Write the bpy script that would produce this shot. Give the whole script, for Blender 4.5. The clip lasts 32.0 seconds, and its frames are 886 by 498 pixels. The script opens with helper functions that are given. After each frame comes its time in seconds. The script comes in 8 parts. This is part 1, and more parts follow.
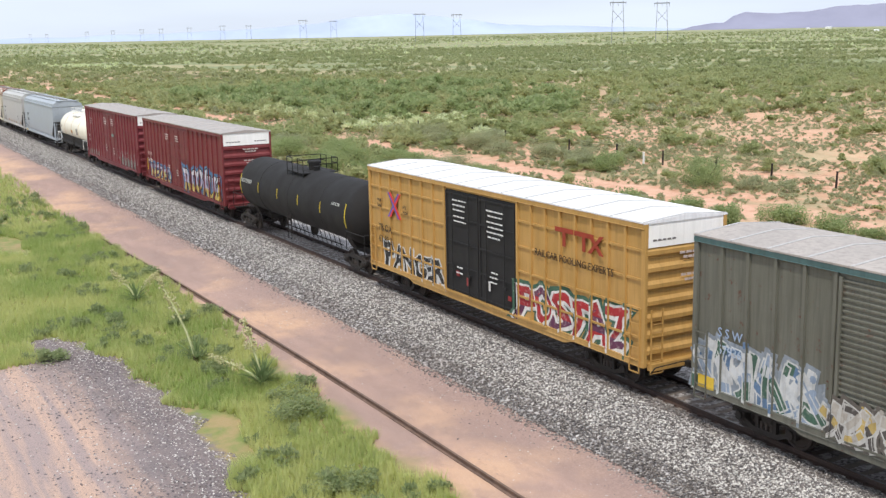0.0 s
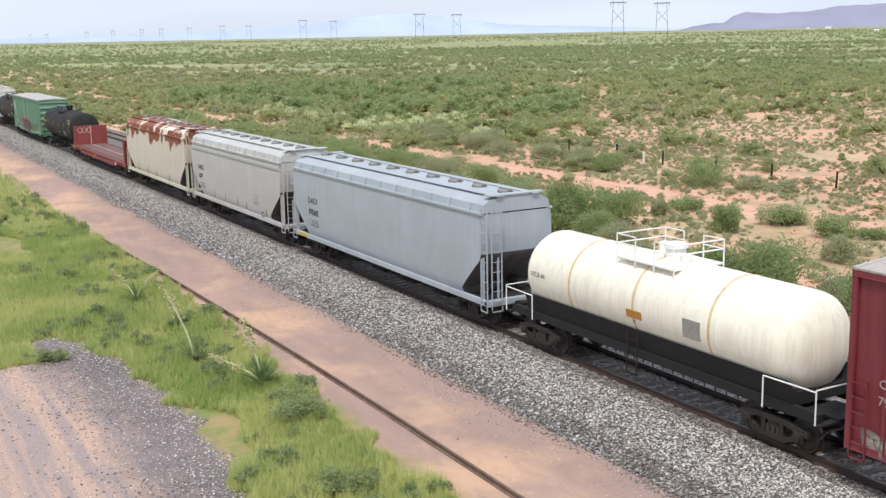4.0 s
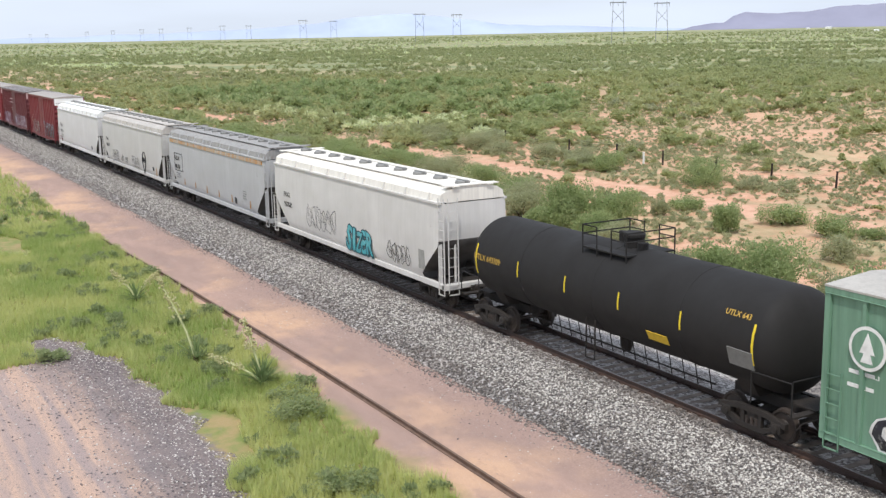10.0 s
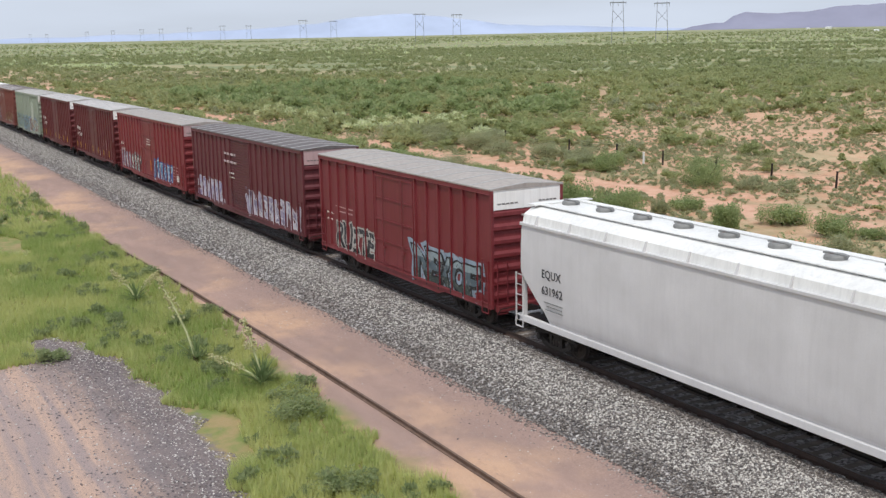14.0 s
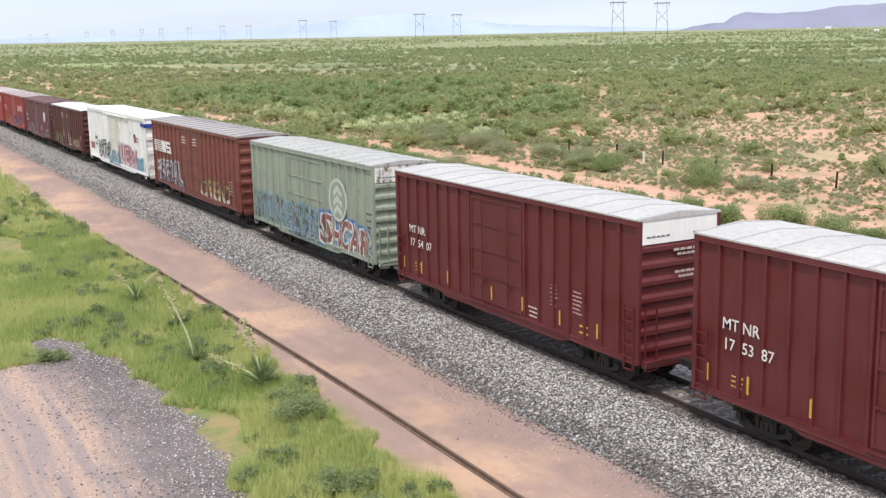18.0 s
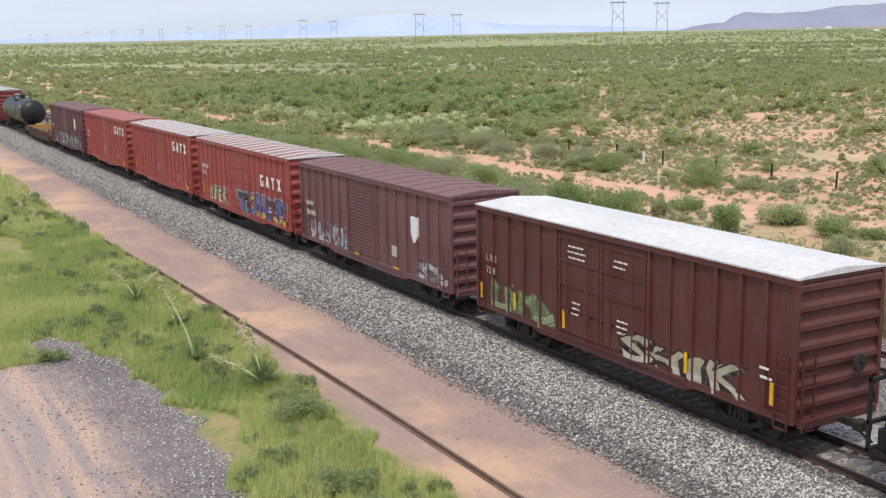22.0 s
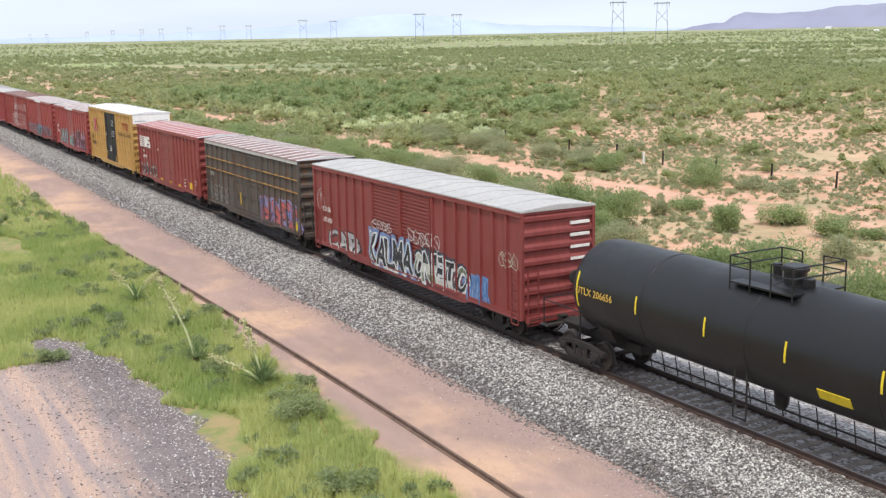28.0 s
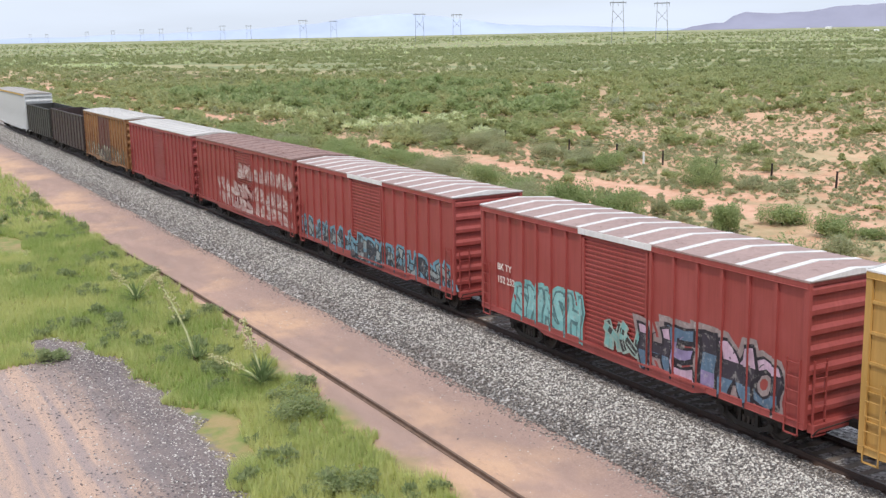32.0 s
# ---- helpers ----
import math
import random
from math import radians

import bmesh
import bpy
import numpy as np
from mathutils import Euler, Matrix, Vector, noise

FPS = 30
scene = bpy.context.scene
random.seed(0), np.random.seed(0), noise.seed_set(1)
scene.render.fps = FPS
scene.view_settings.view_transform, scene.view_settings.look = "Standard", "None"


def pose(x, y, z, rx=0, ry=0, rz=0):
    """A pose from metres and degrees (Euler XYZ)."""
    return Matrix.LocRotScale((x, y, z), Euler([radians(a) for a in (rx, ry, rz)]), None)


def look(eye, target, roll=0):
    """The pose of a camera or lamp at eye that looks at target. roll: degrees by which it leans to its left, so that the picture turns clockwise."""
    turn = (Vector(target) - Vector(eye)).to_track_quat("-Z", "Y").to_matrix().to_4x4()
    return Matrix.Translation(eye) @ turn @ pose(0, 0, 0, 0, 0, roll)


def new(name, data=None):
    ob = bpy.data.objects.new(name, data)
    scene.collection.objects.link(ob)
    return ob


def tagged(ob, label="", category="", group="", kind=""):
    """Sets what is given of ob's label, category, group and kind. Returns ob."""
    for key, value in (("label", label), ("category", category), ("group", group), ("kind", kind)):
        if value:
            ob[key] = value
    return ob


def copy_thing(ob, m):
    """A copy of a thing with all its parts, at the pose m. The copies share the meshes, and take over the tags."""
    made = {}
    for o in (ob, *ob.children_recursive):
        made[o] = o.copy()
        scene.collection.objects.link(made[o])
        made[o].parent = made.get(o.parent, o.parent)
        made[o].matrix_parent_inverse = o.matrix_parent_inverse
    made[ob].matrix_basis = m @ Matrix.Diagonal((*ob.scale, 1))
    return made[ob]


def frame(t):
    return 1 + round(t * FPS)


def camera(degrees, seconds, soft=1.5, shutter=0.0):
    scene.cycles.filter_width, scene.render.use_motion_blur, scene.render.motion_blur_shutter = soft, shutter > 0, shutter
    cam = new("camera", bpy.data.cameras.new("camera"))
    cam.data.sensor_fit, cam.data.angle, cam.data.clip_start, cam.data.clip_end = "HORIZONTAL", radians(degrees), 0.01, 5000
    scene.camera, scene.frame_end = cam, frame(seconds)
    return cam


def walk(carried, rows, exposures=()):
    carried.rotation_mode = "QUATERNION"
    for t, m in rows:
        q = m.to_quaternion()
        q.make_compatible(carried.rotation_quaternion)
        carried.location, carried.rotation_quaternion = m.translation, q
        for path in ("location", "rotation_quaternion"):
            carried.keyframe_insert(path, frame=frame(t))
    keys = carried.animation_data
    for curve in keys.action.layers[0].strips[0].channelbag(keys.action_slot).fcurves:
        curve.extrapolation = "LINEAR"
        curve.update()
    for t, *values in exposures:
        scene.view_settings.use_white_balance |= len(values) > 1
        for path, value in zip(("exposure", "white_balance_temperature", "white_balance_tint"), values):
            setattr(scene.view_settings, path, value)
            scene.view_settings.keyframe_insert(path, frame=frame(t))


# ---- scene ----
# A freight train passes on a double-track desert main line, seen from an overpass.
# x runs along the track in the direction of travel, y across it, rail tops are at z = 0.
cam = camera(44.02, 32.0, soft=1.4)
EYE = (0.0, -21.54, 10.56)
AIM = (-85.877, 26.047, -8.429)
HOLD = look(EYE, AIM, roll=-1.16)
walk(cam, [(0.0, HOLD), (32.0, HOLD)], exposures=[(0.0, 0.1), (1.0, 0.1), (3.0, 0.07), (4.5, 0.02), (6.0, -0.18), (7.0, -0.26), (8.0, 0.02), (9.0, 0.11), (10.0, 0.05), (11.0, -0.18), (12.0, -0.25), (13.0, -0.19), (14.0, -0.27), (15.5, -0.05), (17.0, 0.11), (18.0, 0.12), (19.0, 0.07), (20.0, 0.01), (21.0, -0.28), (22.0, -0.08), (23.0, 0.15), (24.0, 0.09), (26.5, 0.1), (28.0, 0.15), (30.0, 0.12), (32.0, 0.03)])

# ---------------------------------------------------------------- world and sun
SUN_ELEV, SUN_AZ = radians(60), radians(130)
world = bpy.data.worlds.new("sky")
scene.world = world
world.use_nodes = True
wn, wl = world.node_tree.nodes, world.node_tree.links
wn.clear()
w_out = wn.new("ShaderNodeOutputWorld")
w_bg = wn.new("ShaderNodeBackground")
w_sky = wn.new("ShaderNodeTexSky")
w_sky.sky_type = "NISHITA"
w_sky.sun_disc = False
w_sky.sun_elevation, w_sky.sun_rotation = SUN_ELEV, SUN_AZ
w_sky.dust_density = 2.5
w_bg.inputs["Strength"].default_value = 0.155
w_co = wn.new("ShaderNodeTexCoord")
w_map = wn.new("ShaderNodeMapping")
w_map.inputs["Scale"].default_value = (1.6, 1.6, 9.0)
w_noise = wn.new("ShaderNodeTexNoise")
w_noise.inputs["Scale"].default_value = 1.7
w_noise.inputs["Detail"].default_value = 5
w_ramp = wn.new("ShaderNodeValToRGB")
w_ramp.color_ramp.elements[0].position, w_ramp.color_ramp.elements[1].position = 0.36, 0.62
w_ramp.color_ramp.elements[0].color = (0.86, 0.86, 0.86, 1)
w_mix = wn.new("ShaderNodeMix")
w_mix.data_type = "RGBA"
w_mix.inputs[7].default_value = (5.1, 5.65, 6.6, 1)
wl.new(w_co.outputs["Generated"], w_map.inputs[0])
wl.new(w_map.outputs[0], w_noise.inputs["Vector"])
wl.new(w_noise.outputs["Fac"], w_ramp.inputs[0])
wl.new(w_ramp.outputs[0], w_mix.inputs[0])
wl.new(w_sky.outputs[0], w_mix.inputs[6])
wl.new(w_mix.outputs[2], w_bg.inputs["Color"])
wl.new(w_bg.outputs[0], w_out.inputs[0])

sun = new("sun", bpy.data.lights.new("sun", "SUN"))
sun.data.energy, sun.data.angle, sun.data.color = 2.9, radians(5), (1.0, 0.95, 0.87)
sun_dir = Vector((math.sin(SUN_AZ) * math.cos(SUN_ELEV), math.cos(SUN_AZ) * math.cos(SUN_ELEV), math.sin(SUN_ELEV)))
sun.matrix_world = look(sun_dir * 80, (0, 0, 0))


# ---------------------------------------------------------------- materials
def srgb(r, g, b):
    return tuple(((c / 255 + 0.055) / 1.055) ** 2.4 if c > 10 else c / 255 / 12.92 for c in (r, g, b)) + (1.0,)


class Nodes:
    """A short hand for node materials."""

    def __init__(self, name):
        self.mat = bpy.data.materials.new(name)
        self.mat.use_nodes = True
        self.tree = self.mat.node_tree
        self.bsdf = self.tree.nodes["Principled BSDF"]
        self.co = None

    def node(self, kind, **values):
        n = self.tree.nodes.new(kind)
        for k, v in values.items():
            if k in n.inputs:
                n.inputs[k].default_value = v
        return n

    def link(self, a, b):
        self.tree.links.new(a, b)

    def coords(self, scale=(1, 1, 1)):
        if self.co is None:
            self.co = self.tree.nodes.new("ShaderNodeTexCoord")
        m = self.node("ShaderNodeMapping", Scale=scale)
        self.link(self.co.outputs["Object"], m.inputs["Vector"])
        return m.outputs[0]

    def noise(self, scale, detail=4, stretch=(1, 1, 1), rough=0.6):
        n = self.node("ShaderNodeTexNoise", Scale=scale, Detail=detail, Roughness=rough)
        self.link(self.coords(stretch), n.inputs["Vector"])
        return n.outputs["Fac"]

    def ramp(self, fac, lo, hi, a=0.0, b=1.0):
        n = self.node("ShaderNodeMapRange")
        n.inputs[1].default_value, n.inputs[2].default_value = lo, hi
        n.inputs[3].default_value = a
        if isinstance(b, (int, float)):
            n.inputs[4].default_value = b
        else:
            self.link(b, n.inputs[4])
        self.link(fac, n.inputs[0])
        return n.outputs[0]

    def math(self, op, a, b):
        n = self.node("ShaderNodeMath")
        n.operation = op
        for i, v in enumerate((a, b)):
            if isinstance(v, (int, float)):
                n.inputs[i].default_value = v
            else:
                self.link(v, n.inputs[i])
        return n.outputs[0]

    def mix(self, fac, a, b, how="MIX"):
        n = self.node("ShaderNodeMix")
        n.data_type, n.blend_type = "RGBA", how
        for i, v in ((0, fac), (6, a), (7, b)):
            if isinstance(v, (int, float, tuple)):
                n.inputs[i].default_value = v
            else:
                self.link(v, n.inputs[i])
        return n.outputs[2]

    def bump(self, height, strength, distance=0.02):
        n = self.node("ShaderNodeBump", Strength=strength, Distance=distance)
        self.link(height, n.inputs["Height"])
        self.link(n.outputs[0], self.bsdf.inputs["Normal"])

    def done(self, color, rough=0.6, metal=0.0):
        for v, key in ((color, "Base Color"), (rough, "Roughness"), (metal, "Metallic")):
            if isinstance(v, (int, float, tuple)):
                self.bsdf.inputs[key].default_value = v
            else:
                self.link(v, self.bsdf.inputs[key])
        return self.mat


PAINTS = {}


def paint(name, color, rust=0.15, dirt=0.5, rough=0.55, rust_color=(92, 48, 30), chalk=0.3):
    """Weathered car paint: fading, streaks that run down, rust spots, road grime."""
    if name in PAINTS:
        return PAINTS[name]
    n = Nodes(name)
    base = srgb(*color)
    faded = tuple(min(1.0, c * 1.25 + 0.035) for c in base[:3]) + (1.0,)
    dark = tuple(c * 0.62 for c in base[:3]) + (1.0,)
    big = n.noise(0.55, 3)
    streak = n.noise(1.0, 5, (5.0, 5.0, 0.35))
    fine = n.noise(22.0, 3)
    col = n.mix(n.ramp(big, 0.35, 0.75, 0.0, chalk * 2), base, faded)
    col = n.mix(n.ramp(streak, 0.45, 0.72, 0.0, dirt), col, dark)
    col = n.mix(n.ramp(n.noise(1.0, 4, (13.0, 13.0, 0.6)), 0.48, 0.7, 0.0, dirt * 0.7), col, dark)
    spots = n.math("MULTIPLY", n.ramp(n.noise(3.1, 6, rough=0.75), 0.68 - rust * 0.3, 0.74 - rust * 0.3), n.ramp(streak, 0.4, 0.6))
    col = n.mix(n.math("MULTIPLY", spots, min(1.0, rust * 4)), col, srgb(*rust_color))
    col = n.mix(n.ramp(fine, 0.3, 0.7, 0.0, 0.12), col, dark)
    n.bump(n.noise(1.4, 2), 0.25, 0.03)
    PAINTS[name] = n.done(col, n.ramp(big, 0.3, 0.7, rough - 0.08, rough + 0.14))
    return PAINTS[name]


def rough_surface(name, a, b, scale=3.0, fine=30.0, rough=0.9, bump=0.4):
    n = Nodes(name)
    col = n.mix(n.ramp(n.noise(scale, 5), 0.35, 0.65), srgb(*a), srgb(*b))
    f = n.noise(fine, 4)
    col = n.mix(n.ramp(f, 0.35, 0.7, 0.0, 0.35), col, tuple(c * 0.5 for c in srgb(*a)[:3]) + (1.0,))
    n.bump(f, bump, 0.02)
    return n.done(col, rough)


def stones_mat(name, tones):
    """Crushed stone: a tone of its own for each stone."""
    n = Nodes(name)
    g = n.node("ShaderNodeNewGeometry")
    r = n.node("ShaderNodeValToRGB")
    r.color_ramp.interpolation = "CONSTANT"
    while len(r.color_ramp.elements) < len(tones):
        r.color_ramp.elements.new(0.5)
    for i, t in enumerate(tones):
        r.color_ramp.elements[i].position = i / len(tones)
        r.color_ramp.elements[i].color = srgb(*t)
    n.link(g.outputs["Random Per Island"], r.inputs[0])
    col = n.mix(n.ramp(n.noise(30, 3), 0.3, 0.7, 0, 0.3), r.outputs[0], srgb(70, 66, 62))
    return n.done(col, 0.9)


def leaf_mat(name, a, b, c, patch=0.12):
    """Foliage: a hue that drifts from bush to bush and differs from leaf to leaf."""
    n = Nodes(name)
    g = n.node("ShaderNodeNewGeometry")
    col = n.mix(n.ramp(n.noise(patch, 3), 0.38, 0.62), srgb(*a), srgb(*b))
    col = n.mix(n.ramp(g.outputs["Random Per Island"], 0.4, 1.0, 0.0, 0.55), col, srgb(*c))
    n.bsdf.inputs["Specular IOR Level"].default_value = 0.2
    mat = n.done(col, 0.75)
    thin = n.node("ShaderNodeBsdfTranslucent")
    n.link(col, thin.inputs["Color"])
    both = n.node("ShaderNodeMixShader", Fac=0.58)
    n.link(n.bsdf.outputs[0], both.inputs[1])
    n.link(thin.outputs[0], both.inputs[2])
    n.link(both.outputs[0], n.tree.nodes["Material Output"].inputs[0])
    return mat


STEEL = rough_surface("rail_steel", (74, 56, 48), (58, 46, 42), 2.0, 40, 0.6, 0.2)
RUSTY = rough_surface("rusty_rail", (122, 98, 85), (92, 74, 65), 2.0, 40, 0.75, 0.2)
RAIL_TOP = Nodes("polished_rail").done(srgb(120, 116, 114), 0.35, 1.0)
TIE = rough_surface("weathered_tie", (140, 127, 117), (106, 95, 87), 1.5, 25, 0.9)
GRIME = rough_surface("running_gear_grime", (48, 42, 38), (34, 30, 28), 2.0, 25, 0.8)
WHEEL = rough_surface("wheel_steel", (66, 56, 50), (46, 40, 37), 3.0, 30, 0.6)
WORN = Nodes("worn_tread").done(srgb(140, 136, 132), 0.35, 1.0)
WOOD = rough_surface("grey_post_wood", (52, 42, 38), (34, 29, 28), 3.0, 40, 0.9)
WHITE = paint("white_paint", (226, 226, 222), 0.05, 0.25)
YELLOW_TAPE = Nodes("yellow_reflector").done(srgb(214, 170, 30), 0.5)
BLACK = paint("black_paint", (24, 22, 22), 0.02, 0.3, 0.78, chalk=0.03)
BALLAST = stones_mat("ballast_stone", [(128, 122, 118), (216, 212, 205), (138, 132, 128), (226, 222, 216), (106, 101, 100), (188, 183, 177), (126, 119, 116), (208, 203, 197), (114, 109, 107), (168, 163, 157)])
OLD_BALLAST = stones_mat("old_ballast_stone", [(98, 94, 94), (150, 144, 139), (94, 89, 88), (126, 117, 111), (180, 174, 168), (102, 96, 94), (114, 107, 103), (136, 129, 124)])
GRAVEL = stones_mat("yard_gravel", [(122, 114, 117), (154, 145, 145), (106, 99, 103), (220, 214, 210), (134, 124, 123), (184, 176, 172), (140, 130, 131)])
SCRUB = leaf_mat("scrub_leaves", (155, 165, 113), (175, 179, 131), (187, 189, 145), 0.045)
# slightly greyer leaves for the far plain, aerial haze put into the colour
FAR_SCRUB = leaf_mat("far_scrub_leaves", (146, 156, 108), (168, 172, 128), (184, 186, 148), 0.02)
SAGE = leaf_mat("sage_leaves", (158, 164, 126), (174, 176, 140), (192, 192, 158))
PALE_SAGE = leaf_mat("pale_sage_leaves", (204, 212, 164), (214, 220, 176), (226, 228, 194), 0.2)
MESQUITE = leaf_mat("mesquite_leaves", (146, 162, 108), (160, 174, 124), (180, 188, 142), 0.6)
GRASS = leaf_mat("grass_blades", (158, 179, 102), (202, 206, 138), (220, 217, 164), 0.3)
YUCCA_LEAF = leaf_mat("yucca_leaves", (120, 140, 92), (136, 154, 106), (164, 174, 130), 0.8)
VERGE_LEAF = leaf_mat("verge_bush_leaves", (140, 154, 108), (156, 166, 122), (176, 184, 142), 0.8)
BLOOM = leaf_mat("yucca_bloom", (216, 212, 172), (204, 202, 156), (228, 224, 194), 2.0)
STALK = rough_surface("yucca_stalk", (204, 206, 160), (188, 192, 140), 4, 30, 0.7, 0.1)
BARK = rough_surface("shrub_wood", (84, 68, 56), (62, 52, 44), 4, 40, 0.9)


# ---------------------------------------------------------------- mesh building
class Shape:
    """Collects plain geometry for one mesh."""

    def __init__(self):
        self.v, self.f, self.m = [], [], []

    def add(self, verts, faces, m=0):
        o = len(self.v)
        self.v += [tuple(p) for p in verts]
        self.f += [tuple(i + o for i in f) for f in faces]
        self.m += [m] * len(faces)
        return self

    def box(self, x0, x1, y0, y1, z0, z1, m=0, bv=0.0):
        if bv <= 0:
            v = [(x, y, z) for x in (x0, x1) for y in (y0, y1) for z in (z0, z1)]
            return self.add(v, [(0, 1, 3, 2), (4, 6, 7, 5), (0, 4, 5, 1), (2, 3, 7, 6), (0, 2, 6, 4), (1, 5, 7, 3)], m)
        b = bv
        ring = lambda i: [(x0 + i, y0 + i), (x1 - i, y0 + i), (x1 - i, y1 - i), (x0 + i, y1 - i)]
        cut = [(x0 + b, y0), (x1 - b, y0), (x1, y0 + b), (x1, y1 - b), (x1 - b, y1), (x0 + b, y1), (x0, y1 - b), (x0, y0 + b)]
        v = [(x, y, z0) for x, y in ring(b)] + [(x, y, z0 + b) for x, y in cut] + [(x, y, z1 - b) for x, y in cut] + [(x, y, z1) for x, y in ring(b)]
        f = [(3, 2, 1, 0), (20, 21, 22, 23)]
        f += [(4 + i, 4 + (i + 1) % 8, 12 + (i + 1) % 8, 12 + i) for i in range(8)]
        for k in range(4):
            a, c, n = 4 + 2 * k, 5 + 2 * k, 4 + (2 * k + 2) % 8
            f += [(k, (k + 1) % 4, c, a), ((k + 1) % 4, n, c)]
            a, c, n = a + 8, c + 8, n + 8
            f += [(20 + k, a, c, 20 + (k + 1) % 4), (20 + (k + 1) % 4, c, n)]
        return self.add(v, f, m)

    def prism(self, poly, a0, a1, axis="x", m=0):
        """A polygon (seen along the axis) drawn out from a0 to a1."""
        n = len(poly)
        put = {"x": lambda a, p: (a, p[0], p[1]), "y": lambda a, p: (p[0], a, p[1]), "z": lambda a, p: (p[0], p[1], a)}[axis]
        v = [put(a, p) for a in (a0, a1) for p in poly]
        f = [tuple(range(n))[::-1], tuple(range(n, 2 * n))] + [(i, (i + 1) % n, n + (i + 1) % n, n + i) for i in range(n)]
        return self.add(v, f, m)

    def tube(self, p0, p1, r, n=6, m=0, r1=None):
        p0, p1 = Vector(p0), Vector(p1)
        d = (p1 - p0).normalized()
        u = d.orthogonal().normalized()
        w = d.cross(u)
        v = []
        for p, q in ((p0, r), (p1, r if r1 is None else r1)):
            v += [p + (u * math.cos(2 * math.pi * i / n) + w * math.sin(2 * math.pi * i / n)) * q for i in range(n)]
        f = [(i, (i + 1) % n, n + (i + 1) % n, n + i) for i in range(n)] + [tuple(range(n))[::-1], tuple(range(n, 2 * n))]
        return self.add(v, f, m)

    def pipe(self, points, r, n=6, m=0):
        for a, b in zip(points, points[1:]):
            self.tube(a, b, r, n, m)
        return self

    def lathe(self, profile, n=24, axis="x", m=0, at=(0, 0, 0)):
        """(along, radius) pairs turned round an axis."""
        v = []
        for a, r in profile:
            for i in range(n):
                c, s = r * math.cos(2 * math.pi * i / n), r * math.sin(2 * math.pi * i / n)
                p = {"x": (a, c, s), "y": (c, a, s), "z": (c, s, a)}[axis]
                v.append((p[0] + at[0], p[1] + at[1], p[2] + at[2]))
        f = []
        for k in range(len(profile) - 1):
            f += [(k * n + i, k * n + (i + 1) % n, (k + 1) * n + (i + 1) % n, (k + 1) * n + i) for i in range(n)]
        f += [tuple(range(n))[::-1], tuple(range((len(profile) - 1) * n, len(profile) * n))]
        return self.add(v, f, m)

    def mesh(self, name, mats, smooth=False):
        me = bpy.data.meshes.new(name)
        me.from_pydata(self.v, [], self.f)
        for mat in mats if isinstance(mats, (list, tuple)) else [mats]:
            me.materials.append(mat)
        me.polygons.foreach_set("material_index", self.m)
        bm = bmesh.new()
        bm.from_mesh(me)
        bmesh.ops.recalc_face_normals(bm, faces=bm.faces)
        bm.to_mesh(me)
        bm.free()
        if smooth:
            me.polygons.foreach_set("use_smooth", [True] * len(me.polygons))
            me.set_sharp_from_angle(angle=radians(38))
        me.update()
        return me


def part(name, shape, mats, parent, label="", smooth=False, at=(0, 0, 0)):
    """One mesh object under a thing or a part. shape may be a mesh that is shared."""
    me = shape if isinstance(shape, bpy.types.Mesh) else shape.mesh(name, mats, smooth)
    ob = new(name, me)
    ob.parent = parent
    ob.location = at
    return tagged(ob, label)


def thing(name, label, category, group="", kind="", at=(0, 0, 0)):
    ob = new(name)
    ob.location = at
    return tagged(ob, label, category, group, kind)


def soup(name, verts, tris, mat, label, category="", kind="stuff"):
    """One object out of many loose triangles, from arrays."""
    me = bpy.data.meshes.new(name)
    nv, nf = len(verts), len(tris)
    me.vertices.add(nv)
    me.vertices.foreach_set("co", np.asarray(verts, np.float32).ravel())
    me.loops.add(nf * 3)
    me.loops.foreach_set("vertex_index", np.asarray(tris, np.int32).ravel())
    me.polygons.add(nf)
    me.polygons.foreach_set("loop_start", np.arange(0, nf * 3, 3, dtype=np.int32))
    me.materials.append(mat)
    me.update(calc_edges=True)
    me.validate()
    return tagged(new(name, me), label, category, "", kind)


def scatter(base_v, base_f, places, sizes, rng, squash=(0.85, 1.2), up=None):
    """Copies of small meshes (a list of kinds) at places, turned and scaled at random, as arrays."""
    out_v, out_f, o = [], [], 0
    pick = rng.integers(0, len(base_v), len(places))
    for k in range(len(base_v)):
        sel = np.nonzero(pick == k)[0]
        if not len(sel):
            continue
        a = rng.uniform(0, 2 * np.pi, len(sel))
        c, s = np.cos(a), np.sin(a)
        v = np.repeat(base_v[k][None], len(sel), 0)
        x = v[..., 0] * c[:, None] - v[..., 1] * s[:, None]
        y = v[..., 0] * s[:, None] + v[..., 1] * c[:, None]
        z = v[..., 2] * rng.uniform(*squash, len(sel))[:, None]
        p = np.stack([x, y, z], -1) * sizes[sel][:, None, None] + places[sel][:, None, :]
        f = base_f[k][None] + (np.arange(len(sel)) * len(base_v[k]))[:, None, None] + o
        out_v.append(p.reshape(-1, 3))
        out_f.append(f.reshape(-1, 3))
        o += len(sel) * len(base_v[k])
    return np.concatenate(out_v), np.concatenate(out_f)


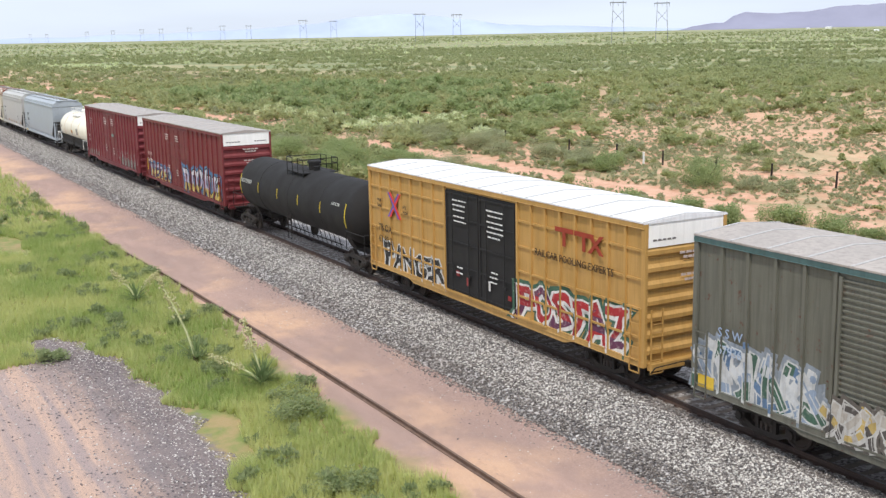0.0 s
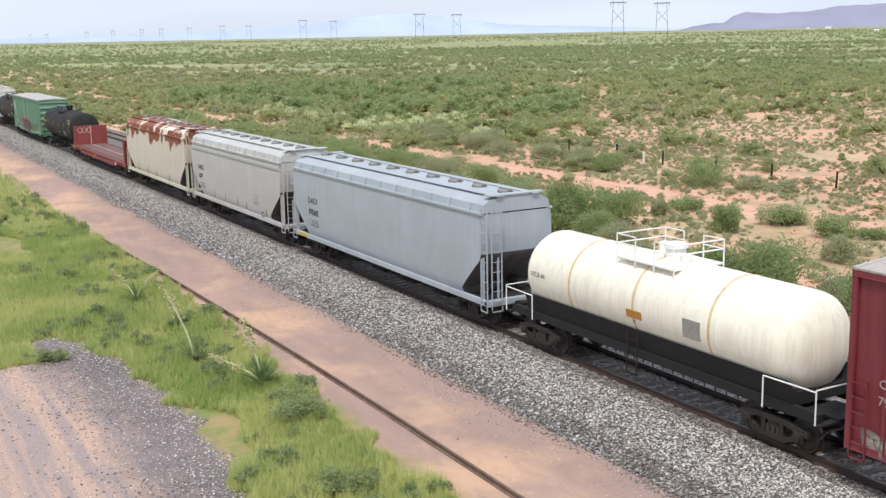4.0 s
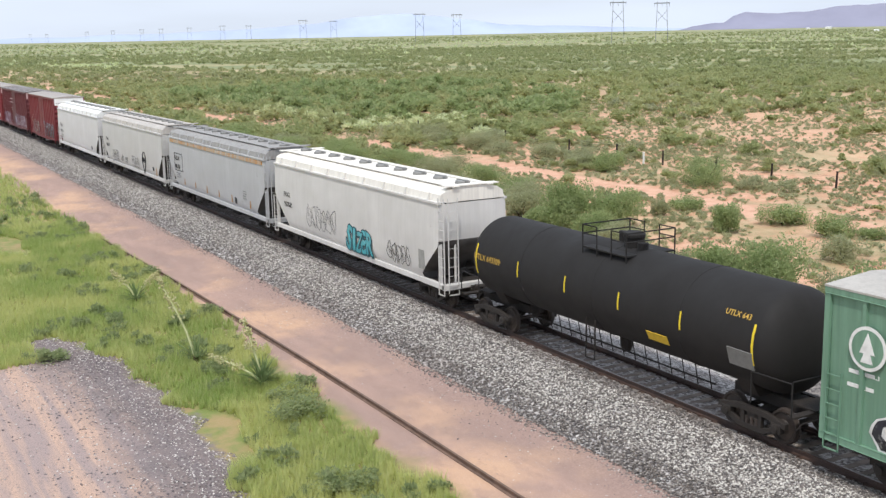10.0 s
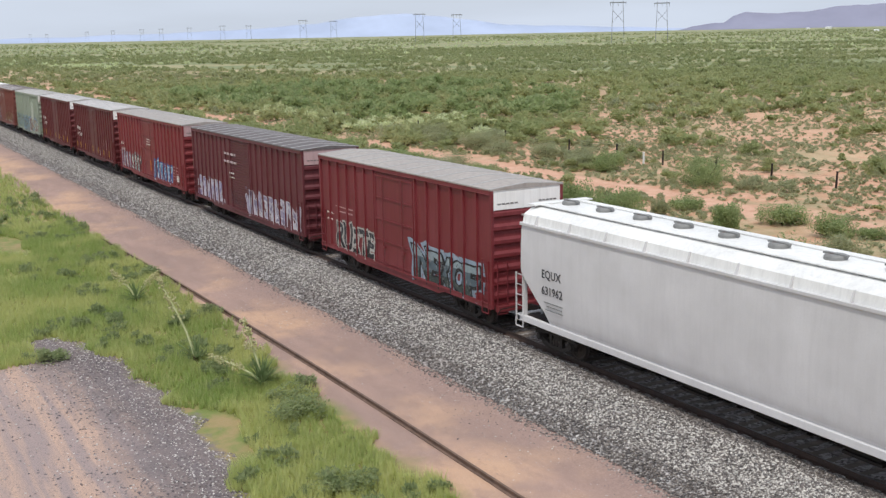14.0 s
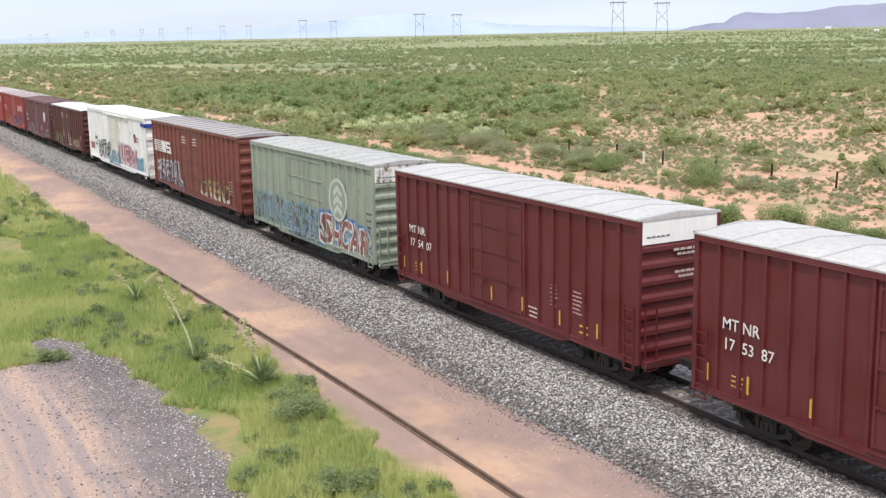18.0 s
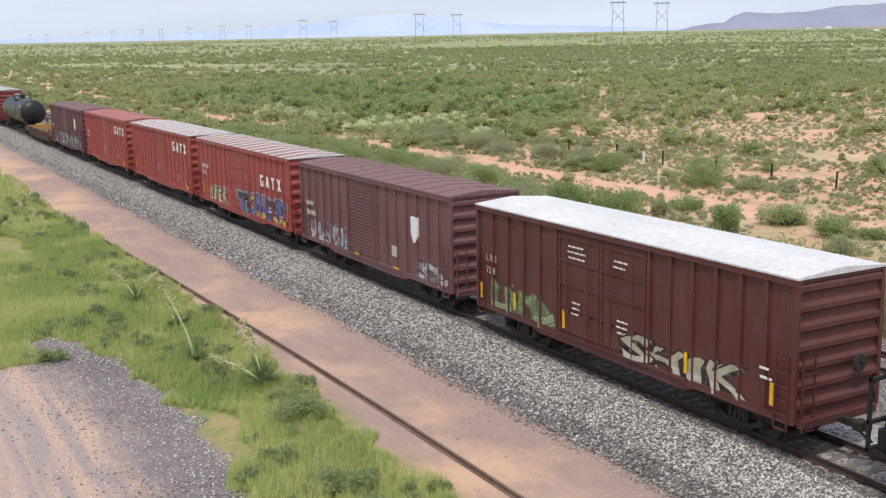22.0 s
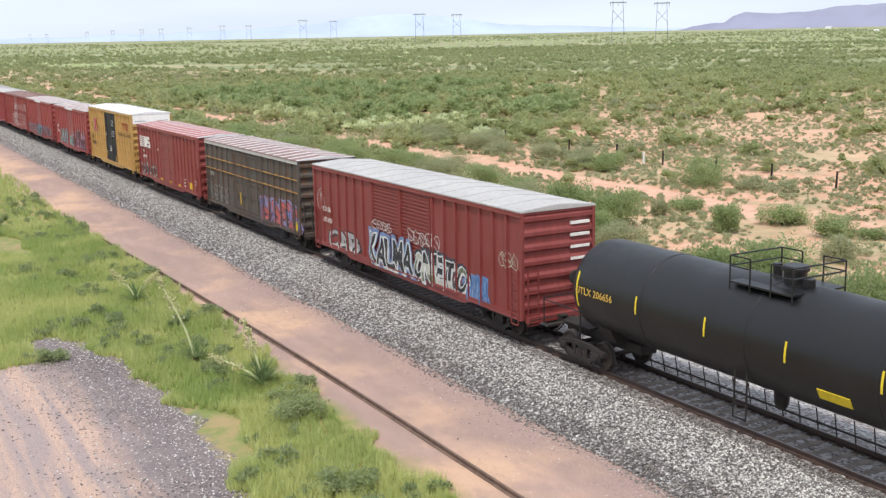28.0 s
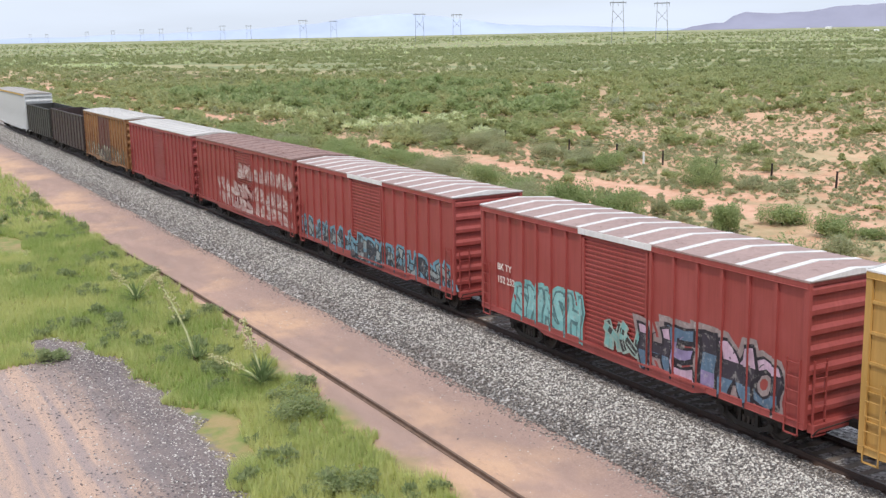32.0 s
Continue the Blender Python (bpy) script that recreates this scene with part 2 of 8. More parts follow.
def leaf_clump(rng, leaves, size=0.16, lumps=5, flat=0.75, long=1.5):
    """A loose crown of leaf triangles about 1 m across and 1 m high, gathered in lumps, with gaps."""
    cen = rng.uniform(-0.33, 0.33, (lumps, 3)) * (1, 1, 0.7) + (0, 0, 0.45)
    rad = rng.uniform(0.16, 0.3, lumps)
    which = rng.integers(0, lumps, leaves)
    d = rng.normal(size=(leaves, 3))
    d /= np.linalg.norm(d, axis=1)[:, None]
    p = cen[which] + d * (rad[which] * rng.uniform(0.55, 1.08, leaves))[:, None]
    p[:, 2] = np.maximum(p[:, 2] * flat, 0.02)
    a = rng.normal(size=(leaves, 3))
    a[:, 2] = np.abs(a[:, 2]) + 0.2
    a /= np.linalg.norm(a, axis=1)[:, None]
    b = np.cross(a, rng.normal(size=(leaves, 3)))
    b /= np.linalg.norm(b, axis=1)[:, None]
    s = (size * rng.uniform(0.6, 1.4, leaves))[:, None]
    v = np.stack([p - b * s * 0.5, p + b * s * 0.5, p + a * s * long], 1).reshape(-1, 3)
    v[:, 2] = np.maximum(v[:, 2], 0.0)
    return v, np.arange(leaves * 3).reshape(-1, 3)


def stone_kinds(rng, n=6):
    """Rough octahedra for crushed stone."""
    base = np.array([(1, 0, 0), (-1, 0, 0), (0, 1, 0), (0, -1, 0), (0, 0, 0.8), (0, 0, -0.8)], float)
    tri = np.array([(0, 2, 4), (2, 1, 4), (1, 3, 4), (3, 0, 4), (2, 0, 5), (1, 2, 5), (3, 1, 5), (0, 3, 5)])
    return [base * rng.uniform(0.6, 1.25, (6, 1)) + rng.uniform(-0.2, 0.2, (6, 3)) for _ in range(n)], [tri] * n


# ---------------------------------------------------------------- ground
def ground_z(x, y):
    """Height of the land: service road, verge, yard and desert floor."""
    z = np.where(y > -4.0, -0.98, -0.86)
    z = np.where(y < -8.0, -0.86 - np.minimum(0.16, (-8.0 - y) * 0.06), z)
    wob = 0.05 * np.sin(x * 0.37 + y * 0.61) + 0.04 * np.sin(x * 0.93 - y * 0.45 + 1.3)
    far = np.clip((y - 34) / 60, 0, 1)
    z = z + 21.0 * np.clip((np.hypot(x, y + 21.5) - 700) / 4200, 0, 1.2) ** 1.25
    return z + wob * np.where((y > 12) | (y < -8.5), 1.0, 0.15) + far * 0.35 * np.sin(x * 0.045 + 1.0) * np.sin(y * 0.06)


def spread(edges):
    """Grid lines: (end, step) pairs from a start."""
    out = [edges[0]]
    for end, step in edges[1:]:
        k = max(1, int(round(abs(end - out[-1]) / step)))
        out += list(np.linspace(out[-1], end, k + 1)[1:])
    return np.array(out)


def ground_material():
    n = Nodes("desert_ground")
    sep = n.node("ShaderNodeSeparateXYZ")
    n.link(n.coords(), sep.inputs[0])
    X, Y = sep.outputs[0], sep.outputs[1]
    wob = n.ramp(n.noise(0.35, 5), 0.2, 0.8, -1.2, 1.2)
    yy = n.math("ADD", Y, wob)
    fine, mid, big = n.noise(9.0, 5), n.noise(0.9, 5), n.noise(0.06, 4)
    # desert floor: pale orange sand with litter and low growth
    sand = n.mix(n.ramp(mid, 0.35, 0.68), srgb(214, 174, 148), srgb(198, 146, 116))
    sand = n.mix(n.ramp(fine, 0.42, 0.7, 0, 0.4), sand, srgb(128, 108, 84))
    herbs = n.ramp(n.math("ADD", n.math("MULTIPLY", n.noise(0.22, 6), 0.6), n.math("MULTIPLY", big, 0.55)), 0.55, 0.66)
    away = n.ramp(n.math("SUBTRACT", Y, n.math("MULTIPLY", X, 0.35)), 95, 300)
    cover = n.math("MAXIMUM", n.math("MULTIPLY", herbs, 0.55), n.math("MULTIPLY", away, 0.93))
    green = n.mix(n.ramp(n.noise(0.03, 6), 0.35, 0.65), srgb(110, 124, 82), srgb(130, 142, 100))
    green = n.mix(n.ramp(n.noise(0.035, 6, (0.45, 1.0, 1.0)), 0.5, 0.58, 0, n.ramp(away, 0.0, 1.0, 0.9, 0.35)), green, srgb(204, 182, 146))
    col = n.mix(cover, sand, green)
    # the wheel road beyond the tracks
    road = n.math("ABSOLUTE", n.math("SUBTRACT", n.math("ADD", Y, n.math("MULTIPLY", wob, 0.5)), 30.7), 0.0)
    col = n.mix(n.ramp(road, 1.3, 2.3, 0.9, 0.0), col, n.mix(n.ramp(mid, 0.3, 0.7), srgb(212, 172, 148), srgb(192, 144, 118)))
    # verge with grass roots
    verge = n.mix(n.ramp(mid, 0.4, 0.62), srgb(116, 128, 68), srgb(156, 136, 96))
    col = n.mix(n.ramp(yy, -8.3, -7.6, 1, 0), col, verge)
    # yard: packed dirt and gravel
    yd = n.math("ADD", n.math("ADD", Y, 12.6), n.math("ADD", n.math("MULTIPLY", wob, 0.5), n.ramp(n.noise(1.6, 4), 0.2, 0.8, -0.5, 0.5)))
    yd = n.math("ADD", yd, n.math("MULTIPLY", n.math("POWER", n.math("ABSOLUTE", n.math("ADD", X, 33.0), 0.0), 2.0), 0.012))
    yard = n.mix(n.ramp(n.noise(0.9, 5, (0.12, 1.9, 1)), 0.42, 0.6), srgb(190, 160, 142), srgb(160, 142, 138))
    yard = n.mix(n.math("MULTIPLY", n.ramp(yd, -3.4, -1.5), 0.85), yard, n.mix(n.ramp(n.noise(14, 4), 0.35, 0.65), srgb(92, 86, 90), srgb(124, 114, 114)))
    yard = n.mix(n.ramp(n.noise(26, 3), 0.5, 0.62, 0, 0.6), yard, srgb(112, 106, 106))
    xx = n.math("ADD", X, wob)
    west = n.math("ADD", xx, n.math("MULTIPLY", n.ramp(Y, -16.2, -15.4, 1, 0), -3.8))
    in_yard = n.math("MULTIPLY", n.ramp(yd, -0.25, 0.15, 1, 0), n.ramp(west, -45.3, -44.7))
    col = n.mix(in_yard, col, yard)
    # service road beside the ballast
    serv = n.mix(n.ramp(n.noise(0.8, 5, (0.25, 1, 1)), 0.35, 0.65), srgb(171, 142, 130), srgb(150, 126, 117))
    serv = n.mix(n.ramp(n.noise(0.2, 5), 0.46, 0.62, 0, 0.8), serv, srgb(204, 166, 136))
    serv = n.mix(n.ramp(n.noise(34, 3), 0.52, 0.66, 0, 0.35), serv, srgb(128, 112, 104))
    serv = n.mix(n.ramp(n.noise(2.6, 6, (0.5, 1, 1), 0.7), 0.5, 0.68, 0, 0.5), serv, srgb(150, 124, 114))
    serv = n.mix(n.ramp(n.noise(60, 2), 0.62, 0.7, 0, 0.6), serv, srgb(222, 206, 196))
    serv = n.mix(n.ramp(n.math("ADD", Y, n.math("MULTIPLY", wob, 0.5)), -6.0, -4.4, 0, 0.8), serv, n.mix(n.ramp(n.noise(18, 3), 0.4, 0.65), srgb(140, 118, 112), srgb(172, 146, 136)))
    col = n.mix(n.math("MULTIPLY", n.ramp(n.math("ADD", Y, n.math("MULTIPLY", wob, 0.45)), -8.9, -8.2), n.ramp(Y, 3.0, 3.4, 1, 0)), col, serv)
    n.bump(n.math("ADD", fine, n.noise(40, 3)), 0.5, 0.03)
    return n.done(col, 0.95)


xs = spread([-4900.0, (-2500, 400), (-1000, 120), (-260, 20), (-130, 4), (20, 1.5), (80, 10), (900, 150), (4900, 800)])
ys = spread([-900.0, (-60, 120), (-24, 4), (-8, 0.8), (-3.5, 0.5), (12, 2.2), (60, 1.6), (160, 8), (600, 60), (2000, 200), (4900, 500)])
gx, gy = np.meshgrid(xs, ys, indexing="ij")
gz = ground_z(gx, gy)
gv = np.stack([gx, gy, gz], -1).reshape(-1, 3)
ny = len(ys)
gi = (np.arange(len(xs) - 1)[:, None] * ny + np.arange(ny - 1)[None]).ravel()
gt = np.concatenate([np.stack([gi, gi + ny, gi + ny + 1], 1), np.stack([gi, gi + ny + 1, gi + 1], 1)])
ground = soup("ground", gv, gt, ground_material(), "sandy desert ground with a service road, verge and yard", "ground", "structure")
ground.data.polygons.foreach_set("use_smooth", [True] * len(ground.data.polygons))

rng = np.random.default_rng(7)


# ---------------------------------------------------------------- track
def ballast_bed(name, poly, label):
    """A bed of crushed stone with an uneven surface."""
    xs = spread([-1100.0, (-160, 20), (0, 0.6), (760, 40)])
    ys, zs = [], []
    for (y0, z0), (y1, z1) in zip(poly, poly[1:]):
        k = max(1, int(abs(y1 - y0) / 0.35))
        for i in range(k):
            ys.append(y0 + (y1 - y0) * i / k)
            zs.append(z0 + (z1 - z0) * i / k)
    ys.append(poly[-1][0]), zs.append(poly[-1][1])
    X, Yg = np.meshgrid(xs, ys, indexing="ij")
    Z = np.repeat(np.array(zs)[None], len(xs), 0) + rng.uniform(-0.018, 0.018, X.shape)
    Yg = Yg + rng.uniform(-0.03, 0.03, X.shape)
    v = np.stack([X, Yg, Z], -1).reshape(-1, 3)
    n = len(ys)
    i = (np.arange(len(xs) - 1)[:, None] * n + np.arange(n - 1)[None]).ravel()
    t = np.concatenate([np.stack([i, i + n, i + n + 1], 1), np.stack([i, i + n + 1, i + 1], 1)])
    nd = Nodes(name + "_stone")
    vor = nd.node("ShaderNodeTexVoronoi", Scale=11.0)
    nd.link(nd.coords(), vor.inputs["Vector"])
    r = nd.node("ShaderNodeSeparateColor")
    nd.link(vor.outputs["Color"], r.inputs[0])
    lightest = (206, 202, 200) if name.endswith("near") else (140, 134, 130)
    col = nd.mix(nd.ramp(r.outputs[0], 0.1, 0.95), srgb(88, 84, 84), srgb(*lightest))
    col = nd.mix(nd.ramp(nd.noise(0.5, 4), 0.4, 0.7, 0, 0.4), col, srgb(120, 104, 94))
    sep = nd.node("ShaderNodeSeparateXYZ")
    nd.link(nd.coords(), sep.inputs[0])
    mid = nd.math("ABSOLUTE", nd.math("SUBTRACT", sep.outputs[1], 0.0 if name.endswith("near") else 7.5), 0.0)
    col = nd.mix(nd.ramp(nd.math("ADD", mid, nd.ramp(nd.noise(1.2, 4), 0.2, 0.8, -0.3, 0.3)), 1.0, 1.7, 0.3, 0.0), col, srgb(96, 84, 74))
    nd.bump(vor.outputs["Distance"], 0.9, 0.06)
    return soup(name, v, t, nd.done(col, 0.92), label, "ballast", "structure")


ballast_bed("ballast_near", [(-4.15, -0.9), (-2.2, -0.32), (-1.75, -0.15), (-1.0, -0.145), (-0.9, -0.18), (0.9, -0.18), (1.0, -0.145), (1.75, -0.15), (3.7, -0.62)], "grey crushed-stone ballast bed under the near track")
ballast_bed("ballast_far", [(3.55, -0.62), (5.8, -0.16), (6.55, -0.16), (6.65, -0.21), (8.35, -0.21), (8.45, -0.16), (9.2, -0.16), (11.2, -0.86), (13.0, -1.08)], "darker crushed-stone ballast bed under the far track")

sk, st = stone_kinds(rng)


def stones(name, n, x0, x1, y0, y1, height, size, mat, label, keep=None, bias=1.0):
    x = x0 + (x1 - x0) * rng.random(n) ** bias
    y = rng.uniform(y0, y1, n)
    if keep is not None:
        k = keep(x, y)
        x, y = x[k], y[k]
    p = np.stack([x, y, height(x, y)], 1)
    v, f = scatter(sk, st, p, rng.uniform(size[0], size[1], len(p)), rng, (0.5, 0.9))
    return soup(name, v, f, mat, label, "stones")


def shoulder(x, y):
    return np.interp(y, [-4.6, -4.15, -2.2, -1.75, -1.0], [-0.87, -0.88, -0.31, -0.14, -0.14]) + rng.uniform(0.0, 0.03, len(y))


stones("ballast_stones", 76000, -13.0, -190.0, -3.3, -1.5, shoulder, (0.03, 0.058), BALLAST, "fresh grey and white ballast stones on the shoulder", None, 2.5)
stones("ballast_stones_old", 46000, -13.0, -190.0, -4.5, -2.7, shoulder, (0.026, 0.052), OLD_BALLAST, "older dark grey ballast stones at the foot of the shoulder", lambda x, y: rng.random(len(x)) < np.interp(y, [-4.5, -4.2, -3.6, -2.7], [0.1, 0.75, 1.0, 0.25]), 2.5)
stones("ballast_stones_tie_ends", 12000, -13.0, -150.0, -1.75, -1.0, shoulder, (0.026, 0.05), OLD_BALLAST, "dirty brown-grey ballast stones at the tie ends", None, 2.5)
stones("ballast_stones_between", 14000, -14.0, -90.0, 1.2, 6.1, lambda x, y: np.interp(y, [1.2, 1.5, 3.65, 5.9], [-0.2, -0.2, -0.6, -0.17]), (0.022, 0.045), OLD_BALLAST, "dark ballast stones between the two tracks")
stones("ballast_stones_beyond", 14000, -20.0, -90.0, 8.9, 13.0, lambda x, y: np.interp(y, [8.9, 9.2, 11.2, 13.0], [-0.16, -0.16, -0.85, -1.06]), (0.022, 0.045), OLD_BALLAST, "dark ballast stones beyond the far track")
stones("strayed_stones", 9000, -16.0, -90.0, -7.3, -4.1, lambda x, y: np.full(len(x), -0.855), (0.01, 0.032), BALLAST, "stray ballast stones on the service road", lambda x, y: rng.random(len(x)) < np.exp((y + 4.1) * 1.3) + 0.05, 1.6)


def yard_edge(x):
    return -12.6 - 0.012 * (x + 33.0) ** 2 + 0.22 * np.sin(x * 1.7) + 0.15 * np.sin(x * 3.9 + 1.0)


stones("yard_gravel", 40000, -20.0, -47.0, -20.0, -12.0, lambda x, y: ground_z(x, y) + 0.005, (0.016, 0.048), GRAVEL, "grey gravel spread along the edge of the dirt yard",
       lambda x, y: (y < yard_edge(x)) & (rng.random(len(x)) < np.exp((y - yard_edge(x) + 0.9) * 0.9) + 0.035) & (x > -45.2 + np.where(y < -15.8, 3.8, 0.0)))

RAIL = [(-0.075, -0.17), (0.075, -0.17), (0.075, -0.155), (0.012, -0.13), (0.012, -0.05), (0.036, -0.035), (0.036, -0.004), (0.03, 0.0), (-0.03, 0.0), (-0.036, -0.004), (-0.036, -0.035), (-0.012, -0.05), (-0.012, -0.13), (-0.075, -0.155)]


def track(name, y, label, shine):
    t = thing(name, label, "railway track", "", "structure")
    for side in (-0.7525, 0.7525):
        s = Shape().prism([(y + side + a, b) for a, b in RAIL], -1100, 760)
        s.box(-1100, 760, y + side - 0.024, y + side + 0.024, 0.0, 0.002, 1)
        part("rail", s, [STEEL, RAIL_TOP if shine else STEEL], t)
    tie = Shape().box(-0.115, 0.115, -1.3, 1.3, -0.36, -0.17, 0, 0.015).mesh("tie", [TIE])
    plate = Shape()
    for side in (-0.7525, 0.7525):
        plate.box(-0.09, 0.09, side - 0.17, side + 0.17, -0.172, -0.158, 0)
        for a in (-0.12, 0.12):
            plate.box(-0.05, -0.02, side + a - 0.02, side + a + 0.02, -0.16, -0.12, 0)
    plate = plate.mesh("tie_plate", [STEEL])
    for i in range(240):
        x = -12.0 - i * 0.52
        ob = part("tie", tie, None, t, at=(x + rng.uniform(-0.02, 0.02), y + rng.uniform(-0.04, 0.04), 0))
        ob.rotation_euler = (0, 0, rng.uniform(-0.015, 0.015))
        if i < 110:
            part("tie_plate", plate, None, ob)
    rest = Shape()
    for i in range(420):
        rest.box(-137 - i * 0.52, -136.77 - i * 0.52, y - 1.3, y + 1.3, -0.36, -0.17)
    for i in range(40):
        rest.box(-11.25 + i * 0.52, -11.02 + i * 0.52, y - 1.3, y + 1.3, -0.36, -0.17)
    tagged(part("distant_ties", rest, [TIE], t), kind="stuff")
    return t


track("track_near", 0.0, "main track with rusty rails on wooden ties", True)
track("track_far", 7.5, "second main track with brown rails on wooden ties", True)

# a spare rail laid along the edge of the service road
loose = Shape()
way = [(-66, -8.25), (-53.5, -7.84), (-44.3, -7.66), (-35, -7.53), (-28, -7.5), (-20, -7.54), (10, -7.6)]
rim = [(px, py + a, b * 0.95 - 0.0085) for px, py in way for a, b in RAIL]
k = len(RAIL)
loose.add(rim, [(i * k + q, i * k + (q + 1) % k, (i + 1) * k + (q + 1) % k, (i + 1) * k + q) for i in range(len(way) - 1) for q in range(k)] + [tuple(range(k)), tuple(range(len(rim) - k, len(rim)))])
lr = part("spare_rail", loose, [RUSTY], None, at=(0, 0, -0.69))
tagged(lr, "rusty spare rail lying along the dirt service road", "rail")

# ---------------------------------------------------------------- far fence, marker, pylons, hills
fence = thing("fence", "sparse line of dark weathered fence posts with wire", "fence")
post = Shape().tube((0, 0, -0.3), (0.02, 0, 1.3), 0.09, 7, 0, 0.08).mesh("post", [WOOD])
for x in [-168.5 + 6.6 * i for i in range(10)] + [-101.8, -90.0, -82.2, -75.7, -69.1, -62.6, -56.3] + [-50.0 + 6.3 * i for i in range(14)]:
    ob = part("post", post, None, fence, at=(x, 43.0 + rng.uniform(-0.1, 0.1), float(ground_z(np.array(x), np.array(43.0)))))
    ob.rotation_euler = (rng.uniform(-0.06, 0.06), rng.uniform(-0.06, 0.06), rng.uniform(0, 6))
for z in (0.35, 0.8, 1.2):
    part("wire", Shape().tube((-168.5, 43.0, z - 0.97), (32.5, 43.0, z - 0.97), 0.006, 4), [STEEL], fence)

marker = thing("marker_post", "white plastic marker post in the sand", "marker post", at=(-75.9, 41.0, -1.05))
part("post", Shape().box(-0.07, 0.07, -0.07, 0.07, -0.1, 1.15, 0, 0.02), [WHITE], marker)
part("cap", Shape().box(-0.08, 0.08, -0.08, 0.08, 1.15, 1.3, 0, 0.02), [WHITE], marker)

# plain grey steel with distance haze mixed into the colour
PYLON = Nodes("hazy_pylon_steel").done(srgb(128, 130, 136), 0.7)


def pylon(height):
    """An H-frame transmission tower: two legs, cross arm, X brace, insulators."""
    t = thing("power_pylon", "tall grey H-frame power transmission tower far across the plain", "pylon", "pylons across the plain")
    w = height * 0.125
    r = height * 0.007
    for s in (-1, 1):
        part("leg", Shape().tube((0, s * w * 1.25, 0), (0, s * w * 0.95, height), r, 6), [PYLON], t)
    part("cross_arm", Shape().box(-r, r, -w * 1.6, w * 1.6, height * 0.95, height * 0.975), [PYLON], t)
    part("brace", Shape().tube((0, -w * 1.1, height * 0.5), (0, w * 1.02, height * 0.78), r * 0.7, 5).tube((0, w * 1.1, height * 0.5), (0, -w * 1.02, height * 0.78), r * 0.7, 5), [PYLON], t)
    for y in (-w * 1.5, 0, w * 1.5):
        part("insulator", Shape().tube((0, y, height * 0.95), (0, y, height * 0.88), r * 0.6, 5), [PYLON], t)
    return t


def polar(bearing, dist):
    b = radians(bearing)
    return EYE[0] - math.cos(b) * dist, EYE[1] + math.sin(b) * dist


first = pylon(43.0)
PYLONS = [(38.11, 1160, 1.0), (40.29, 1230, 1.0), (28.02, 1600, 1.0), (29.93, 1730, 1.0), (22.09, 2050, 1.0), (23.63, 2300, 1.0), (18.05, 3000, 1.0), (19.36, 3050, 1.0), (15.06, 3800, 1.0),
          (16.43, 3500, 1.0), (14.13, 3950, 1.0), (12.76, 4300, 1.0), (11.53, 4550, 0.95), (9.67, 4600, 0.8), (8.93, 4600, 0.8)]
for i, (b, d, k) in enumerate(PYLONS):
    x, y = polar(b, d)
    m = pose(x, y, float(ground_z(np.array(x), np.array(y))) - 0.3, 0, 0, 14 - b)
    ob = first if i == 0 else copy_thing(first, m)
    ob.matrix_basis = m @ Matrix.Scale(k, 4)


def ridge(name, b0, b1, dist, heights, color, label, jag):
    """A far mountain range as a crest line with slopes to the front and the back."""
    # no mist is built: the haze of distance is put into the base colour
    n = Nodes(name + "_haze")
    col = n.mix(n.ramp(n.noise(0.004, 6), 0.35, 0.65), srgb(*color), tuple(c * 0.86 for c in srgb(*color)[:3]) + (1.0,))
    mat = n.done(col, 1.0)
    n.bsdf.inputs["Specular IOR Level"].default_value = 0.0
    k = 140
    v, f = [], []
    for i in range(k + 1):
        u = i / k
        b = b0 + (b1 - b0) * u
        h = float(np.interp(u, [a for a, _ in heights], [c for _, c in heights]))
        h *= 1 + jag * noise.noise((u * 14, dist, 0.3)) + jag * 0.5 * noise.noise((u * 40, dist, 1.7))
        for d, z in ((dist - 250, -3.0), (dist - 90, h * 0.55), (dist, h), (dist + 200, -3.0)):
            x, y = polar(b, d)
            v.append((x, y, z))
    for i in range(k):
        for j in range(3):
            a = i * 4 + j
            f.append((a, a + 4, a + 5, a + 1))
    s = Shape().add(v, f)
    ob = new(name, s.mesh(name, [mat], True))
    return tagged(ob, label, "mountains", "", "structure")


# the violet and pale blue tones include the painted haze
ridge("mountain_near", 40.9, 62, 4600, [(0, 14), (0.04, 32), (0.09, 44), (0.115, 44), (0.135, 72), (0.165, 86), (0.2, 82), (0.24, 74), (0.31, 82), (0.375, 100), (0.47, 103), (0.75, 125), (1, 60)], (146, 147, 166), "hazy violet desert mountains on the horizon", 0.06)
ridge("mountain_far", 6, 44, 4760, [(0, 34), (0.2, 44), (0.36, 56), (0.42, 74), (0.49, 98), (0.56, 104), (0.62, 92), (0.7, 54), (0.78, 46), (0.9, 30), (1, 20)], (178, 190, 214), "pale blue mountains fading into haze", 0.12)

# small white ranch buildings far out on the plain
shed = thing("white_shed", "small white metal building far across the plain", "shed", "sheds on the plain")
part("wall", Shape().box(-9, 9, -5, 5, -1, 4, 0, 0.05), [WHITE], shed)
part("roof", Shape().prism([(-5.4, 4), (5.4, 4), (0, 5.6)], -9.4, 9.4), [WHITE], shed)
for i, (b, d, k) in enumerate([(48.24, 3600, 1.0), (50.41, 2300, 0.5), (47.3, 3700, 0.6)]):
    x, y = polar(b, d)
    m = pose(x, y, float(ground_z(np.array(x), np.array(y))) + 0.6, 0, 0, 30 + 20 * i)
    ob = shed if i == 0 else copy_thing(shed, m)
    ob.matrix_basis = m @ Matrix.Scale(k, 4)


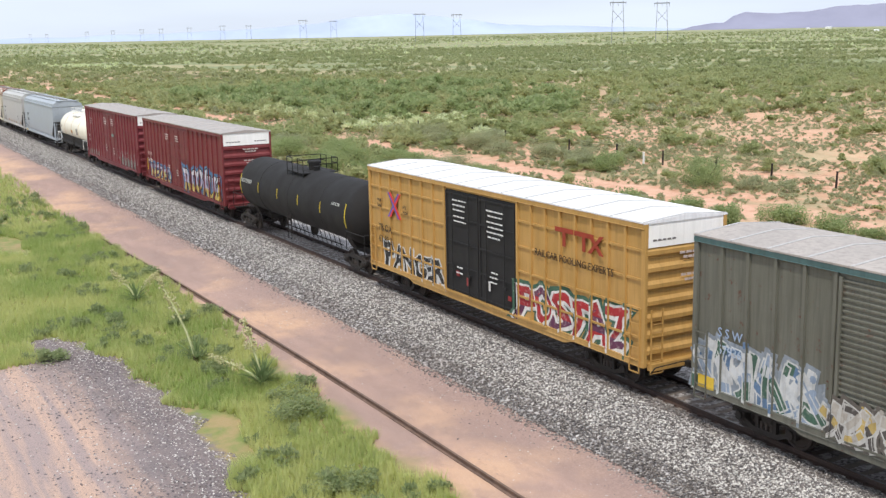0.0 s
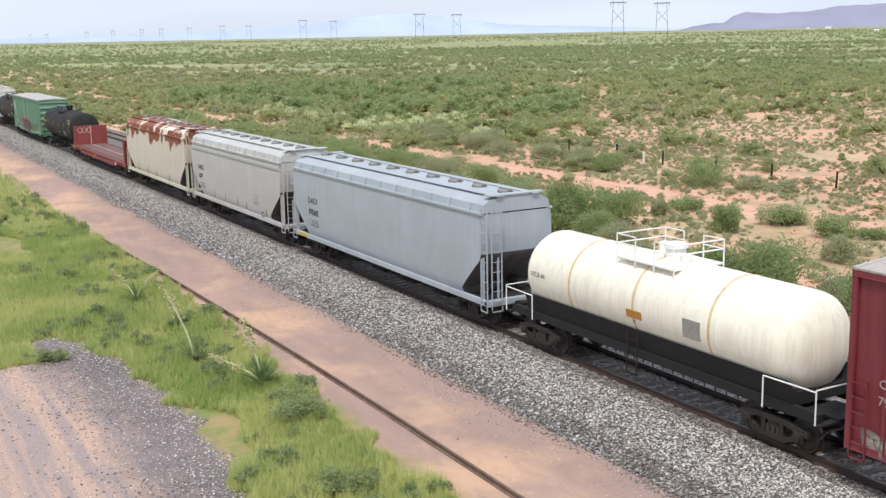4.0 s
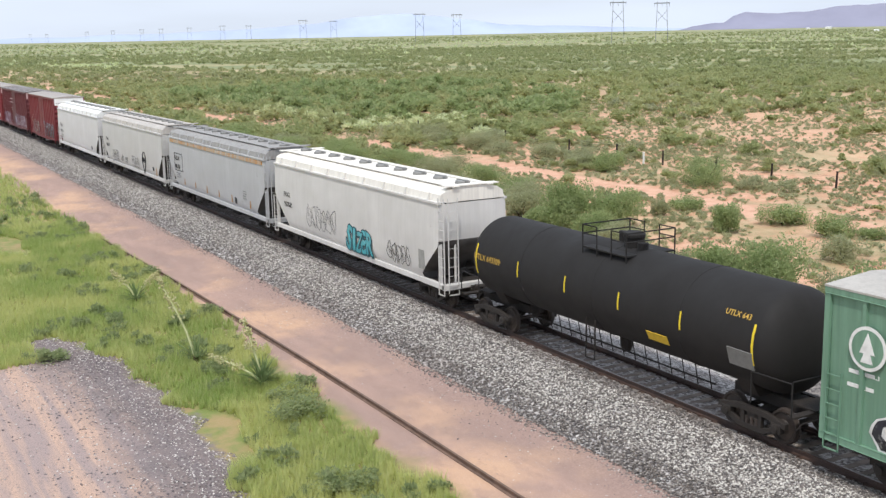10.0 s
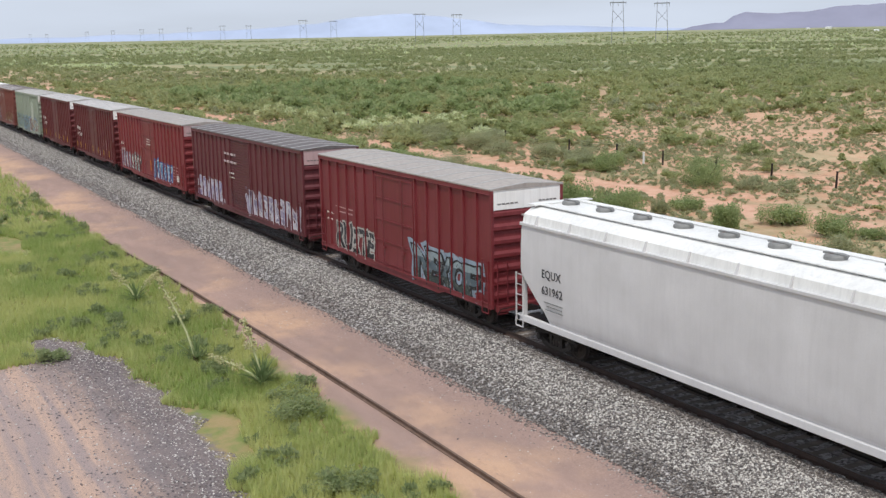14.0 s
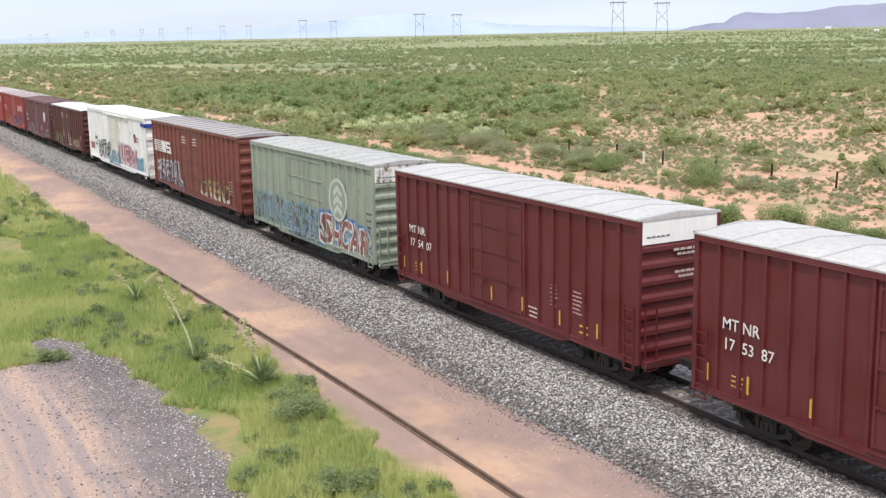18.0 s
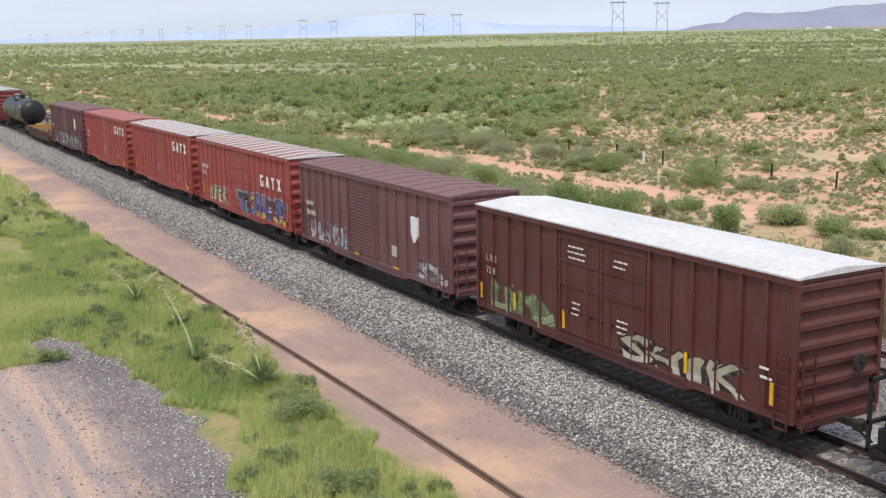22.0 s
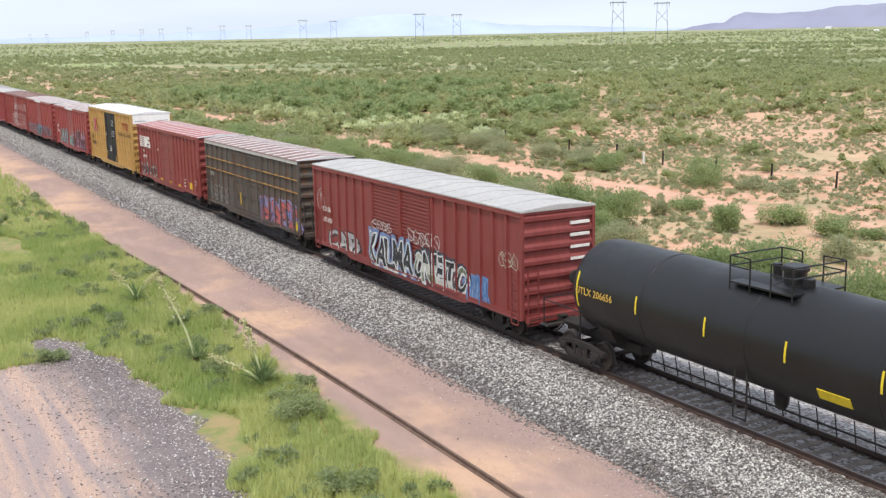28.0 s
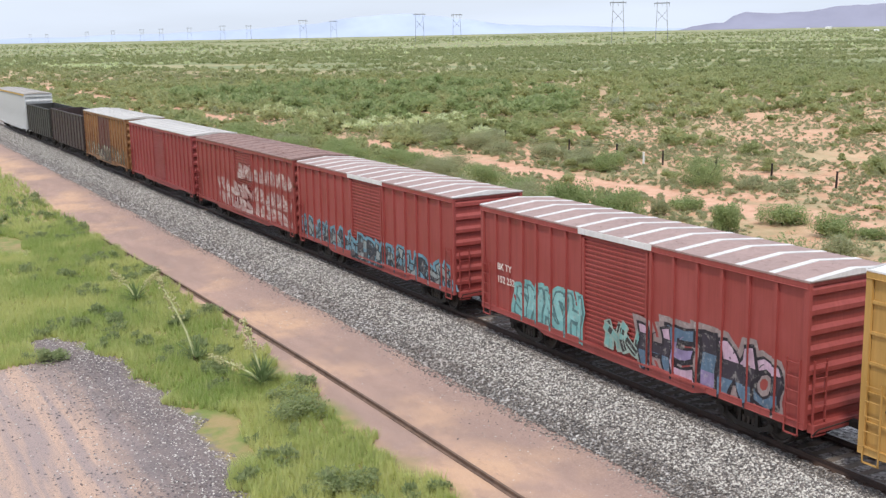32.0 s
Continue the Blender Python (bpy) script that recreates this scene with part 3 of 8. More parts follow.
# ---------------------------------------------------------------- plants
def bush(name, x, y, w, h, mat, leaves, label, category="bush", size=0.058):
    """A shrub: forked stems from the ground and a crown of leaves in lumps."""
    z = float(ground_z(np.array(x), np.array(y)))
    b = thing(name, label, category, at=(x, y, z - 0.03))
    r = np.random.default_rng(int(abs(x * 31 + y * 17)))
    stems = Shape()
    for i in range(6):
        a = i * 1.05 + r.uniform(-0.3, 0.3)
        tip = (math.cos(a) * w * 0.26, math.sin(a) * w * 0.26, h * r.uniform(0.45, 0.62))
        knee = (tip[0] * 0.35, tip[1] * 0.35, tip[2] * 0.45)
        stems.tube((0, 0, 0), knee, 0.016 * h, 5, 0, 0.01 * h).tube(knee, tip, 0.01 * h, 5, 0, 0.003 * h)
    part("trunk", stems, [BARK], b)
    v, f = leaf_clump(r, leaves, size / max(w, h), int(9 + w * 2.5), 1.0, 1.7)
    v[:, 2] = np.maximum(v[:, 2] * 1.15 - 0.14, 0.0)
    v = v * (w * 0.84, w * 0.84, h)
    ob = soup("crown", v, f, mat, "", "", "")
    ob.parent = b
    return b


BUSHES = [(-63.3, 36.6, 5.2, 2.7, 0), (-74.5, 36.0, 3.2, 2.0, 0), (-78.8, 36.0, 3.2, 1.5, 1), (-53.6, 16.6, 3.6, 3.2, 0), (-52.6, 19.6, 4.2, 3.0, 0), (-46.4, 15.0, 3.8, 1.9, 1), (-61.6, 18.6, 4.4, 2.6, 1),
          (-53.6, 14.6, 2.8, 1.9, 0), (-36.6, 13.2, 4.0, 2.9, 0), (-34.0, 14.0, 4.4, 3.2, 0), (-40.2, 13.6, 2.0, 1.4, 1), (-42.4, 27.2, 3.2, 1.6, 0), (-37.8, 22.4, 2.8, 1.6, 1), (-47.1, 28.0, 3.6, 1.6, 0),
          (-47.1, 23.5, 2.0, 1.9, 0), (-27.2, 13.6, 4.2, 3.4, 0), (-40.4, 28.2, 2.2, 0.9, 0), (-54.4, 27.2, 3.0, 1.2, 0), (-53.7, 24.0, 1.4, 1.3, 1), (-90.8, 19.2, 4.8, 2.8, 0), (-91.4, 24.4, 4.6, 1.7, 0),
          (-77.2, 21.2, 4.6, 2.3, 1), (-73.8, 22.8, 4.2, 2.3, 0), (-63.5, 16.6, 3.4, 2.1, 0), (-84.7, 26.8, 4.8, 1.7, 1), (-86.9, 24.0, 4.0, 1.7, 0), (-68.0, 17.6, 4.4, 2.2, 1), (-71.0, 15.8, 4.2, 2.0, 0),
          (-57.8, 16.2, 3.4, 2.2, 1), (-59.0, 20.6, 3.4, 1.8, 0), (-66.5, 21.4, 3.6, 1.9, 0), (-97.0, 20.8, 5.0, 2.5, 0), (-104.0, 18.6, 5.2, 2.6, 0), (-111.0, 21.5, 5.0, 2.3, 1), (-81.0, 17.0, 4.6, 2.3, 0),
          (-43.6, 14.2, 2.6, 1.5, 1), (-49.6, 15.6, 3.2, 2.0, 0), (-30.6, 14.6, 3.6, 2.4, 1), (-88.0, 15.8, 4.6, 2.4, 0), (-118.0, 18.0, 5.0, 2.4, 0), (-59.0, 37.4, 2.6, 1.3, 1), (-56.6, 38.0, 2.2, 1.0, 1),
          (-98.0, 37.0, 5.0, 2.2, 1), (-92.0, 36.4, 4.2, 1.8, 1), (-86.0, 37.6, 4.2, 1.9, 1), (-104.0, 36.2, 4.8, 2.0, 1), (-110.0, 38.5, 5.0, 2.2, 1), (-101.0, 41.0, 4.6, 2.2, 1), (-82.0, 39.0, 3.0, 1.6, 1),
          (-126.0, 20.5, 5.2, 2.4, 0), (-134.0, 18.5, 5.2, 2.6, 0), (-117.0, 36.5, 4.6, 2.0, 1), (-144.0, 20.0, 5.4, 2.6, 0)]
for x, y, w, h, k in BUSHES:
    full = min(1.0, max(0.22, w * h / 9.0))
    if k:
        bush("sage_bush", x, y, w, h, SAGE, int(7500 * full), "grey-green sagebrush beside the far track", "bush", 0.085)
    else:
        bush("mesquite_bush", x, y, w, h, MESQUITE, int(9500 * full), "green mesquite bush in the sand beyond the tracks", "bush", 0.09)

# scrub: a thicket belt that thins out to bare sand on one side


def patchy(x, y, s):
    """Smooth random field, about -1 to 1."""
    return (np.sin(x * s + 1.3 * np.sin(y * s * 0.7 + 0.5)) + np.sin(y * s * 1.3 + 1.1 * np.sin(x * s * 0.6 + 2.0)) + np.sin((x + y) * s * 0.53 + 0.7)) / 3


def scrub_density(x, y):
    r = np.hypot(x - EYE[0], y - EYE[1])
    b = np.degrees(np.arctan2(y - EYE[1], -x))
    thicket = 100 + np.clip(b - 25, 0, 40) * 3.2
    d = np.where(r > thicket, 0.74, 0.12) + 0.3 * patchy(x, y, 0.06) + 0.22 * patchy(x, y, 0.21)
    d = np.where((b < 25) & (y > 35), d + 0.3, d)
    open_belt = np.where(b < 35, (r > 250) & (r < 400), (r > thicket) & (r < 235))
    d = np.where(open_belt, d - 0.28 + 0.45 * patchy(x, y * 1.6, 0.045), d)
    d = np.where((np.abs(y - 43.0) < 2.0) & (x > -100), d * 0.35, d)
    on_road = np.abs(y - 30.7) < 2.1
    return np.where(on_road, 0.0, np.clip(d, 0.03, 1.0))


def wedge(n, r0, r1, b0=-1.0, b1=58.0, power=1.0):
    """Places spread evenly over a sector of the plain."""
    r = np.sqrt(r0 ** 2 + (r1 ** 2 - r0 ** 2) * rng.random(n) ** power)
    b = np.radians(rng.uniform(b0, b1, n))
    return EYE[0] - np.cos(b) * r, EYE[1] + np.sin(b) * r


def plant_scrub(name, n, r0, r1, leaves, size, low, high, mat, label, test, power=1.0, kinds=6, ymin=12.5):
    x, y = wedge(n, r0, r1, power=power)
    k = (y > ymin) & test(x, y)
    x, y = x[k], y[k]
    kv, kf = zip(*[leaf_clump(rng, leaves, size, 4, 0.8) for _ in range(kinds)])
    p = np.stack([x, y, ground_z(x, y) - 0.03], 1)
    v, f = scatter(kv, kf, p, low + (high - low) * rng.random(len(p)) ** 1.7, rng, (0.55, 0.95))
    return soup(name, v, f, mat, label, "scrub")


def keep_dense(x, y):
    return rng.random(len(x)) < scrub_density(x, y)


def keep_small(x, y):
    return (rng.random(len(x)) < 0.75) & (np.abs(y - 30.7) > 1.5) & (patchy(x, y, 0.3) > -0.6)


plant_scrub("low_shrubs_near", 6200, 40, 120, 130, 0.11, 0.4, 1.0, SAGE, "small grey-green shrubs dotted over the sand", keep_small)
plant_scrub("low_tufts_near", 30000, 60, 190, 34, 0.24, 0.25, 0.62, SAGE, "low grey-green tufts dotted over the sand", keep_small)
plant_scrub("scrub_near", 2300, 70, 150, 420, 0.08, 0.9, 2.6, SCRUB, "green desert scrub in loose thickets", keep_dense)
plant_scrub("scrub_middle", 8500, 115, 330, 150, 0.125, 1.2, 3.8, SCRUB, "dense green mesquite thickets across the plain", keep_dense)
plant_scrub("pale_scrub_middle", 5000, 95, 420, 80, 0.2, 0.7, 2.2, SAGE, "pale green scrub among the thickets", lambda x, y: (rng.random(len(x)) < scrub_density(x, y) + 0.12) & (patchy(x, y, 0.07) > -0.3))
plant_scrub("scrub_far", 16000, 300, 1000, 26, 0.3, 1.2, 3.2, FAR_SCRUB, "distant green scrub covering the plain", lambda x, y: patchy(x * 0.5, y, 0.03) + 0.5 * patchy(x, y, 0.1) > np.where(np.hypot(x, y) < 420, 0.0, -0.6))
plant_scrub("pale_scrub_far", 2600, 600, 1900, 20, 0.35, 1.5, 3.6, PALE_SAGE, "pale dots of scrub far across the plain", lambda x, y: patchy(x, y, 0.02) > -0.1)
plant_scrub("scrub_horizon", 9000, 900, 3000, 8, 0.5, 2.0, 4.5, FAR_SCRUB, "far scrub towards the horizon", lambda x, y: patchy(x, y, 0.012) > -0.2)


plant_scrub("mesquite_thicket", 2400, 138, 255, 190, 0.11, 2.2, 5.0, MESQUITE, "dense dark green mesquite thicket in a belt across the plain",
            lambda x, y: (np.degrees(np.arctan2(y - EYE[1], -x)) < 36) & (y > 40) & (rng.random(len(x)) < 0.55 + 0.6 * patchy(x, y, 0.07)))
PALE_SPOTS = [(-198, 47, 20, 7), (-226, 47, 14, 4), (-136, 38, 9, 3), (-126, 39, 9, 3), (-131, 47, 8, 4), (-126, 52, 9, 4), (-108, 50.5, 6, 2), (-168, 41, 10, 3), (-106, 43, 5, 3), (-560, 96, 60, 12)]
for cx, cy, rx, ry in PALE_SPOTS:
    k = int(rx * ry * 0.55)
    px, py = cx + rng.normal(0, 0.5, k) * rx, cy + rng.normal(0, 0.5, k) * ry
    kv, kf = zip(*[leaf_clump(rng, 150, 0.12, 4, 0.8) for _ in range(4)])
    v, f = scatter(kv, kf, np.stack([px, py, ground_z(px, py) - 0.03], 1), rng.uniform(1.2, 2.8, k), rng, (0.6, 0.9))
    soup("pale_shrubs", v, f, PALE_SAGE, "pale silvery green shrubs in a loose group", "scrub")
plant_scrub("trackside_weeds", 900, 30, 130, 130, 0.11, 0.4, 1.1, MESQUITE, "low green weeds along the foot of the far track", lambda x, y: y < 15.5, ymin=11.7)


def in_verge(x, y):
    return (y < -8.0 - 0.9 * np.clip((x + 44) / 12, 0, 1) + 0.25 * np.sin(x * 1.3) + 0.2 * np.sin(x * 3.1)) & ((y > yard_edge(x) - 0.1) | (x < -45.1) | ((x < -41.4) & (y < -15.6)))


def grass_patch(name, n, x0, x1, y0, y1, blades, height, mat, label, bias=1.0, thin=-0.35):
    x = x0 + (x1 - x0) * rng.random(n) ** bias
    y = rng.uniform(y0, y1, n)
    bare = patchy(x, y, 0.55) + 0.6 * patchy(x + 9, y, 1.7)
    k = in_verge(x, y) & (bare + np.clip((-8.2 - y) * 1.2, -0.5, 1.0) > thin)
    k &= patchy(x + 3, y * 1.5, 0.33) + 0.5 * patchy(x, y, 1.2) > -0.85
    x, y = x[k], y[k]
    kv, kf = [], []
    for _ in range(6):
        a = rng.uniform(0, 2 * np.pi, blades)
        root = np.stack([np.cos(a), np.sin(a), 0 * a], 1) * rng.uniform(0, 0.12, blades)[:, None]
        lean = np.stack([np.cos(a), np.sin(a), 0 * a], 1) * rng.uniform(0.05, 0.55, blades)[:, None]
        tip = root + lean + np.stack([0 * a, 0 * a, rng.uniform(0.5, 1.0, blades)], 1)
        side = np.stack([-np.sin(a), np.cos(a), 0 * a], 1) * 0.035
        kv.append(np.stack([root - side, root + side, tip], 1).reshape(-1, 3))
        kf.append(np.arange(blades * 3).reshape(-1, 3))
    p = np.stack([x, y, ground_z(x, y) - 0.02], 1)
    v, f = scatter(kv, kf, p, rng.uniform(height[0], height[1], len(p)), rng)
    return soup(name, v, f, mat, label, "grass")


grass_patch("verge_grass", 34000, -22.5, -75.0, -17.5, -8.0, 14, (0.16, 0.46), GRASS, "fresh green grass on the verge", 1.25)
grass_patch("verge_grass_far", 7000, -72.0, -150.0, -26.0, -8.0, 10, (0.35, 0.7), GRASS, "fresh green grass along the service road")
x, y = rng.uniform(-90, -23, 330), rng.uniform(-17, -8.4, 330)
k = in_verge(x, y) & (patchy(x, y, 0.4) > -0.1)
x, y = x[k], y[k]
kv, kf = zip(*[leaf_clump(rng, 200, 0.1, 4, 0.6) for _ in range(5)])
v, f = scatter(kv, kf, np.stack([x, y, ground_z(x, y)], 1), rng.uniform(0.3, 0.95, len(x)), rng)
soup("verge_weeds", v, f, VERGE_LEAF, "dark green weeds among the grass", "weeds")
for x, y, w, h in [(-30.6, -9.8, 2.4, 0.8), (-32.2, -9.6, 2.0, 0.7), (-25.0, -10.9, 2.0, 0.5), (-41.5, -15.3, 1.6, 0.7), (-44.7, -8.3, 1.5, 0.6), (-36.8, -10.4, 1.3, 0.6), (-24.4, -10.6, 1.5, 0.6), (-54.2, -8.3, 1.3, 0.6), (-35.3, -10.9, 1.2, 0.5), (-33.0, -8.6, 1.0, 0.5)]:
    bush("verge_bush", x, y, w, h, VERGE_LEAF, int(950 * w * h), "low grey-green bush in the verge grass", "bush", 0.085)


def yucca(x, y, leaves, stalks, label):
    """A soap-tree yucca: a rosette of narrow leaves and flower stalks hung with pale bells."""
    z = float(ground_z(np.array(x), np.array(y)))
    t = thing("yucca", label, "yucca", "yuccas in the verge", at=(x, y, z))
    r = np.random.default_rng(int(abs(x * 13)))
    leafm = Shape()
    for i in range(leaves):
        a, e = r.uniform(0, 2 * math.pi), r.uniform(0.15, 1.35)
        l = r.uniform(0.75, 1.2)
        d = Vector((math.cos(a) * math.cos(e), math.sin(a) * math.cos(e), math.sin(e)))
        s = Vector((-math.sin(a), math.cos(a), 0)) * 0.028
        base, mid, tip = d * 0.05 + Vector((0, 0, 0.15)), d * l * 0.55 + Vector((0, 0, 0.2)), d * l + Vector((0, 0, 0.1))
        up = Vector((0, 0, 0.008))
        leafm.add([base - s, base + s, mid + s, mid - s, tip, mid + up], [(0, 1, 2, 5), (0, 5, 3), (3, 5, 4), (5, 2, 4)])
    part("leaves", leafm, [YUCCA_LEAF], t)
    part("stem", Shape().tube((0, 0, -0.1), (0, 0, 0.25), 0.09, 7), [BARK], t)
    for dx, dy, h in stalks:
        s = Shape()
        pts = [Vector((dx * u ** 1.3, dy * u ** 1.3, 0.2 + (h - 0.2) * u)) for u in (0, 0.35, 0.7, 1.0)]
        for k in range(3):
            s.tube(pts[k], pts[k + 1], 0.05 - 0.009 * k, 7, 0, 0.041 - 0.009 * k)
        st = part("flower_stalk", s, [STALK], t)
        bl = Shape()
        for i in range(90):
            u = r.uniform(0.52, 1.04)
            c = Vector((dx * u ** 1.3, dy * u ** 1.3, 0.2 + (h - 0.2) * u))
            w = 0.3 * (1.12 - u) * 1.2 + 0.06
            c = c + Vector((r.uniform(-w, w), r.uniform(-w, w), r.uniform(-0.06, 0.06)))
            q = r.uniform(0.03, 0.06)
            bl.add([c + Vector(o) * q for o in ((1, 0, 0), (-1, 0, 0), (0, 1, 0), (0, -1, 0), (0, 0, 0.9), (0, 0, -1.3))],
                   [(0, 2, 4), (2, 1, 4), (1, 3, 4), (3, 0, 4), (2, 0, 5), (1, 2, 5), (3, 1, 5), (0, 3, 5)])
        part("blossoms", bl, [BLOOM], st)
    return t


yucca(-38.4, -10.74, 40, [(-0.55, -1.0, 3.1)], "yucca with a tall leaning stalk of pale blossoms")
yucca(-34.2, -9.7, 120, [(-0.25, -0.45, 2.3), (-0.8, -1.47, 1.15)], "bushy yucca with one upright and one drooping blossom stalk")
yucca(-49.1, -10.27, 50, [(-0.5, -0.92, 1.5), (0.48, 0.88, 1.35)], "small yucca with two spread flower stalks")


# ---------------------------------------------------------------- freight cars: shared parts
PANEL, POST = 1.475, 1.55


def wheel_mesh():
    return Shape().lathe([(-0.07, 0.10), (-0.07, 0.16), (-0.03, 0.20), (-0.03, 0.36), (-0.07, 0.40), (-0.07, 0.455), (0.045, 0.46), (0.06, 0.485), (0.075, 0.485), (0.075, 0.40), (0.03, 0.36), (0.03, 0.20), (0.08, 0.16), (0.08, 0.10)], 22, "y").mesh("wheel", [WHEEL], True)


WHEEL_ME = wheel_mesh()
AXLE_ME = Shape().tube((0, -1.08, 0), (0, 1.08, 0), 0.075, 10).lathe([(-1.12, 0.07), (-1.09, 0.11), (-0.98, 0.11), (-0.95, 0.07)], 10, "y").lathe([(0.95, 0.07), (0.98, 0.11), (1.09, 0.11), (1.12, 0.07)], 10, "y").mesh("axle", [WHEEL], True)
FRAME = Shape().prism([(-1.2, 0.5), (-1.2, 0.64), (-0.5, 0.78), (0.5, 0.78), (1.2, 0.64), (1.2, 0.5), (0.5, 0.63), (-0.5, 0.63)], -0.07, 0.07, "y")
FRAME.prism([(-1.02, 0.56), (-0.4, 0.3), (0.4, 0.3), (1.02, 0.56), (1.02, 0.43), (0.42, 0.16), (-0.42, 0.16), (-1.02, 0.43)], -0.065, 0.065, "y")
for sx in (-1, 1):
    FRAME.box(*sorted((sx * 0.25, sx * 0.37)), -0.06, 0.06, 0.26, 0.68).box(*sorted((sx * 0.74, sx * 1.06)), -0.1, 0.1, 0.33, 0.6, 0, 0.02)
    FRAME.lathe([(-0.17, 0.07), (-0.16, 0.12), (0.16, 0.12), (0.17, 0.07)], 12, "y", 0, (sx * 0.89, 0, 0.46))
FRAME_ME = FRAME.mesh("side_frame", [GRIME])
BOLSTER_ME = Shape().box(-0.2, 0.2, -1.05, 1.05, 0.42, 0.66, 0, 0.03).box(-0.95, 0.95, -0.05, 0.05, 0.3, 0.38).tube((0, 0, 0.6), (0, 0, 0.76), 0.2, 12).mesh("truck", [GRIME])
SPRING_ME = Shape().tube((-0.17, 0, 0.28), (-0.17, 0, 0.5), 0.06, 8).tube((0, 0, 0.28), (0, 0, 0.5), 0.06, 8).tube((0.17, 0, 0.28), (0.17, 0, 0.5), 0.06, 8).mesh("spring", [WHEEL])
COUPLER_ME = Shape().box(0, 0.62, -0.09, 0.09, 0.78, 0.97, 0, 0.02).box(0.6, 0.86, -0.17, 0.15, 0.74, 1.02, 0, 0.04).box(0.84, 0.99, 0.0, 0.17, 0.74, 1.02, 0, 0.04).pipe([(0.3, 0.25, 0.8), (0.55, 0.3, 0.55), (0.9, 0.28, 0.42)], 0.03, 6).mesh("coupler", [GRIME])
LEVER_ME = Shape().pipe([(0.05, -1.35, 0.72), (0.22, -1.3, 0.95), (0.25, -0.3, 1.0), (0.4, -0.1, 1.02)], 0.018, 5).mesh("uncoupling_lever", [GRIME])


def truck(car, x):
    t = part("truck", BOLSTER_ME, None, car, "grimy cast steel truck", at=(x, 0, 0))
    for sx in (-0.89, 0.89):
        part("axle", AXLE_ME, None, t, at=(sx, 0, 0.46))
        for sy in (-0.7525, 0.7525):
            w = part("wheel", WHEEL_ME, None, t, at=(sx, sy, 0.46))
            if sy > 0:
                w.rotation_euler = (0, 0, math.pi)
    for sy in (-1.02, 1.02):
        part("side_frame", FRAME_ME, None, t, at=(0, sy, 0))
        part("spring", SPRING_ME, None, t, at=(0, sy, 0))


def couplers(car, half):
    for s in (-1, 1):
        c = part("coupler", COUPLER_ME, None, car, at=(s * half, 0, 0))
        e = part("uncoupling_lever", LEVER_ME, None, car, at=(s * half, 0, 0))
        if s < 0:
            c.rotation_euler = e.rotation_euler = (0, 0, math.pi)


LADDERS = {}


def ladder_mesh(width, z0, z1, step, mat):
    key = (width, z0, z1, step, mat.name)
    if key not in LADDERS:
        s = Shape()
        for a in (-width / 2, width / 2):
            s.box(a - 0.014, a + 0.014, -0.025, 0.025, z0, z1)
        z = z0 + 0.12
        while z < z1 - 0.03:
            s.tube((-width / 2, -0.03, z), (width / 2, -0.03, z), 0.012, 5)
            z += step
        s.box(-width / 2 - 0.03, width / 2 + 0.03, -0.03, 0.0, z0 - 0.3, z0 - 0.26)
        for a in (-width / 2 - 0.01, width / 2 + 0.01):
            s.box(a - 0.015, a + 0.015, -0.03, 0.0, z0 - 0.3, z0)
        LADDERS[key] = s.mesh("ladder", [mat])
    return LADDERS[key]


# ---- writing, notices and spray paint on the car sides
TEXTS = {}


def lettering(text, size):
    key = (text, size)
    if key not in TEXTS:
        cu = bpy.data.curves.new("writing", "FONT")
        cu.body, cu.size, cu.extrude, cu.offset, cu.resolution_u = text, size, 0.002, 0.008 * size, 2
        ob = bpy.data.objects.new("writing", cu)
        scene.collection.objects.link(ob)
        dg = bpy.context.evaluated_depsgraph_get()
        me = bpy.data.meshes.new_from_object(ob.evaluated_get(dg))
        scene.collection.objects.unlink(ob)
        bpy.data.objects.remove(ob)
        TEXTS[key] = me
    return TEXTS[key]


def flat_mat(rgb, rough=0.7):
    name = "sign_paint_%d_%d_%d" % tuple(rgb)
    if name not in PAINTS:
        n = Nodes(name)
        b = srgb(*rgb)
        d = tuple(c * 0.7 for c in b[:3]) + (1.0,)
        PAINTS[name] = n.done(n.mix(n.ramp(n.noise(5, 5), 0.4, 0.7, 0, 0.7), b, d), rough)
    return PAINTS[name]


def spray(rgb):
    """Sprayed paint on a dirty side: blotchy, streaked and dulled by soot."""
    name = "spray_%d_%d_%d" % tuple(rgb)
    if name not in PAINTS:
        n = Nodes(name)
        grey = sum(rgb) / 3
        b = srgb(*[c * 0.8 + grey * 0.14 for c in rgb])
        d = tuple(c * 0.45 + 0.006 for c in b[:3]) + (1.0,)
        col = n.mix(n.ramp(n.noise(2.2, 5, rough=0.7), 0.42, 0.68, 0, 0.6), b, d)
        col = n.mix(n.ramp(n.noise(1.0, 5, (9, 9, 0.7)), 0.5, 0.72, 0, 0.5), col, d)
        col = n.mix(n.ramp(n.noise(7.0, 4), 0.56, 0.7, 0, 0.35), col, srgb(200, 196, 190))
        PAINTS[name] = n.done(col, 0.75)
    return PAINTS[name]


def write(car, half, items, y=POST):
    """items: metres from the rear end, height, letter size, words, colour."""
    for x, z, size, text, rgb in items:
        me = lettering(text, size).copy()
        me.materials.clear()
        me.materials.append(flat_mat(rgb))
        ob = part("lettering", me, None, car, at=(x - half, -y - 0.006, z))
        ob.rotation_euler = (math.pi / 2, 0, 0)


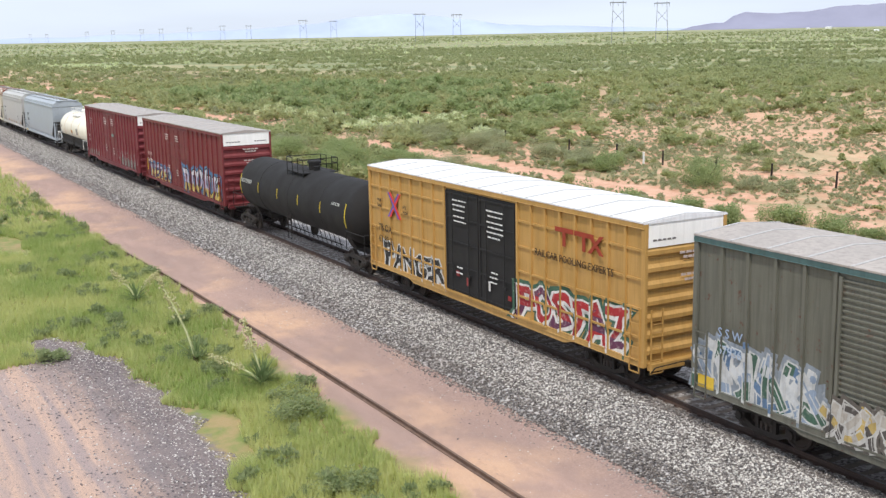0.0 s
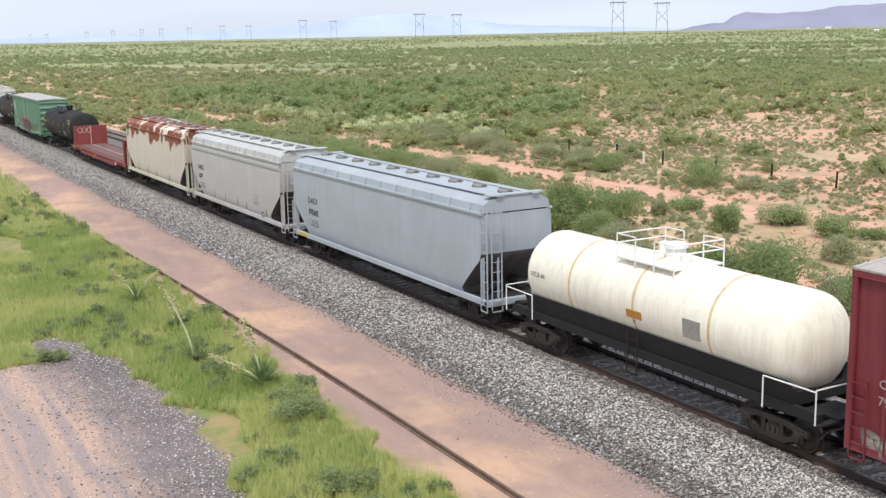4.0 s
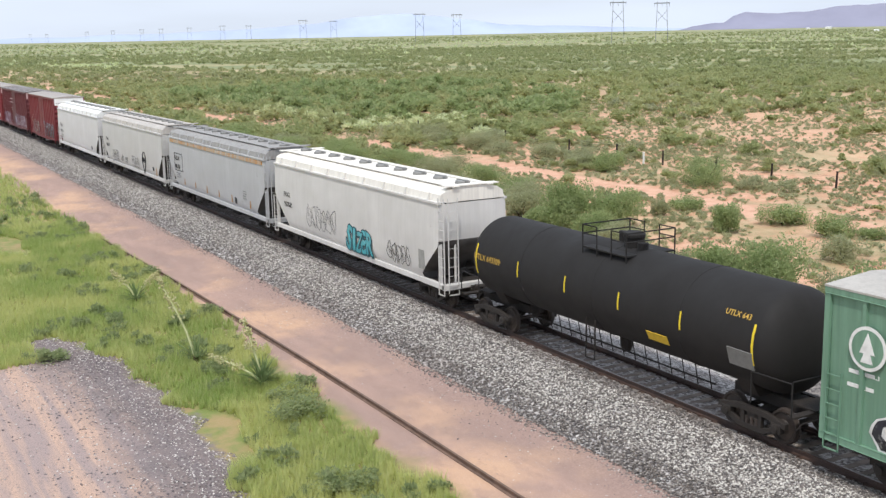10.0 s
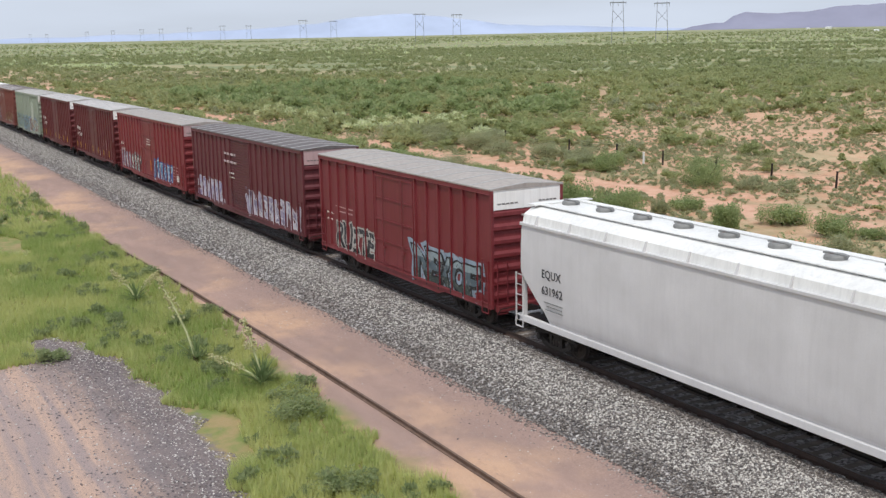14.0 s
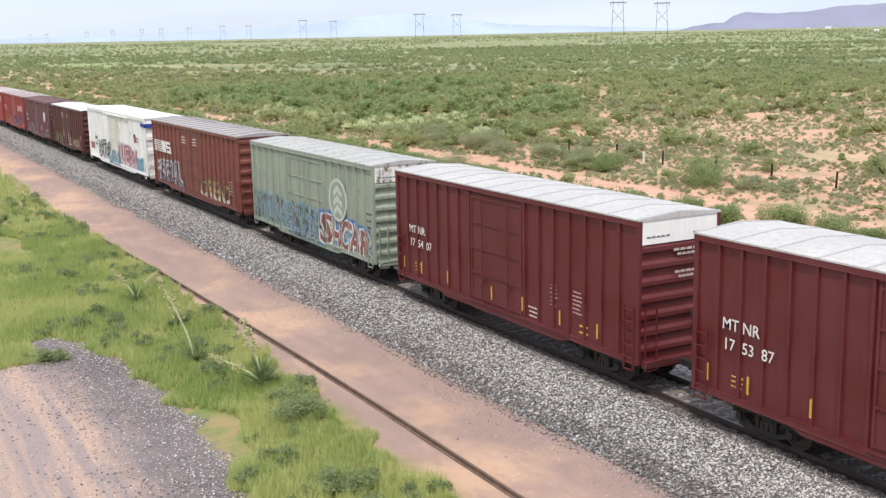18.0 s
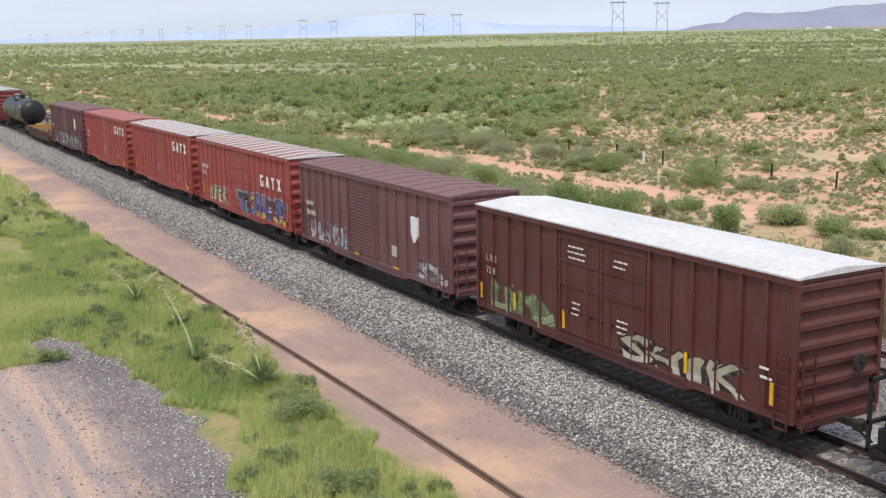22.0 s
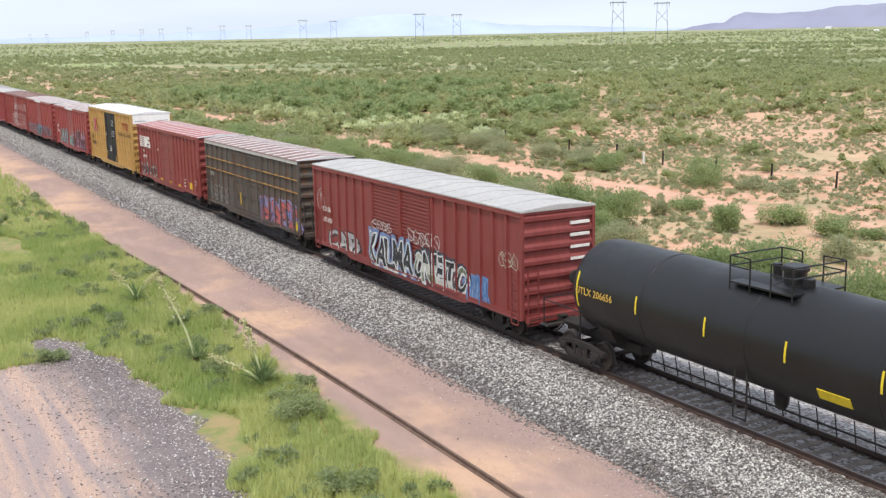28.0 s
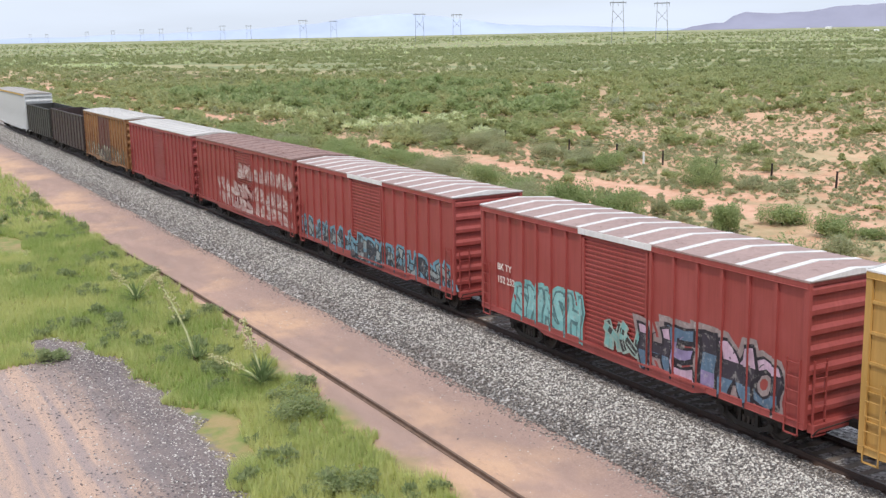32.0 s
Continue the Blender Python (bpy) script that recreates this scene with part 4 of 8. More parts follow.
def bar_row(words, z, h, y0, y1, axis="y"):
    """One row of bars, standing on a hairline."""
    poly = [(words[0][0], z)]
    for a, b in words:
        poly += [(a, z + h * 0.12), (a, z + h), (b, z + h), (b, z + h * 0.12)]
    return Shape().prism(poly[:1] + poly[2:-1] + [(words[-1][1], z)], y0, y1, axis)


def notice(car, half, items, y=PANEL):
    """Unreadable stencils as bars: from the rear end, height of the top, width, rows, bar height, colour."""
    r = random.Random(3)
    for x, z, w, rows, h, rgb in items:
        for k in range(rows):
            a = x - half + r.uniform(0, 0.15) * w
            b = x - half + w * r.uniform(0.75, 1.0)
            words = []
            while a < b:
                e = min(b, a + r.uniform(0.7, 2.2) * h)
                words.append((a, e))
                a = e + h * 0.45
            part("stencil", bar_row(words, z - k * h * 1.5 - h, h * 0.42, -y - 0.008, -y), [flat_mat(rgb)], car)


def patches(car, half, items, y=POST):
    """Plain rectangles: from the rear end, height, width, tall, colour."""
    for x, z, w, h, rgb in items:
        part("reflector" if rgb[0] > 180 and rgb[2] < 90 else "patch", Shape().box(x - half, x - half + w, -y - 0.012, -y + 0.004, z, z + h), [flat_mat(rgb)], car)


def clip_strip(poly, lo, hi):
    for sign, lim in ((1, lo), (-1, hi)):
        out = []
        for (x0, z0), (x1, z1) in zip(poly, poly[1:] + poly[:1]):
            a, b = sign * (x0 - lim), sign * (x1 - lim)
            if a >= 0:
                out.append((x0, z0))
            if (a > 0 > b) or (a < 0 < b):
                u = a / (a - b)
                out.append((x0 + (x1 - x0) * u, z0 + (z1 - z0) * u))
        poly = out
        if len(poly) < 3:
            return []
    return poly


def bow(p0, p1, p2, n=5):
    """Points along a bent stroke."""
    return [p0 * (1 - u) ** 2 + p1 * 2 * u * (1 - u) + p2 * u * u for u in [i / n for i in range(n + 1)]]


def ribbon(points, w0, w1, grow=0.0, shift=(0.0, 0.0)):
    """A bent stroke as a chain of four-sided pieces."""
    n = len(points) - 1
    rim = []
    for i, p in enumerate(points):
        d = (points[min(n, i + 1)] - points[max(0, i - 1)])
        d = d.normalized() if d.length > 1e-6 else Vector((1, 0))
        o = Vector((-d.y, d.x)) * ((w0 + (w1 - w0) * i / n) * 0.5 + grow)
        e = d * (grow if i == n else -grow if i == 0 else 0.0)
        rim.append((p + o + e + Vector(shift), p - o + e + Vector(shift)))
    return [[tuple(a), tuple(b), tuple(d), tuple(c)] for (a, b), (c, d) in zip(rim, rim[1:])]


GLYPHS = {}


def glyph(ch, weight):
    """The flat faces of one fattened letter, one unit high."""
    key = (ch, weight)
    if key not in GLYPHS:
        cu = bpy.data.curves.new("writing", "FONT")
        cu.body, cu.size, cu.offset, cu.resolution_u = ch, 1.0, weight, 2
        ob = bpy.data.objects.new("writing", cu)
        scene.collection.objects.link(ob)
        me = bpy.data.meshes.new_from_object(ob.evaluated_get(bpy.context.evaluated_depsgraph_get()))
        bpy.data.objects.remove(ob)
        GLYPHS[key] = [[(me.vertices[i].co.x, me.vertices[i].co.y) for i in f.vertices] for f in me.polygons]
        GLYPHS[key] = [[(p[0] + (q[0] - p[0]) * e / 3, p[1] + (q[1] - p[1]) * e / 3) for p, q in zip(f, f[1:] + f[:1]) for e in range(3)] for f in GLYPHS[key]]
        bpy.data.meshes.remove(me)
    return GLYPHS[key]


def sprayed_word(word, x0, x1, z0, z1, colours, r, cloud):
    """Leaning, swollen letters: cloud, shadow, outline, fill in bands, glints. Layers of (polygon, paint)."""
    layers, n, h = [], len(word), z1 - z0
    w = (x1 - x0) / n
    cells = []
    for i, ch in enumerate(word):
        pts = [p for f in glyph(ch, 0.03) for p in f]
        a0, a1 = min(p[0] for p in pts), max(p[0] for p in pts)
        b0, b1 = min(p[1] for p in pts), max(p[1] for p in pts)
        lean, drop, tall, bulge = r.uniform(-0.2, 0.25), r.uniform(0.0, 0.1), r.uniform(0.84, 1.06), r.uniform(-0.14, 0.14)
        left, wide = x0 + (i - 0.08) * w, w * r.uniform(1.02, 1.2)
        if ch == "I":
            left, wide = left + 0.3 * w, 0.5 * w

        def put(p, left=left, wide=wide, a0=a0, a1=a1, b0=b0, b1=b1, lean=lean, drop=drop, tall=tall, bulge=bulge):
            u, v = (p[0] - a0) / max(0.05, a1 - a0), (p[1] - b0) / max(0.05, b1 - b0)
            u, v = u + 0.07 * math.sin(6.5 * v + 2.3 * i), v + 0.06 * math.sin(6.0 * u + 1.7 * i)
            u += lean * (v - 0.5) + bulge * math.sin(v * math.pi)
            return left + u * wide, z0 + h * (drop + tall * 0.94 * v + 0.05 * math.sin(u * 5 + i))

        cells.append((ch, put))
    if cloud:
        for ch, put in cells:
            layers += [([put(p) for p in f], 0) for f in glyph(ch, 0.16)]
    order = list(range(n))
    r.shuffle(order)
    for k in order:
        ch, put = cells[k]
        rim = [[put(p) for p in f] for f in glyph(ch, 0.075)]
        layers += [([(x + 0.05, z - 0.05) for x, z in f], 1) for f in rim] + [(f, 1) for f in rim]
        first = r.randrange(colours)
        for f in glyph(ch, 0.03):
            f = [put(p) for p in f]
            for c in range(3):
                lo, hi = z0 + h * (c / 3 - (9 if c == 0 else 0)), z0 + h * ((c + 1) / 3 + (9 if c == 2 else 0))
                cut = clip_strip([(z, x) for x, z in f], lo, hi)
                if len(cut) >= 3:
                    layers.append(([(x, z) for z, x in cut], 2 + (first + c) % colours if colours > 3 else 2 + min(c, colours - 1)))
        c = Vector(put((0.25, 0.55)))
        layers += [(q, 2 + (first + 1) % colours) for q in ribbon(bow(c, c + Vector((0.05, 0.1)), c + Vector((0.16, 0.12)), 3), 0.035, 0.02)]
    return layers


def graffiti(car, half, x0, x1, z0, z1, fills, edge, seed, posts=(), glow=None, letters=None, y=PANEL, thick=0.2, word="", field=False):
    """Sprayed shapes: a cloud, a drop shadow, outlined letters or bent strokes in several colours, on panels and posts alike."""
    r = random.Random(seed)
    n = letters or max(3, int((x1 - x0) / 0.85))
    w, h = (x1 - x0) / n, z1 - z0
    layers = []
    spot = lambda i, a, b: Vector((x0 + (i + 0.5 + (a - 0.5) * 1.25) * w, z0 + h * (0.06 + 0.88 * b)))
    j = lambda k: r.uniform(-k, k)
    if word:
        layers = sprayed_word(word, x0, x1, z0, z1, len(fills), r, bool(glow))
    elif thick < 0.2:
        # outlines alone: closed bubbles with a loose line through each
        t = max(0.035, 0.32 * thick * min(w, h))
        for i in range(n):
            c, ph, k = spot(i, 0.5, 0.5 + j(0.08)), r.uniform(0, 6), 12
            rad = [r.uniform(0.7, 1.12) for _ in range(k)]
            rim = [c + Vector((0.56 * w * rad[q % k] * math.cos(ph + q * 2 * math.pi / k) + 0.12 * w * math.sin(ph + q), 0.5 * h * rad[q % k] * math.sin(ph + q * 2 * math.pi / k))) for q in range(k + 1)]
            for q in ribbon(rim, t, t):
                layers.append((q, 1))
            for _ in range(2):
                for q in ribbon(bow(spot(i, 0.3 + j(0.2), 0.7 + j(0.2)), spot(i, 0.5 + j(0.5), 0.5 + j(0.4)), spot(i, 0.7 + j(0.2), 0.25 + j(0.2)), 4), t, t * 0.7):
                    layers.append((q, 1))
    else:
        glyphs = []
        for i in range(n):
            bars = []
            lean = j(0.22)
            for kind in r.sample(range(6), 3):
                if kind == 0:
                    pts = bow(spot(i, 0.22 + j(0.1) + lean, 1.0 + j(0.08)), spot(i, 0.1 + j(0.25), 0.5), spot(i, 0.25 + j(0.12), 0.0 + j(0.05)))
                elif kind == 1:
                    pts = bow(spot(i, 0.25 + j(0.1), 0.95 + j(0.06)), spot(i, 1.15 + j(0.2), 0.85 + j(0.15)), spot(i, 0.45 + j(0.2), 0.45 + j(0.1)))
                elif kind == 2:
                    pts = bow(spot(i, 0.3 + j(0.15), 0.55 + j(0.1)), spot(i, 1.2 + j(0.15), 0.35 + j(0.2)), spot(i, 0.35 + j(0.2), 0.05 + j(0.05)))
                elif kind == 3:
                    pts = bow(spot(i, 0.0 + j(0.1), 0.15 + j(0.1)), spot(i, 0.6 + j(0.2), -0.05), spot(i, 1.05 + j(0.1), 0.35 + j(0.25)))
                elif kind == 4:
                    pts = bow(spot(i, 0.85 + j(0.1) + lean, 0.98 + j(0.08)), spot(i, 0.7 + j(0.3), 0.5), spot(i, 0.85 + j(0.15), 0.02))
                else:
                    pts = bow(spot(i, 0.05 + j(0.12), 0.8 + j(0.15)), spot(i, 0.5 + j(0.3), 0.55 + j(0.3)), spot(i, 1.0 + j(0.12), 0.2 + j(0.2)))
                t = min(1.25 * w, h) * r.uniform(0.2, 0.32)
                bars.append((pts, t * r.uniform(0.7, 1.5), t * r.uniform(0.7, 1.5)))
            glyphs.append((bars, r.randrange(len(fills))))
        g = 0.022 + 0.035 * min(w, h)
        if glow:
            for bars, _ in glyphs:
                for pts, a, b in bars:
                    layers += [(q, 0) for q in ribbon(pts, a, b, g * 3.4)]
        order = list(range(n))
        r.shuffle(order)
        for k in order:
            bars, f = glyphs[k]
            for pts, a, b in bars:
                layers += [(q, 1) for q in ribbon(pts, a, b, g, (g * 0.9, -g * 1.1))]
            for pts, a, b in bars:
                layers += [(q, 1) for q in ribbon(pts, a, b, g)]
                for q in ribbon(pts, a, b):
                    u = (sum(p[1] for p in q) / 4 - z0) / h
                    layers.append((q, 2 + (f + int(max(0.0, u + j(0.22)) * len(fills) * 0.9)) % len(fills)))
                if r.random() < 0.6:
                    m = [p + Vector((-0.12 * a, 0.16 * a)) for p in pts[1:4]]
                    layers += [(q, 2 + (f + 1) % len(fills)) for q in ribbon(m, a * 0.24, a * 0.14)]
                if r.random() < 0.5:
                    m = [p + Vector((0.2 * a, -0.2 * a)) for p in pts[2:]]
                    layers += [(q, 1) for q in ribbon(m, a * 0.16, a * 0.1)]
        for _ in range(n):
            c, q = Vector((r.uniform(x0, x1), z0 + h * r.uniform(0.55, 1.08))), r.uniform(0.03, 0.07) * h
            layers.append(([(c.x + q * math.cos(a), c.y + q * math.sin(a)) for a in [k * math.pi / 4 for k in range(8)]], 2 + r.randrange(len(fills))))
    if field:
        # an uneven coat of paint behind the letters
        k = max(6, int((x1 - x0) / 0.25))
        tops = [z1 - h * (0.12 + 0.22 * r.random() + 0.12 * math.sin(i * 0.7 + seed)) for i in range(k + 1)]
        step = (x1 - x0) / k
        layers = [([(x0 + i * step, z0 - 0.05), (x0 + (i + 1) * step, z0 - 0.05), (x0 + (i + 1) * step, tops[i + 1]), (x0 + i * step, tops[i])], 0) for i in range(k)] + layers
    s = Shape()
    edges = sorted(posts)
    step = 0.022 / max(220, len(layers))
    for order, (poly, m) in enumerate(layers):
        poly = [(x, min(max(z, z0 - 0.06), z1 + 0.25)) for x, z in poly]
        lift = 0.004 + order * step
        spans, last = [], -99.0
        for a, b, d in edges:
            spans += [(last, a, y), (a, b, d)]
            last = b
        spans.append((last, 99.0, y))
        lo, hi = min(p[0] for p in poly) - half, max(p[0] for p in poly) - half
        for a, b, base in spans:
            if hi <= a or lo >= b:
                continue
            piece = clip_strip([(x - half, z) for x, z in poly], a, b)
            if len(piece) >= 3:
                s.add([(x, -base - lift, z) for x, z in piece], [tuple(range(len(piece)))], m)
    mats = [spray(c) for c in [glow or fills[0], edge] + list(fills)]
    return tagged(part("graffiti", s, mats, car, "sprayed graffiti over the paint"), kind="stuff")


# ---------------------------------------------------------------- boxcars
MESHES = {}


def shared(key, make):
    if key not in MESHES:
        MESHES[key] = make()
    return MESHES[key]


def boxcar(label, L, E, body, roof, seam, posts=8, door=("corr", 1, 0.0, 3.0), door_paint=None, end_band=None, rails=0, seams=14, B=0.92, chord=None, smooth_side=False, flat_roof=False, step=True, end_ribs=7, name="boxcar", end_paint=None):
    """A boxcar: body, side posts, ribbed ends, panelled roof, doors, ladders, sills, trucks. Returns it and its post spans."""
    car = thing(name, label, "boxcar", "freight cars of the train")
    h = L / 2
    part("body", Shape().box(-h + 0.17, h - 0.17, -PANEL, PANEL, B + 0.04, E - 0.02, 0, 0.015), [body], car)
    kind, count, dc, dw = door
    # posts and rails
    spans = []
    if not smooth_side:
        me = shared(("post", E, B, body.name), lambda: Shape().prism([(-0.055, 0), (0.055, 0), (0.05, 0.075), (-0.05, 0.075)], B + 0.14, E - 0.12, "z").mesh("side_post", [body]))
        d0, d1 = dc - dw / 2, dc + dw / 2
        for a, b in ((-h + 0.12, d0 - 0.1), (d1 + 0.1, h - 0.12)):
            k = max(2, int(round((b - a) / (L / (2 * posts + 3)))))
            for i in range(k + 1):
                x = a + (b - a) * i / k
                spans.append((x - 0.045, x + 0.045, POST))
                for sy in (-1, 1):
                    ob = part("side_post", me, None, car, at=(x, sy * PANEL, 0))
                    ob.rotation_euler = (0, 0, math.pi if sy < 0 else 0)
        if rails:
            for i in range(rails):
                z = B + 0.25 + (E - B - 0.45) * (i + 0.7) / (rails + 0.4)
                for a, b in ((-h + 0.12, d0 - 0.1), (d1 + 0.1, h - 0.12)):
                    for sy in (-1, 1):
                        part("side_rail", Shape().box(a, b, *sorted((sy * PANEL, sy * (PANEL + 0.05))), z - 0.035, z + 0.035), [body], car)
    for sy in (-1, 1):
        part("top_chord", Shape().box(-h + 0.02, h - 0.02, sy * 1.44, sy * 1.565, E - 0.16, E + 0.0, 0, 0.012), [chord or body], car)
        s = Shape().box(-h + 0.02, h - 0.02, sy * 1.44, sy * 1.558, B, B + 0.17, 0, 0.012)
        if step:
            s.prism([(-h + 3.4, B + 0.01), (-h + 4.0, B - 0.16), (h - 4.0, B - 0.16), (h - 3.4, B + 0.01)], sy * 1.46, sy * 1.54, "y")
        part("side_sill", s, [body], car)
    if dw > 0:
        spans.append((dc - dw / 2, dc + dw / 2, 1.578))
    # doors
    if dw > 0:
        dp = door_paint or body
        w = dw / count
        for sy in (-1, 1):
            for i in range(count):
                x0 = dc - dw / 2 + i * w + 0.02
                x1 = x0 + w - 0.04
                s = Shape()
                if kind == "corr":
                    z, poly = B + 0.2, []
                    k = 22 if E < 4.9 else 26
                    dz = (E - 0.3 - z) / k
                    for j in range(k):
                        poly += [(PANEL + 0.012, z + dz * j), (PANEL + 0.012, z + dz * (j + 0.45)), (PANEL + 0.05, z + dz * (j + 0.6)), (PANEL + 0.05, z + dz * (j + 0.9))]
                    poly = [(sy * a, b) for a, b in poly] + [(sy * (PANEL + 0.012), E - 0.3), (sy * (PANEL - 0.02), E - 0.3), (sy * (PANEL - 0.02), z)]
                    s.prism(poly, x0 + 0.08, x1 - 0.08, "x")
                    dr = part("door", s, [dp], car)
                    for a in (x0, x1 - 0.09):
                        part("door_stile", Shape().box(a, a + 0.09, *sorted((sy * PANEL, sy * 1.57)), B + 0.16, E - 0.25), [dp], dr)
                else:
                    y0, y1 = sorted((sy * (PANEL - 0.02), sy * (PANEL + 0.035)))
                    s.box(x0, x1, y0, y1, B + 0.16, E - 0.25, 0, 0.02)
                    dr = part("door", s, [dp], car)
                    y0, y1 = sorted((sy * (PANEL + 0.03), sy * (PANEL + 0.07)))
                    for a in (x0 + 0.02, x1 - 0.1):
                        part("door_stile", Shape().box(a, a + 0.08, y0, y1, B + 0.2, E - 0.3), [dp], dr)
                    for j in range(5):
                        z = B + 0.24 + (E - B - 0.65) * j / 4
                        part("door_rib", Shape().box(x0 + 0.1, x1 - 0.1, y0, y1, z, z + 0.06), [dp], dr)
                if kind == "plug":
                    for a in (0.25, 0.75):
                        x = x0 + (x1 - x0) * a
                        part("lock_rod", Shape().tube((x, sy * 1.6, B + 0.2), (x, sy * 1.6, E - 0.35), 0.02, 6).box(x - 0.12, x + 0.12, *sorted((sy * 1.57, sy * 1.62)), B + 0.9, B + 1.0), [dp], dr)
            part("door_track", Shape().box(dc - dw / 2 - 0.05, dc + dw * 0.5 + dw / count * 0.8, *sorted((sy * 1.5, sy * 1.6)), B + 0.1, B + 0.16), [body], car)
    # ends
    ep = end_paint or body
    top = E - (0.72 if end_band else 0.1)
    poly, n = [], end_ribs
    dz = (top - B - 0.1) / n
    for j in range(n):
        z = B + 0.1 + dz * j
        poly += [(0.0, z), (0.0, z + dz * 0.42), (0.085, z + dz * 0.56), (0.085, z + dz * 0.8)]
    poly += [(0.0, top), (-0.1, top), (-0.1, B + 0.1)]
    for sx in (-1, 1):
        part("end_wall", Shape().prism([(sx * (h - 0.1 + a), z) for a, z in poly], -1.44, 1.44, "y"), [ep], car)
        for sy in (-1, 1):
            part("end_post", Shape().box(*sorted((sx * (h - 0.14), sx * h)), *sorted((sy * 1.43, sy * 1.553)), B, E, 0, 0.012), [body], car)
        part("end_plate" if not end_band else "end_band", Shape().box(*sorted((sx * (h - 0.12), sx * (h - 0.03))), -1.43, 1.43, top, E + 0.02), [end_band or ep], car, "light excess-height panel" if end_band else "")
        part("end_sill", Shape().box(*sorted((sx * (h - 0.1), sx * (h + 0.12))), -1.35, 1.35, B - 0.12, B + 0.12, 0, 0.02), [body], car)
    if end_band:
        for y0, y1 in ((-1.25, -0.35), (0.5, 1.3)):
            words = [(y0 + (y1 - y0) * i / 5, y0 + (y1 - y0) * (i + 0.72) / 5) for i in range(5)]
            part("stencil", bar_row(words, top + 0.18, 0.055, h - 0.035, h - 0.024, "x"), [flat_mat((110, 104, 104))], car)
        for w, z in ((0.5, top - 0.28), (0.36, top - 0.42), (0.44, top - 0.95), (0.3, top - 1.1)):
            words = [(0.25 - w + w * i / 2, 0.25 - w + w * i / 2 + w * 0.38) for i in range(4)]
            part("stencil", bar_row(words, z, 0.07, h - 0.012, h + 0.004, "x"), [flat_mat((196, 180, 174))], car)
    # roof
    rise = 0.05 if flat_roof else 0.13
    part("roof", Shape().prism([(-1.575, E - 0.01), (-1.575, E + 0.04), (0, E + 0.04 + rise), (1.575, E + 0.04), (1.575, E - 0.01)], -h, h), [roof], car)
    if seams:
        pitch = (L - 0.1) / seams
        me = shared(("seam", E, rise, seam.name), lambda: Shape().prism([(-1.56, E + 0.03), (-1.56, E + 0.058), (0, E + 0.06 + rise), (1.56, E + 0.058), (1.56, E + 0.03)], *((-0.1, 0.1) if seam.name == "seam_white" else (-0.04, 0.04))).mesh("roof_seam", [seam]))
        for i in range(seams + 1):
            part("roof_seam", me, None, car, at=(-h + 0.07 + (L - 0.14) * i / seams, 0, 0))
    # ladders, running gear
    lad = shared(("blad", body.name, B), lambda: ladder_mesh(0.42, B + 0.1, B + 1.75, 0.36, body))
    for sx in (-1, 1):
        for sy in (-1, 1):
            ob = part("ladder", lad, None, car, at=(sx * (h - 0.4), sy * 1.57, 0))
            ob.rotation_euler = (0, 0, 0 if sy < 0 else math.pi)
        ob = part("ladder", lad, None, car, at=(sx * (h + 0.06), -1.12 * sx * -1 * -1, 0))
        ob.rotation_euler = (0, 0, math.pi / 2 if sx > 0 else -math.pi / 2)
    part("brake_wheel", Shape().lathe([(h + 0.14, 0.22), (h + 0.17, 0.25), (h + 0.2, 0.22)], 16, "x", 0, (0, 0.55, B + 1.35)).tube((h, 0.55, B + 1.35), (h + 0.2, 0.55, B + 1.35), 0.04, 6), [GRIME], car)
    part("center_sill", Shape().box(-h + 0.1, h - 0.1, -0.33, 0.33, 0.68, B + 0.06), [GRIME], car)
    under = Shape()
    for i in range(7):
        x = -h + 3.6 + (L - 7.2) * i / 6
        under.box(x - 0.08, x + 0.08, -1.4, 1.4, B - 0.1, B + 0.06)
    under.tube((1.6, 0.8, 0.62), (2.7, 0.8, 0.62), 0.22, 10).box(-2.4, -1.8, 0.6, 1.1, 0.5, 0.9)
    part("underframe", under, [GRIME], car)
    for sx in (-1, 1):
        truck(car, sx * (h - 2.35))
    couplers(car, h)
    return car, spans


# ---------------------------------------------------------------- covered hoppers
# darker grey for the lower, sloped part of the hopper ends
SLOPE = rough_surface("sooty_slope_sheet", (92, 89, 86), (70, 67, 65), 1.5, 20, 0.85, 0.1)


